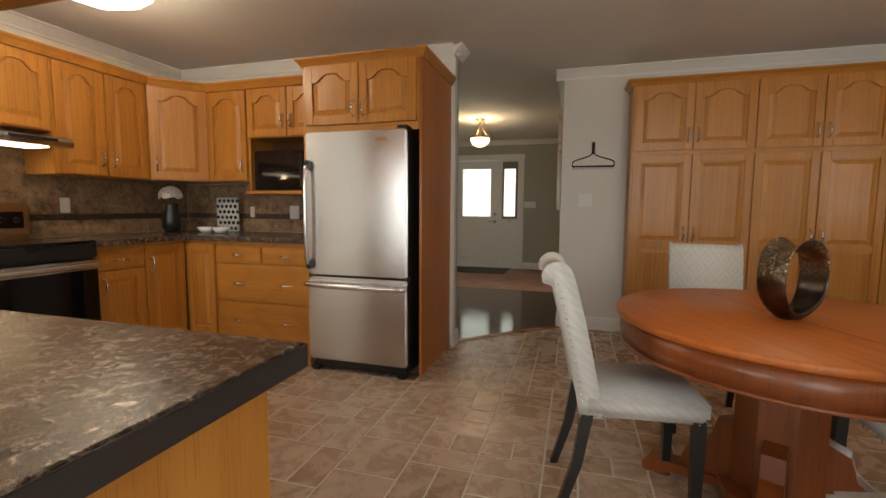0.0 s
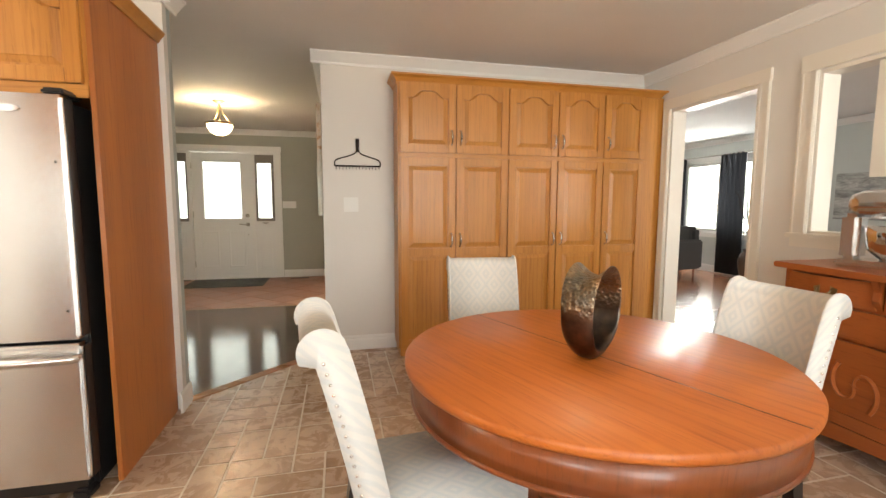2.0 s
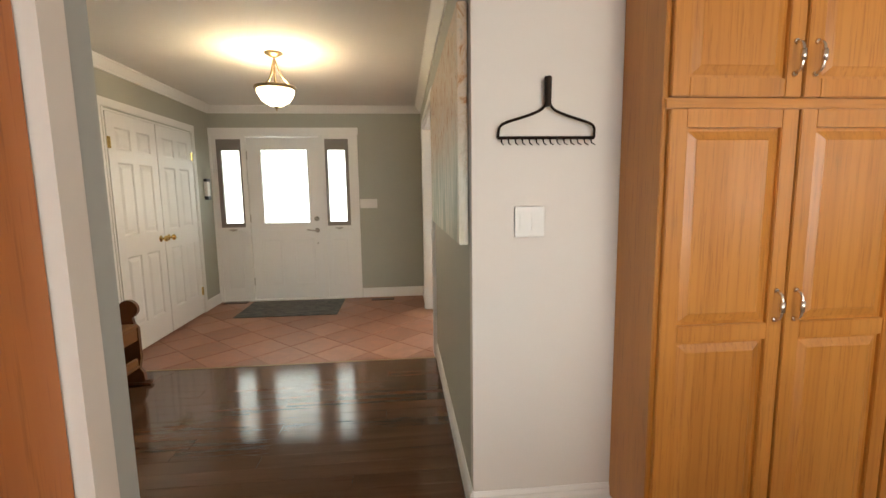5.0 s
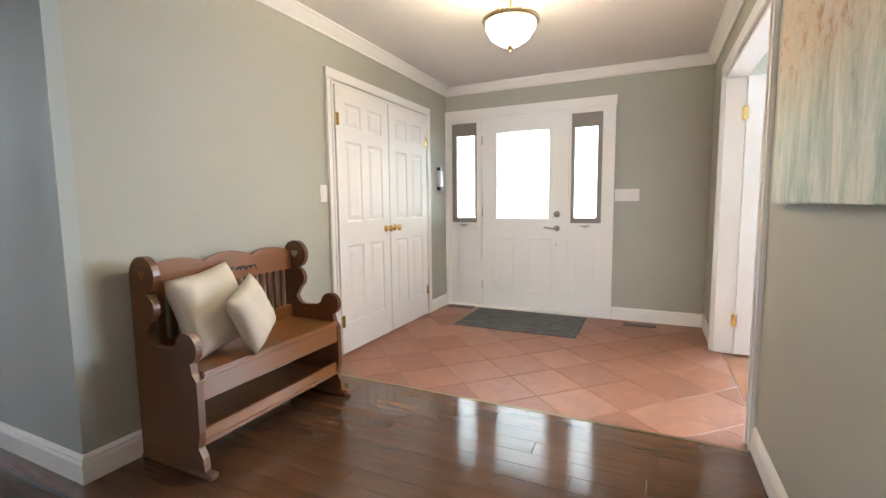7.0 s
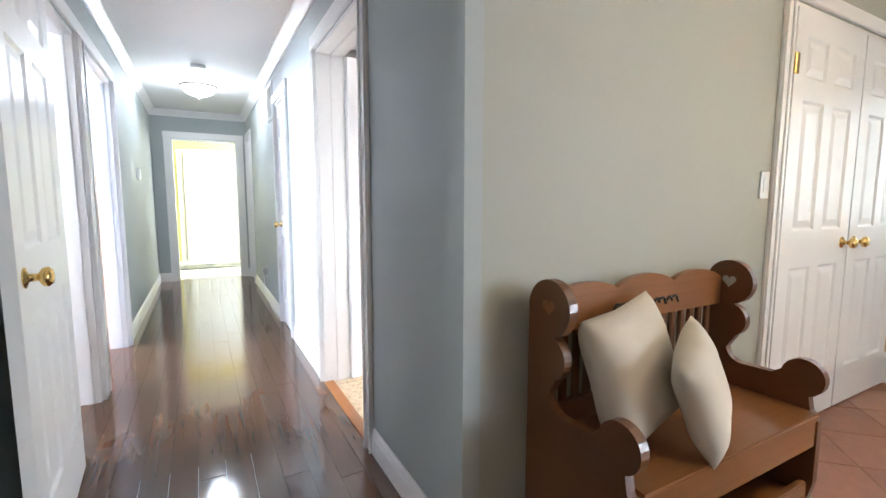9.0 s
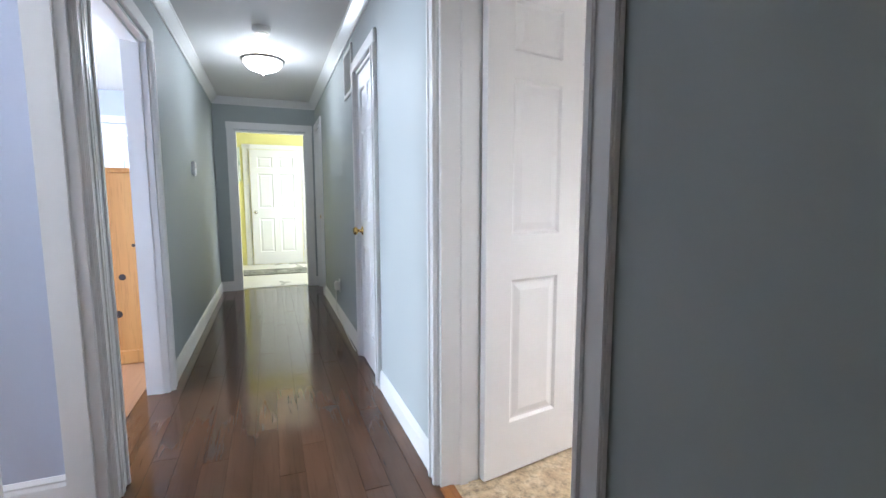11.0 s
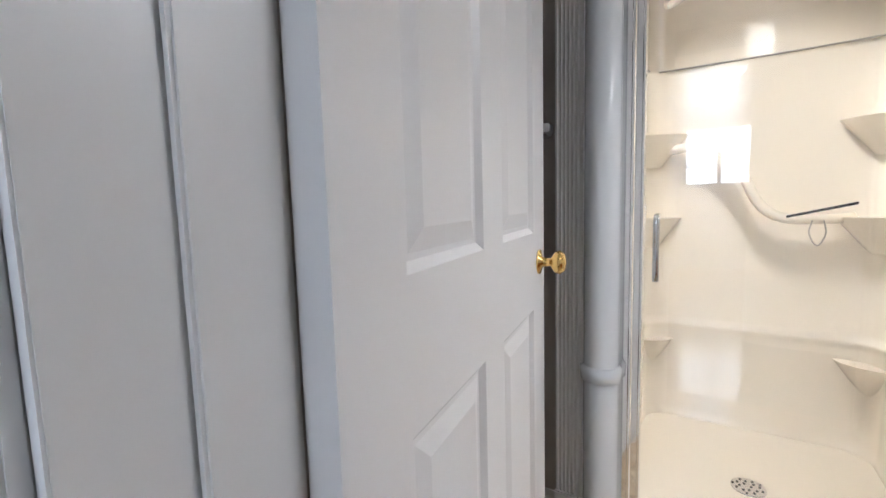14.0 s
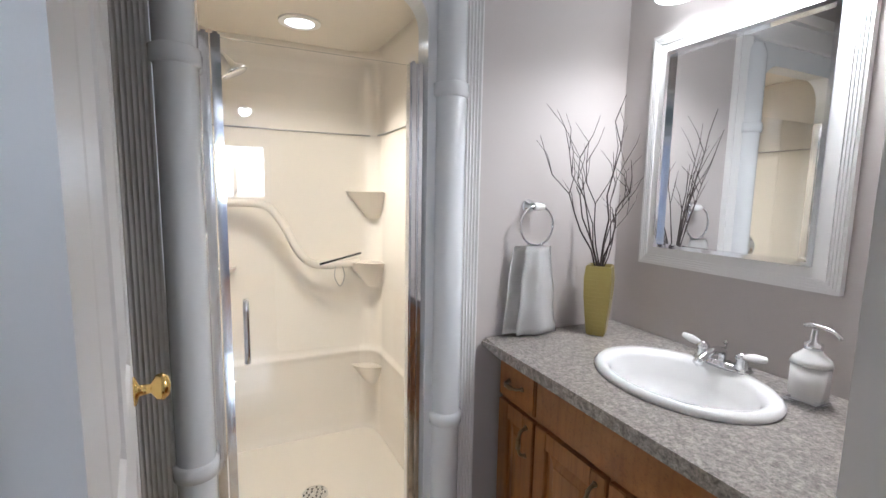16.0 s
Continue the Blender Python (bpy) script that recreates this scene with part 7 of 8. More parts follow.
def landing_window():
    root = tagged(new("window_2"), "white window with glazing bars beyond the nearer doorway", "window", kind="structure")
    x0, x1, z0, z1, y = -4.64, -3.76, 1.25, 2.05, -0.53
    part("window_frame", wall_boxes("y", y - 0.07, y + 0.0, x0 - 0.06, x1 + 0.06, z0 - 0.06, z1 + 0.06, [(x0 + 0.02, x1 - 0.02, z0 + 0.02, z1 - 0.02)]), WHITE, root)
    part("mullion", box((x0 + x1) / 2 - 0.025, (x0 + x1) / 2 + 0.025, y - 0.014, y + 0.002, z0, z1), WHITE, root)
    for z in (1.52, 1.78):
        part("glazing_bar", box(x0, x1, y - 0.012, y, z - 0.012, z + 0.012), WHITE, root)
    part("window_sill", box(x0 - 0.08, x1 + 0.08, -0.6, y + 0.05, z0 - 0.09, z0 - 0.06, 0.006), WHITE, root)


landing_window()


def pine_chest():
    root = thing("pine_bookcase", "knotty pine bookcase standing in the bedroom", "bookcase")
    x0, x1, y0, y1, h = -6.75, -6.4, 2.72, 3.1, 1.34
    part("body", box(x0, x1, y0, y1, 0.06, h, 0.004), PINE, root)
    part("top", box(x0 - 0.02, x1 + 0.025, y0 - 0.03, y1, h, h + 0.03, 0.008), PINE, root)
    part("plinth", box(x0 - 0.008, x1 + 0.012, y0 - 0.012, y1, 0.0, 0.1, 0.006), PINE, root)
    for y, z, r in ((2.9, 0.62, 0.022), (2.86, 0.36, 0.026), (2.98, 0.84, 0.012)):
        part("knot", join(bmesh.new(), turned([(r, 0), (r * 0.9, 0.0015)], 14), pose(x1, y, z, 0, 90)), TWIG, root)


pine_chest()
u = thing("bed", "bed with pale linen in the bedroom", "bed")
part("mattress", box(-8.6, -6.9, 0.3, 2.2, 0.25, 0.55, 0.06), CUSHION, u)
part("base", box(-8.6, -6.9, 0.3, 2.2, 0.03, 0.25, 0.01), PINE, u)
u = thing("entry_picture", "pale floral canvas on the yellow wall", "painting")
part("canvas", box(-11.298, -11.27, 3.13, 3.43, 1.475, 2.06, 0.004), PALE_ART, u)
casing("trim_porch_door", "x", -11.3, 1, 3.55, 4.45, 2.03, WHITE, "white trim of the back door", 0.08, None, 0.005)
casing("trim_bedroom_inner", "x", -9.0, 1, 1.87, 2.68, 2.03, WHITE, "white trim of the bedroom door", 0.08, None, 0.005)

# ---- bathroom ----
SX0, SX1, SYB = -4.36, -3.50, 6.72


def shower():
    root = thing("shower_stall", "one-piece cream acrylic shower stall with a white arched front", "shower")
    t = 0.02
    inner, cr = [(SX0, 5.80)], 0.1
    inner += [(SX0 + cr - cr * math.cos(math.radians(q)), SYB - cr + cr * math.sin(math.radians(q))) for q in range(0, 91, 9)]
    inner += [(SX1 - cr + cr * math.sin(math.radians(q)), SYB - cr + cr * math.cos(math.radians(q))) for q in range(0, 91, 9)]
    inner.append((SX1, 5.80))
    bm = bmesh.new()
    mx = (SX0 + SX1) / 2
    rows = []
    for z, o in ((0.04, 0.05), (0.06, 0.022), (0.1, 0.008), (0.2, 0.002), (0.46, 0.0), (0.478, 0.004), (0.49, 0.012), (0.5, 0.008), (0.51, -0.02), (0.53, -0.024), (1.0, -0.03), (1.64, -0.034), (1.652, -0.028), (1.66, -0.034), (1.98, -0.036), (2.03, -0.02), (2.06, 0.03)):
        row = []
        for px, py in inner:
            side = max(-1.0, min(1.0, (px - mx) / (mx - SX0 - cr)))
            lean = o + 0.03 if py > 5.81 else 0.0
            row.append(bm.verts.new((px - lean * side * (abs(side) > 0.99) * 0.5, py - lean * max(0.0, (py - 5.8) / (SYB - 5.8)) * (1 - 0.5 * (abs(side) > 0.99)), z)))
        rows.append(row)
    for a, b in zip(rows, rows[1:]):
        for k in range(len(inner) - 1):
            bm.faces.new((a[k], a[k + 1], b[k + 1], b[k]))
    bmesh.ops.recalc_face_normals(bm, faces=bm.faces)
    bmesh.ops.solidify(bm, geom=bm.faces[:], thickness=-0.004)
    part("walls", bm, ACRYLIC, root, "glossy cream acrylic walls", True)
    part("dome", box(SX0 - t, SX1 + t, 5.80, SYB + t, 2.06, 2.08), ACRYLIC, root)
    part("pan", box(SX0, SX1, 5.80, SYB, 0.0, 0.05), ACRYLIC, root)
    part("curb", box(SX0, SX1, 5.72, 5.83, 0.0, 0.12, 0.02), ACRYLIC_WHITE, root)
    ledge = [(SX0 + 0.004, 5.85, 0.5), (SX0 + 0.01, SYB - 0.1, 0.5), (SX0 + 0.1, SYB - 0.012, 0.5), (SX1 - 0.1, SYB - 0.012, 0.5), (SX1 - 0.01, SYB - 0.1, 0.5), (SX1 - 0.004, 5.85, 0.42)]
    crease = [(x, y, 1.652) for x, y, z in ledge]
    part("panel_seam", tube(curve_pts(crease, 50), 0.004, 6), NICKEL, root, "", True)
    for z, sx, r in ((1.36, 1, 0.17), (0.99, 1, 0.17), (0.42, 1, 0.15), (1.36, -1, 0.17), (0.99, -1, 0.15), (0.42, -1, 0.13)):
        cx = SX1 - 0.005 if sx > 0 else SX0 + 0.005
        b = bmesh.new()
        top = [b.verts.new((cx, SYB - 0.005, z))] + [b.verts.new((cx - sx * r * math.cos(math.radians(a)), SYB - 0.005 - r * 0.8 * math.sin(math.radians(a)), z)) for a in range(0, 91, 10)]
        low = [b.verts.new((cx, SYB - 0.005, z - 0.12))] + [b.verts.new((cx - sx * r * 0.35 * math.cos(math.radians(a)), SYB - 0.005 - r * 0.3 * math.sin(math.radians(a)), z - 0.14)) for a in range(0, 91, 10)]
        b.faces.new(top), b.faces.new(low[::-1])
        for k in range(len(top)):
            b.faces.new((top[k], top[(k + 1) % len(top)], low[(k + 1) % len(top)], low[k]))
        part("corner_shelf", b, ACRYLIC, root)
    g = curve_pts([(-4.30, SYB - 0.02, 1.29), (-4.18, SYB - 0.05, 1.30), (-4.06, SYB - 0.06, 1.28), (-3.98, SYB - 0.06, 1.17), (-3.92, SYB - 0.06, 1.05), (-3.84, SYB - 0.06, 0.99), (-3.7, SYB - 0.055, 0.985), (-3.62, SYB - 0.02, 0.99)], 40)
    part("grab_bar", tube(g, 0.021, 10), ACRYLIC, root, "moulded curved grab rail", True)
    part("squeegee", tube([(-3.83, 6.62, 0.995), (-3.62, 6.62, 1.045)], 0.006, 6), BLACK, root, "dark squeegee blade")
    part("hook", tube(curve_pts([(-3.75, 6.62, 0.98), (-3.76, 6.6, 0.93), (-3.735, 6.59, 0.885), (-3.71, 6.6, 0.93), (-3.715, 6.62, 0.98)], 16), 0.003, 6), NICKEL, root)
    dr = part("drain", join(bmesh.new(), turned([(0.055, 0.05), (0.054, 0.054), (0.001, 0.055)], 28, False), pose(-3.93, 6.22, 0)), CHROME, root, "round perforated chrome drain")
    for k in range(18):
        a, r = k * 2.4, 0.008 + 0.0095 * math.sqrt(k)
        part("hole", join(bmesh.new(), turned([(0.0042, 0.0555), (0.0042, 0.0562)], 8), pose(-3.93 + r * math.cos(a), 6.22 + r * math.sin(a), 0)), BLACK, dr)
    hd = part("shower_arm", tube(curve_pts([(SX0, 6.25, 1.9), (SX0 + 0.06, 6.25, 1.91), (SX0 + 0.12, 6.24, 1.86), (SX0 + 0.15, 6.235, 1.82)], 12), 0.01, 8), CHROME, root, "", True)
    h2 = part("shower_head", turned([(0.012, 0.05), (0.02, 0.03), (0.024, 0.015), (0.05, 0.0), (0.052, -0.014), (0.044, -0.018), (0.001, -0.016)], 28, False), CHROME, hd, "round chrome shower head", True)
    h2.matrix_local = pose(SX0 + 0.165, 6.23, 1.79, 0, -28)
    v = part("valve_plate", join(bmesh.new(), turned([(0.085, 0), (0.083, 0.008), (0.05, 0.018), (0.03, 0.022), (0.028, 0.05), (0.001, 0.055)], 32, False), pose(SX0, 6.2, 1.05, 0, 90)), CHROME, root, "round chrome shower valve", True)
    part("lever", tube(curve_pts([(SX0 + 0.05, 6.2, 1.05), (SX0 + 0.08, 6.16, 1.06), (SX0 + 0.085, 6.12, 1.02), (SX0 + 0.085, 6.1, 0.96)], 10), 0.008, 8), CHROME, v, "", True)
    part("pot_light_trim", join(bmesh.new(), turned([(0.085, 2.059), (0.085, 2.052), (0.06, 2.05), (0.06, 2.059)], 32, False), pose(-3.93, 6.4, 0)), PLASTIC, root)
    part("pot_light", join(bmesh.new(), turned([(0.06, 2.056), (0.001, 2.055)], 28, False), pose(-3.93, 6.4, 0)), SHADE_WHITE, root, "lit recessed shower light").visible_shadow = False
    # white arched front
    x0, x1, y = -4.375, -3.495, 5.735
    a, b_, top, r = -4.275, -3.625, 2.0, 0.12
    bm = box(x0, a, y, 5.82, 0.0, 2.16)
    box(b_, x1, y, 5.82, 0.0, 2.16, 0, bm)
    box(a, b_, y, 5.82, top, 2.16, 0, bm)
    for cx, sgn in ((a, 1), (b_, -1)):
        pts = [(cx, top)] + [(cx + sgn * (r - r * math.sin(math.radians(q))), top - (r - r * math.cos(math.radians(q)))) for q in range(0, 91, 9)]
        join(bm, prism(pts, 0.085, pose(0, y, 0)))
    part("arched_front", bm, ACRYLIC_WHITE, root, "white arched acrylic front")
    for cx in (-4.325, -3.545):
        c = part("column", join(bmesh.new(), turned([(0.05, 0.0), (0.05, 2.02), (0.035, 2.07), (0.001, 2.09)], 28, False), pose(cx, y - 0.005, 0)), ACRYLIC_WHITE, root, "white half-round column", True)
        for z in (0.57, 1.69):
            part("column_ring", join(bmesh.new(), turned([(0.05, z - 0.024), (0.059, z - 0.02), (0.06, z + 0.018), (0.05, z + 0.024)], 28, False), pose(cx, y - 0.005, 0)), ACRYLIC_WHITE, c, "", True)
    for cx0 in (-4.462, -3.515):
        w = 0.085
        pts, n = [(cx0, 5.75)], 6
        for k in range(n):
            f0 = cx0 + 0.006 + k * (w - 0.012) / n
            f1 = cx0 + 0.006 + (k + 1) * (w - 0.012) / n
            for q in range(5):
                u_ = q / 4
                pts.append((f0 + (f1 - f0) * u_, 5.722 + 0.0045 * math.sin(math.pi * u_)))
        pts.append((cx0 + w, 5.75))
        pts = [pts[0], (cx0, 5.722)] + pts[1:-1] + [(cx0 + w, 5.722), pts[-1]]
        bm = bmesh.new()
        lo = [bm.verts.new((px, py, 0.15)) for px, py in pts]
        hi = [bm.verts.new((px, py, 2.16)) for px, py in pts]
        for k in range(len(pts)):
            bm.faces.new((lo[k], lo[(k + 1) % len(pts)], hi[(k + 1) % len(pts)], hi[k]))
        part("fluted_casing", bm, WHITE, root, "white fluted casing")
        part("plinth_block", box(cx0 - 0.004, cx0 + w + 0.004, 5.714, 5.75, 0.0, 0.15, 0.004), WHITE, root)
    part("header", box(-4.47, -3.40, 5.715, 5.75, 2.10, 2.2, 0.004), WHITE, root)
    part("header_crown", prism([(-4.49, 2.2), (-3.38, 2.2), (-3.35, 2.25), (-4.52, 2.25)], 0.06, pose(0, 5.69, 0)), WHITE, root)
    d = thing("shower_door", "clear glass shower door between chrome posts", "shower door")
    g = part("pane", box(a + 0.03, b_ - 0.05, 5.775, 5.781, 0.135, 1.765), GLASS, d)
    g.visible_shadow = False
    for px in (a + 0.002, a + 0.03):
        part("chrome_post", box(px, px + 0.024, 5.755, 5.80, 0.12, 1.775, 0.006), CHROME, d)
    for px in (b_ - 0.027, b_ - 0.052):
        part("chrome_post", box(px, px + 0.024, 5.755, 5.80, 0.12, 1.775, 0.006), CHROME, d)
    part("bottom_rail", box(a, b_, 5.76, 5.795, 0.12, 0.14, 0.004), CHROME, d)
    part("handle", tube(curve_pts([(a + 0.093, 5.775, 1.03), (a + 0.093, 5.735, 1.032), (a + 0.093, 5.73, 0.98), (a + 0.093, 5.73, 0.855)], 14), 0.0085, 10), CHROME, d, "chrome bar handle", True)


shower()


def vanity():
    root = thing("vanity_cabinet", "oak bathroom vanity with drawers and panelled doors", "cabinet")
    x, y0, y1 = -3.335, 4.60, 5.715
    part("body", box(x + 0.02, -2.753, y0, y1, 0.09, 0.66, 0.002), VOAK, root)
    part("face_frame", box(x + 0.02, x + 0.04, y0, y1, 0.66, 0.79), VOAK, root)
    for yy in (y0, y1 - 0.018):
        part("side", box(x + 0.04, -2.753, yy, yy + 0.018, 0.66, 0.79), VOAK, root)
    part("plinth", box(x + 0.08, -2.753, y0, y1, 0, 0.09), VOAK, root)
    m = lambda yy, z: pose(x, yy, z, 0, 0, -90)
    drawer_front(root, m(5.705, 0.625), 0.21, 0.145, VOAK_Y, ANTIQUE_BRASS, length=0.08)
    drawer_front(root, m(4.845, 0.625), 0.235, 0.145, VOAK_Y, ANTIQUE_BRASS, length=0.08)
    drawer_front(root, m(5.485, 0.625), 0.63, 0.145, VOAK_Y, ANTIQUE_BRASS, ())
    for ya, w, hx in ((5.705, 0.21, 0.175), (5.485, 0.31, 0.275), (5.165, 0.31, 0.035), (4.845, 0.235, 0.04)):
        oak_door(root, m(ya, 0.105), w, 0.505, False, 0, (hx, 0.42), VOAK, ANTIQUE_BRASS)
    top = bmesh.new()
    a, b_, cx, cy, ax, ay = -3.395, -2.752, -3.06, 5.19, 0.165, 0.21
    n = 48
    outer = []
    for k in range(n):
        t = 2 * math.pi * k / n
        c, s = math.cos(t), math.sin(t)
        hx, hy = (b_ - cx if c > 0 else cx - a), (5.742 - cy if s > 0 else cy - 4.597)
        q = min(hx / abs(c) if abs(c) > 1e-6 else 9, hy / abs(s) if abs(s) > 1e-6 else 9)
        outer.append((cx + c * q, cy + s * q))
    corners = [(a, 5.742), (a, 4.597), (b_, 5.742), (b_, 4.597)]
    for c in corners:
        k = min(range(n), key=lambda i: (outer[i][0] - c[0]) ** 2 + (outer[i][1] - c[1]) ** 2)
        outer[k] = c
    inner = [(cx + ax * math.cos(2 * math.pi * k / n), cy + ay * math.sin(2 * math.pi * k / n)) for k in range(n)]
    rings = [[top.verts.new((px, py, z)) for px, py in ring] for ring, z in ((inner, 0.795), (outer, 0.795), (outer, 0.832), (inner, 0.832))]
    for u_, v_ in zip(rings, rings[1:] + rings[:1]):
        for k in range(n):
            top.faces.new((u_[k], u_[(k + 1) % n], v_[(k + 1) % n], v_[k]))
    front = [e for e in top.edges if all(abs(v.co.x - a) < 1e-5 for v in e.verts) and abs(e.verts[0].co.z - e.verts[1].co.z) < 1e-5]
    bmesh.ops.bevel(top, geom=front, offset=0.012, segments=3, affect="EDGES")
    wt = solo("vanity_worktop", top, VANITY_TOP, "speckled grey laminate vanity top with an oval sink", "worktop")
    s = thing("sink", "oval white ceramic drop-in sink", "sink")
    prof = [(1.22, 0.833), (1.23, 0.842), (1.17, 0.853), (1.05, 0.85), (0.97, 0.83), (0.9, 0.78), (0.7, 0.725), (0.3, 0.70), (0.02, 0.697)]
    b = turned(prof, 56, False)
    bmesh.ops.transform(b, matrix=pose(cx, cy, 0) @ Matrix.Diagonal((ax, ay, 1, 1)), verts=b.verts)
    part("basin", b, CERAMIC, s, "", True)
    part("drain", join(bmesh.new(), turned([(0.024, 0.698), (0.022, 0.702), (0.001, 0.702)], 20, False), pose(cx, cy, 0)), CHROME, s)
    part("overflow", join(bmesh.new(), turned([(0.01, 0), (0.008, 0.003)], 12), pose(cx - 0.13, cy, 0.775, 0, 60)), BLACK, s)
    f = thing("faucet", "chrome centre-set faucet with white porcelain levers", "faucet")
    fx, fy, fz = cx + 0.185, cy, 0.846
    part("base_plate", box(fx - 0.025, fx + 0.03, fy - 0.085, fy + 0.085, fz, fz + 0.02, 0.009), CHROME, f, "", True)
    part("spout", tube(curve_pts([(fx, fy, fz + 0.01), (fx, fy, fz + 0.05), (fx - 0.05, fy, fz + 0.055), (fx - 0.115, fy, fz + 0.03)], 14), 0.012, 10), CHROME, f, "", True)
    part("pop_up_rod", tube([(fx + 0.015, fy, fz + 0.015), (fx + 0.015, fy, fz + 0.07)], 0.003, 6), CHROME, f)
    part("pop_up_knob", join(bmesh.new(), turned([(0.004, 0), (0.008, 0.008), (0.001, 0.016)], 12, False), pose(fx + 0.015, fy, fz + 0.068)), CHROME, f)
    for sgn in (-1, 1):
        part("valve", join(bmesh.new(), turned([(0.018, 0.015), (0.015, 0.04), (0.02, 0.048), (0.012, 0.06), (0.001, 0.064)], 16, False), pose(fx, fy + sgn * 0.06, fz)), CHROME, f, "", True)
        lv = part("lever", turned([(0.006, 0), (0.011, 0.015), (0.013, 0.035), (0.009, 0.062), (0.001, 0.066)], 16, False), CERAMIC, f, "white porcelain lever", True)
        lv.matrix_local = pose(fx - 0.005, fy + sgn * 0.065, fz + 0.054, -sgn * 80)


VOAK = wood("vanity_oak", (0.24, 0.088, 0.02), (0.34, 0.135, 0.033), (0.42, 0.18, 0.048), "z", 0.34, 1.0, 0.15)
VOAK_Y = wood("vanity_oak_across", (0.24, 0.088, 0.02), (0.34, 0.135, 0.033), (0.42, 0.18, 0.048), "y", 0.34, 1.0, 0.15)
vanity()


def mirror():
    root = thing("wall_mirror", "mirror in a white ribbed frame above the vanity", "mirror")
    x, y0, y1, z0, z1 = -2.752, 4.965, 5.61, 1.105, 1.94
    w = 0.075
    part("frame", wall_boxes("x", x - 0.022, x, y0, y1, z0, z1, [(y0 + w, y1 - w, z0 + w, z1 - w)]), WHITE, root)
    for k in range(4):
        o = 0.008 + k * 0.008
        part("rib", wall_boxes("x", x - 0.026, x - 0.022, y0 + o, y1 - o, z0 + o, z1 - o, [(y0 + o + 0.004, y1 - o - 0.004, z0 + o + 0.004, z1 - o - 0.004)]), WHITE, root)
    part("inner_bead", wall_boxes("x", x - 0.028, x - 0.004, y0 + w - 0.008, y1 - w + 0.008, z0 + w - 0.008, z1 - w + 0.008, [(y0 + w + 0.004, y1 - w - 0.004, z0 + w + 0.004, z1 - w - 0.004)]), CHROME, root, "thin silver inner bead")
    part("glass", box(x - 0.008, x - 0.004, y0 + w, y1 - w, z0 + w, z1 - w), MIRROR, root, "silvered mirror glass")
    v = thing("vanity_light", "lit vanity light with white glass shades", "wall light")
    part("back_plate", box(x - 0.02, x, 4.92, 5.56, 2.1, 2.2, 0.006), CHROME, v)
    for yy in (5.02, 5.24, 5.46):
        part("arm", tube(curve_pts([(x - 0.02, yy, 2.15), (x - 0.09, yy, 2.19), (x - 0.11, yy, 2.16)], 10), 0.008, 8), CHROME, v)
        g = part("shade", join(bmesh.new(), turned([(0.02, 2.16), (0.035, 2.14), (0.052, 2.07), (0.062, 2.01), (0.058, 2.01), (0.03, 2.1)], 28, False), pose(x - 0.11, yy, 0)), SHADE_WHITE, v, "glowing white glass shade", True)
        g.visible_shadow = False


MIRROR = metal("silver_mirror", (0.92, 0.93, 0.93), 0.02)
MIRROR.node_tree.nodes["Principled BSDF"].inputs["Roughness"].default_value = 0.0
for l_ in list(MIRROR.node_tree.links):
    if l_.to_socket.name == "Roughness":
        MIRROR.node_tree.links.remove(l_)
mirror()

u = thing("towel_ring", "chrome towel ring on the wall beside the shower", "towel ring")
cx, cz, yy = -3.20, 1.245, 5.70
part("mount", join(bmesh.new(), turned([(0.026, 0), (0.026, 0.008), (0.012, 0.014), (0.012, 0.05)], 20), pose(cx - 0.01, 5.75, 1.315, 90)), CHROME, u, "", True)
part("post", join(bmesh.new(), turned([(0.014, 0), (0.017, 0.02), (0.012, 0.045), (0.001, 0.048)], 16, False), pose(cx - 0.015, yy + 0.005, 1.315, 0, 90)), CERAMIC, u, "white porcelain post", True)
part("ring", tube([(cx + 0.072 * math.cos(q * math.pi / 16), yy, cz + 0.072 * math.sin(q * math.pi / 16)) for q in range(33)], 0.0045, 8), CHROME, u, "", True)


def hand_towel():
    bm = bmesh.new()
    n, mrow = 16, 14
    g = {}
    for s in (0, 1):
        for i in range(n + 1):
            for j in range(mrow + 1):
                u_, v_ = i / n, j / mrow
                wid = 0.055 + 0.035 * (1 - v_) ** 0.8
                fold = 0.010 * math.sin(u_ * 9 + s) * (0.4 + 0.6 * (1 - v_)) + 0.004 * math.sin(v_ * 12 + u_ * 5)
                x = cx + (u_ - 0.5) * 2 * wid + (0.0 if s == 0 else -0.03)
                y = yy - 0.014 - 0.012 * (1 - v_) + fold if s == 0 else yy + 0.016 + fold * 0.6
                z = 0.842 + (0.0 if s == 0 else -0.0) + v_ * (cz - 0.075 - 0.842)
                g[s, i, j] = bm.verts.new((x, y, z))
        for i in range(n):
            for j in range(mrow):
                bm.faces.new((g[s, i, j], g[s, i + 1, j], g[s, i + 1, j + 1], g[s, i, j + 1]))
    for i in range(n):
        bm.faces.new((g[0, i, mrow], g[0, i + 1, mrow], g[1, i + 1, mrow], g[1, i, mrow]))
    bmesh.ops.solidify(bm, geom=bm.faces[:], thickness=0.006)
    solo("hand_towel", bm, TOWEL, "folded white hand towel on the ring", "towel", smooth=True)


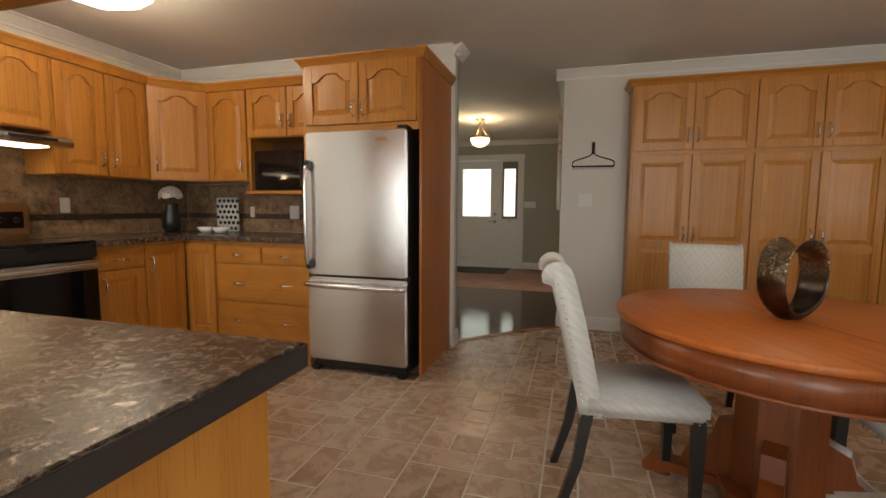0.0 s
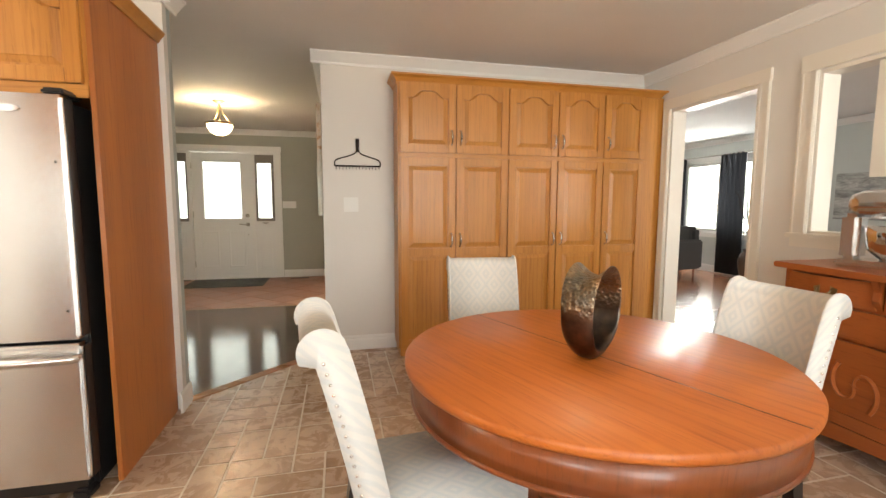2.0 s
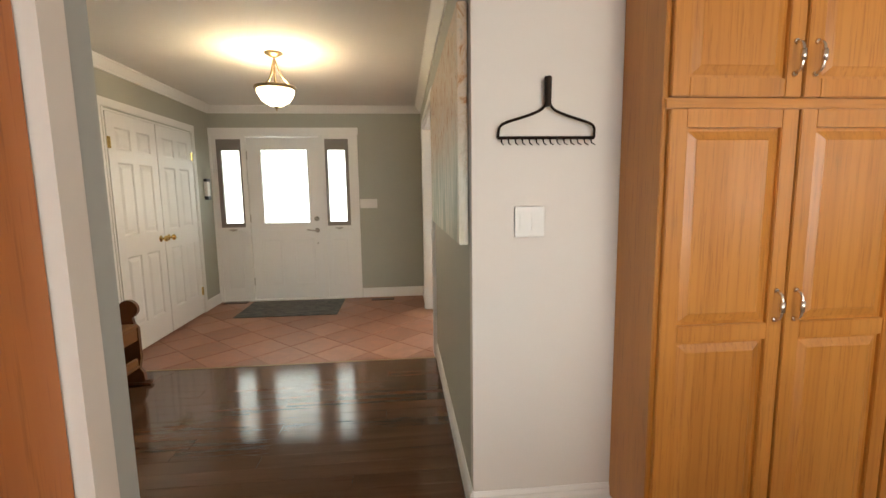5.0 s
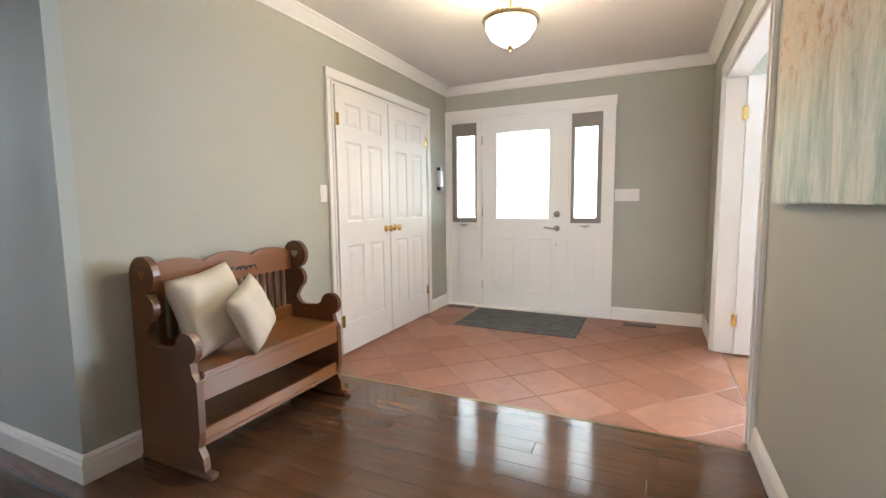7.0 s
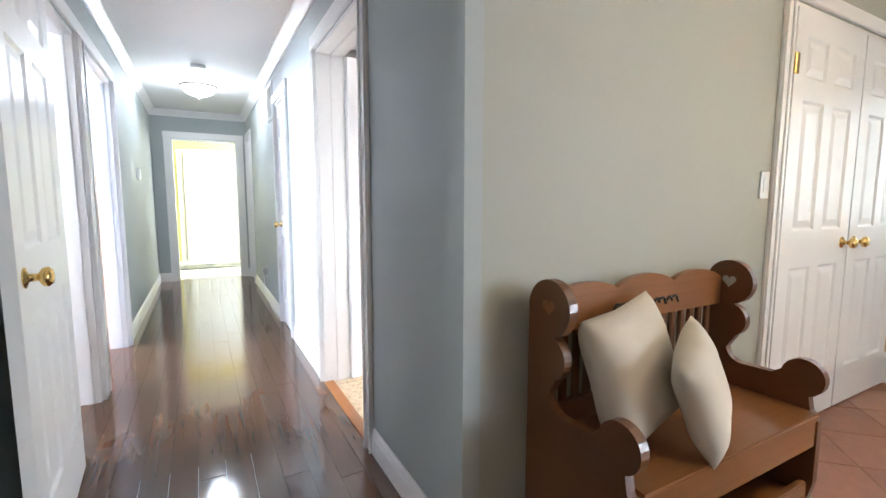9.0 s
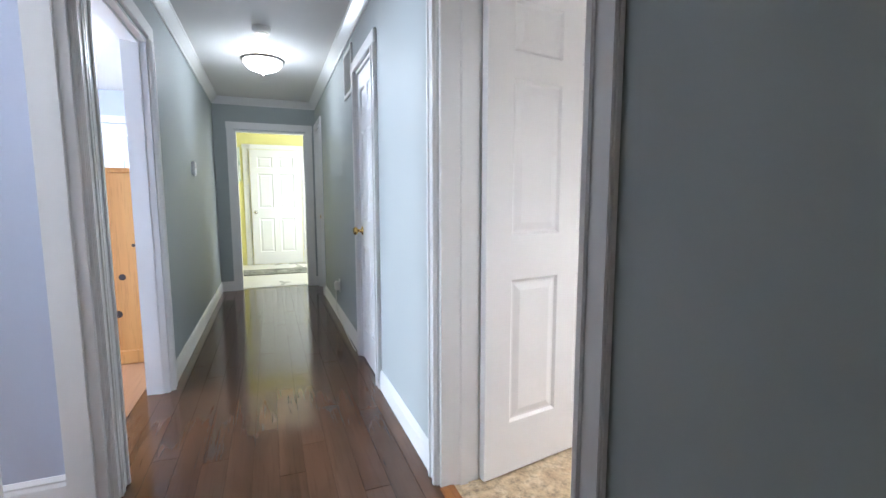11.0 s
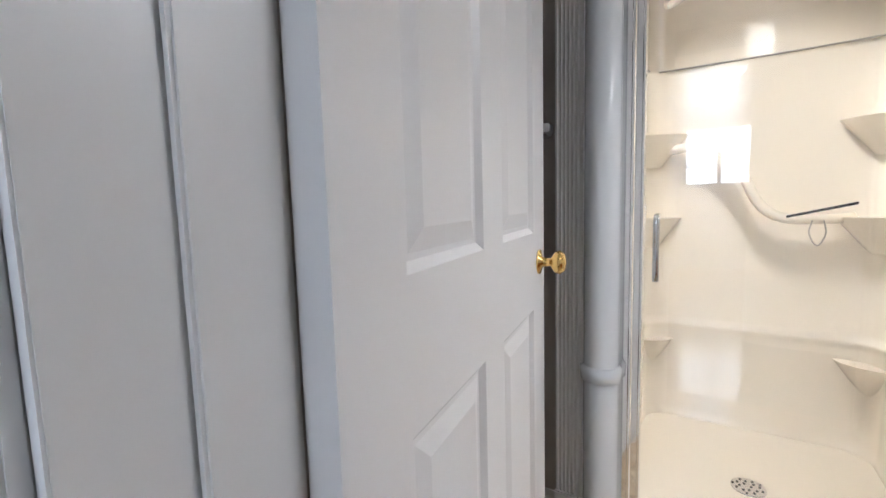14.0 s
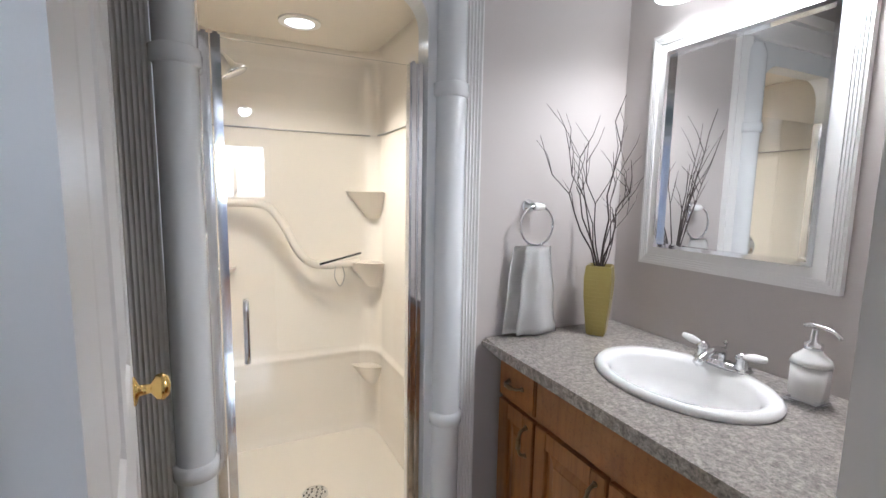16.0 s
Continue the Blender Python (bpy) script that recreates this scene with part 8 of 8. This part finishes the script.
hand_towel()
u = thing("twig_vase", "tall square gold-green vase of dark curly twigs", "vase")
bm = bmesh.new()
rings = []
for z, w in ((0.833, 0.032), (0.86, 0.036), (0.98, 0.047), (1.05, 0.049), (1.10, 0.044), (1.10, 0.038), (0.9, 0.03)):
    rings.append([bm.verts.new((-2.96 + (a * 0.8 - c * 0.6) * w, 5.62 + (a * 0.6 + c * 0.8) * w, z)) for a, c in ((-1, -1), (1, -1), (1, 1), (-1, 1))])
for a, b in zip(rings, rings[1:]):
    for k in range(4):
        bm.faces.new((a[k], a[(k + 1) % 4], b[(k + 1) % 4], b[k]))
bm.faces.new(rings[0][::-1]), bm.faces.new(rings[-1])
bmesh.ops.bevel(bm, geom=bm.edges[:], offset=0.004, segments=2, affect="EDGES", clamp_overlap=True)
GOLD, nt_, b_ = material("gold_glaze", 0.36, 0.55, (0.40, 0.33, 0.11))
br_ = nd(nt_, "ShaderNodeTexBrick", Scale=16.0)
nt_.links.new(coords(nt_, (1, 1, 1), (radians(90), 0, 0)), br_.inputs["Vector"])
bump(nt_, b_, br_.outputs["Fac"], 0.6, 0.004)
part("vase", bm, GOLD, u, "embossed metallic vase")
twigs(u, (-2.96, 5.62, 1.02), 10, 0.68, 0.3, 0.0036, 11, TWIG)

u = thing("soap_dispenser", "white ceramic soap dispenser with a chrome pump", "soap dispenser")
part("bottle", box(-2.915, -2.845, 4.925, 4.995, 0.845, 0.945, 0.01), CERAMIC, u, "", True)
part("foot", box(-2.918, -2.842, 4.922, 4.998, 0.833, 0.847, 0.003), CHROME, u)
part("shoulder", join(bmesh.new(), turned([(0.046, 0.94), (0.04, 0.955), (0.022, 0.972), (0.019, 0.98)], 24), pose(-2.88, 4.96, 0)), CERAMIC, u, "", True)
part("collar", join(bmesh.new(), turned([(0.02, 0.978), (0.021, 0.995), (0.01, 1.0), (0.007, 1.03)], 20), pose(-2.88, 4.96, 0)), CHROME, u, "", True)
part("pump", tube(curve_pts([(-2.88, 4.985, 1.035), (-2.88, 4.96, 1.04), (-2.885, 4.92, 1.035), (-2.89, 4.9, 1.022)], 10), 0.0055, 8), CHROME, u, "", True)
u = thing("towel_bar", "chrome towel bar with white posts beside the shower", "towel bar")
part("bar", tube([(-5.05, 5.69, 1.3), (-4.50, 5.69, 1.3)], 0.008, 10), CHROME, u)
for x in (-5.05, -4.50):
    part("mount", join(bmesh.new(), turned([(0.026, 0), (0.026, 0.008), (0.012, 0.014), (0.012, 0.06)], 20), pose(x, 5.75, 1.3, 90)), CHROME, u, "", True)
    part("post", join(bmesh.new(), turned([(0.012, -0.03), (0.015, 0), (0.012, 0.03)], 14), pose(x, 5.69, 1.3, 0, 90)), CERAMIC, u, "", True)
bm = box(-5.0, -4.78, 5.672, 5.708, 0.8, 1.312, 0.012)
solo("bath_towel", bm, plaster("sage_terry", (0.34, 0.35, 0.26), 0.95, 0.6, 300), "sage green towel folded over the bar", "towel")


# ---- floor pieces ----
def piece_mesh(name, pts, z0, z1, mat_, bev=0.0025):
    """A flat piece from an outline, its upper edge eased."""
    bm = bmesh.new()
    cx = sum(p[0] for p in pts) / len(pts)
    cy = sum(p[1] for p in pts) / len(pts)
    rings = []
    for inset, z in ((0, z0), (0, z1 - bev * 0.6), (bev, z1)):
        ring = []
        for x, y in pts:
            d = math.hypot(x - cx, y - cy)
            k = 1 - inset * 1.4 / max(d, 0.01)
            ring.append(bm.verts.new((cx + (x - cx) * k, cy + (y - cy) * k, z)))
        rings.append(ring)
    for a, b in zip(rings, rings[1:]):
        for k in range(len(pts)):
            bm.faces.new((a[k], a[(k + 1) % len(pts)], b[(k + 1) % len(pts)], b[k]))
    bm.faces.new(rings[-1])
    return mesh_of(name, bm, mat_)


def lay(name, me, parent, x=0.0, y=0.0, rz=0.0):
    o = new(name, me)
    o.parent = parent
    o.matrix_local = pose(x, y, 0, 0, 0, rz)
    return o


def clip_poly(pts, inside, cross):
    out = []
    for k, p in enumerate(pts):
        q = pts[(k + 1) % len(pts)]
        if inside(p):
            out.append(p)
        if inside(p) != inside(q):
            out.append(cross(p, q))
    return out


def clip_half(pts, nx, ny, c):
    """Keep the side where nx * x + ny * y <= c."""
    f = lambda p: nx * p[0] + ny * p[1] - c
    return clip_poly(pts, lambda p: f(p) <= 1e-6, lambda p, q: tuple(p[i] + (q[i] - p[i]) * f(p) / (f(p) - f(q)) for i in (0, 1)))


def kitchen_tiles():
    """Stone-look tiles in four sizes on one grid, fitted at random."""
    floor_ = bpy.data.objects["floor_kitchen"]
    rng = random.Random(7)
    U, g = 0.146, 0.0048
    x0, y0 = -2.96, -0.72
    nx, ny = int((DX - x0) / U) + 1, int((NIB - y0) / U) + 1
    used, cache, laid, rest = set(), {}, 0, bmesh.new()
    dx, dy = RX + 0.875, NIB - HL
    for j in range(ny):
        for i in range(nx):
            if (i, j) in used:
                continue
            sizes = [(2, 2), (2, 1), (1, 2), (1, 1), (2, 1), (1, 2), (2, 2), (3, 2)]
            rng.shuffle(sizes)
            for w, h in sizes + [(1, 1)]:
                cells = [(i + a, j + b) for a in range(w) for b in range(h)]
                if not any(c in used for c in cells):
                    break
            used.update(cells)
            xa, ya = x0 + i * U, y0 + j * U
            xb, yb = xa + w * U, ya + h * U
            pts = [(xa + g, ya + g), (xb - g, ya + g), (xb - g, yb - g), (xa + g, yb - g)]
            pts = clip_half(pts, 1, 0, DX - 0.002)
            # nothing past the hall edge or the back wall
            if (xa + xb) / 2 < -0.875:
                pts = clip_half(pts, 0, 1, KN - 0.005)
            else:
                pts = clip_half(pts, 0, 1, NIB - 0.004)
                k = -dy / math.hypot(dx, dy), dx / math.hypot(dx, dy)
                pts = clip_half(pts, k[0], k[1], k[0] * -0.875 + k[1] * HL - 0.028)
            if len(pts) < 3:
                continue
            area = abs(sum(p[0] * q[1] - q[0] * p[1] for p, q in zip(pts, pts[1:] + pts[:1]))) / 2
            if area < 0.0015:
                continue
            whole = len(pts) == 4 and abs(pts[2][0] - (xb - g)) < 1e-6 and abs(pts[2][1] - (yb - g)) < 1e-6
            near = -1.3 < xa < 2.0 and ya > 0.75
            if near and laid < 300:
                if whole:
                    if (w, h) not in cache:
                        cache[w, h] = piece_mesh("tile", [(g, g), (w * U - g, g), (w * U - g, h * U - g), (g, h * U - g)], -0.004, 0.003, KITCHEN_TILE)
                    lay("tile", cache[w, h], floor_, xa, ya)
                else:
                    lay("tile", piece_mesh("tile", pts, -0.004, 0.003, KITCHEN_TILE), floor_)
                laid += 1
            else:
                v = [rest.verts.new((x, y, 0.003)) for x, y in pts]
                rest.faces.new(v)
    ob = part("far_tiles", rest, KITCHEN_TILE_JOINED, floor_)
    ob["kind"] = "stuff"


KITCHEN_TILE_JOINED = KITCHEN_TILE.copy()
KITCHEN_TILE_JOINED.name = "stone_tile_joined"
nt_ = KITCHEN_TILE_JOINED.node_tree
geo_ = nt_.nodes.new("ShaderNodeNewGeometry")
for l_ in list(nt_.links):
    if l_.from_node.type == "OBJECT_INFO":
        s_ = l_.to_socket
        nt_.links.new(geo_.outputs["Random Per Island"], s_)
kitchen_tiles()


def terracotta():
    floor_ = bpy.data.objects["floor_foyer"]
    S, g = 0.335, 0.003
    r = math.sqrt(0.5)
    me = piece_mesh("tile", [(r * (a - b) * (S - 2 * g) / 2, r * (a + b) * (S - 2 * g) / 2) for a, b in ((-1, -1), (1, -1), (1, 1), (-1, 1))], -0.004, 0.003, TERRACOTTA)
    for i in range(-12, 14):
        for j in range(-12, 14):
            cx, cy = -1.35 + r * S * (i - j), 7.0 + r * S * (i + j)
            pts = [(cx + r * (a - b) * (S - 2 * g) / 2, cy + r * (a + b) * (S - 2 * g) / 2) for a, b in ((-1, -1), (1, -1), (1, 1), (-1, 1))]
            q = clip_half(clip_half(clip_half(clip_half(pts, -1, 0, -BX), 1, 0, RX + 0.05), 0, -1, -5.874), 0, 1, FY - 0.001)
            if len(q) < 3:
                continue
            if len(q) == 4 and all(abs(a[0] - b[0]) + abs(a[1] - b[1]) < 1e-6 for a, b in zip(pts, q)):
                lay("tile", me, floor_, cx, cy)
            else:
                area = abs(sum(a[0] * b[1] - b[0] * a[1] for a, b in zip(q, q[1:] + q[:1]))) / 2
                if area > 0.001:
                    lay("tile", piece_mesh("tile", q, -0.004, 0.003, TERRACOTTA), floor_)


terracotta()


def planks():
    floor_ = bpy.data.objects["floor_hall"]
    rng = random.Random(3)
    W, g = 0.105, 0.0006
    dx, dy = RX + 0.875, NIB - HL
    ln = math.hypot(dx, dy)
    y = HL - 0.14
    rows = int((5.852 - y) / W) + 1
    for k in range(rows):
        ya, yb = y + k * W, min(y + (k + 1) * W, 5.851)
        xs = HE - 0.04 if yb < HR + 0.05 else BX
        x = xs - rng.uniform(0, 0.9)
        while x < RX:
            L = rng.choice((0.9, 1.2, 1.5, 1.8))
            xa, xb = max(x, xs), min(x + L, RX)
            x += L
            if xb - xa < 0.05:
                continue
            pts = [(xa + g, ya + g), (xb - g, ya + g), (xb - g, yb - g), (xa + g, yb - g)]
            pts = clip_half(pts, dy / ln, -dx / ln, (dy * -0.875 - dx * HL) / ln + 0.0)
            if xa < -0.875 and ya < HL:
                pts = clip_half(pts, 1, 0, -0.876) if ya > HL - 0.2 else pts
            if len(pts) >= 3:
                lay("plank", piece_mesh("plank", pts, -0.0035, 0.002, FLOOR_DARK, 0.0012), floor_)


planks()
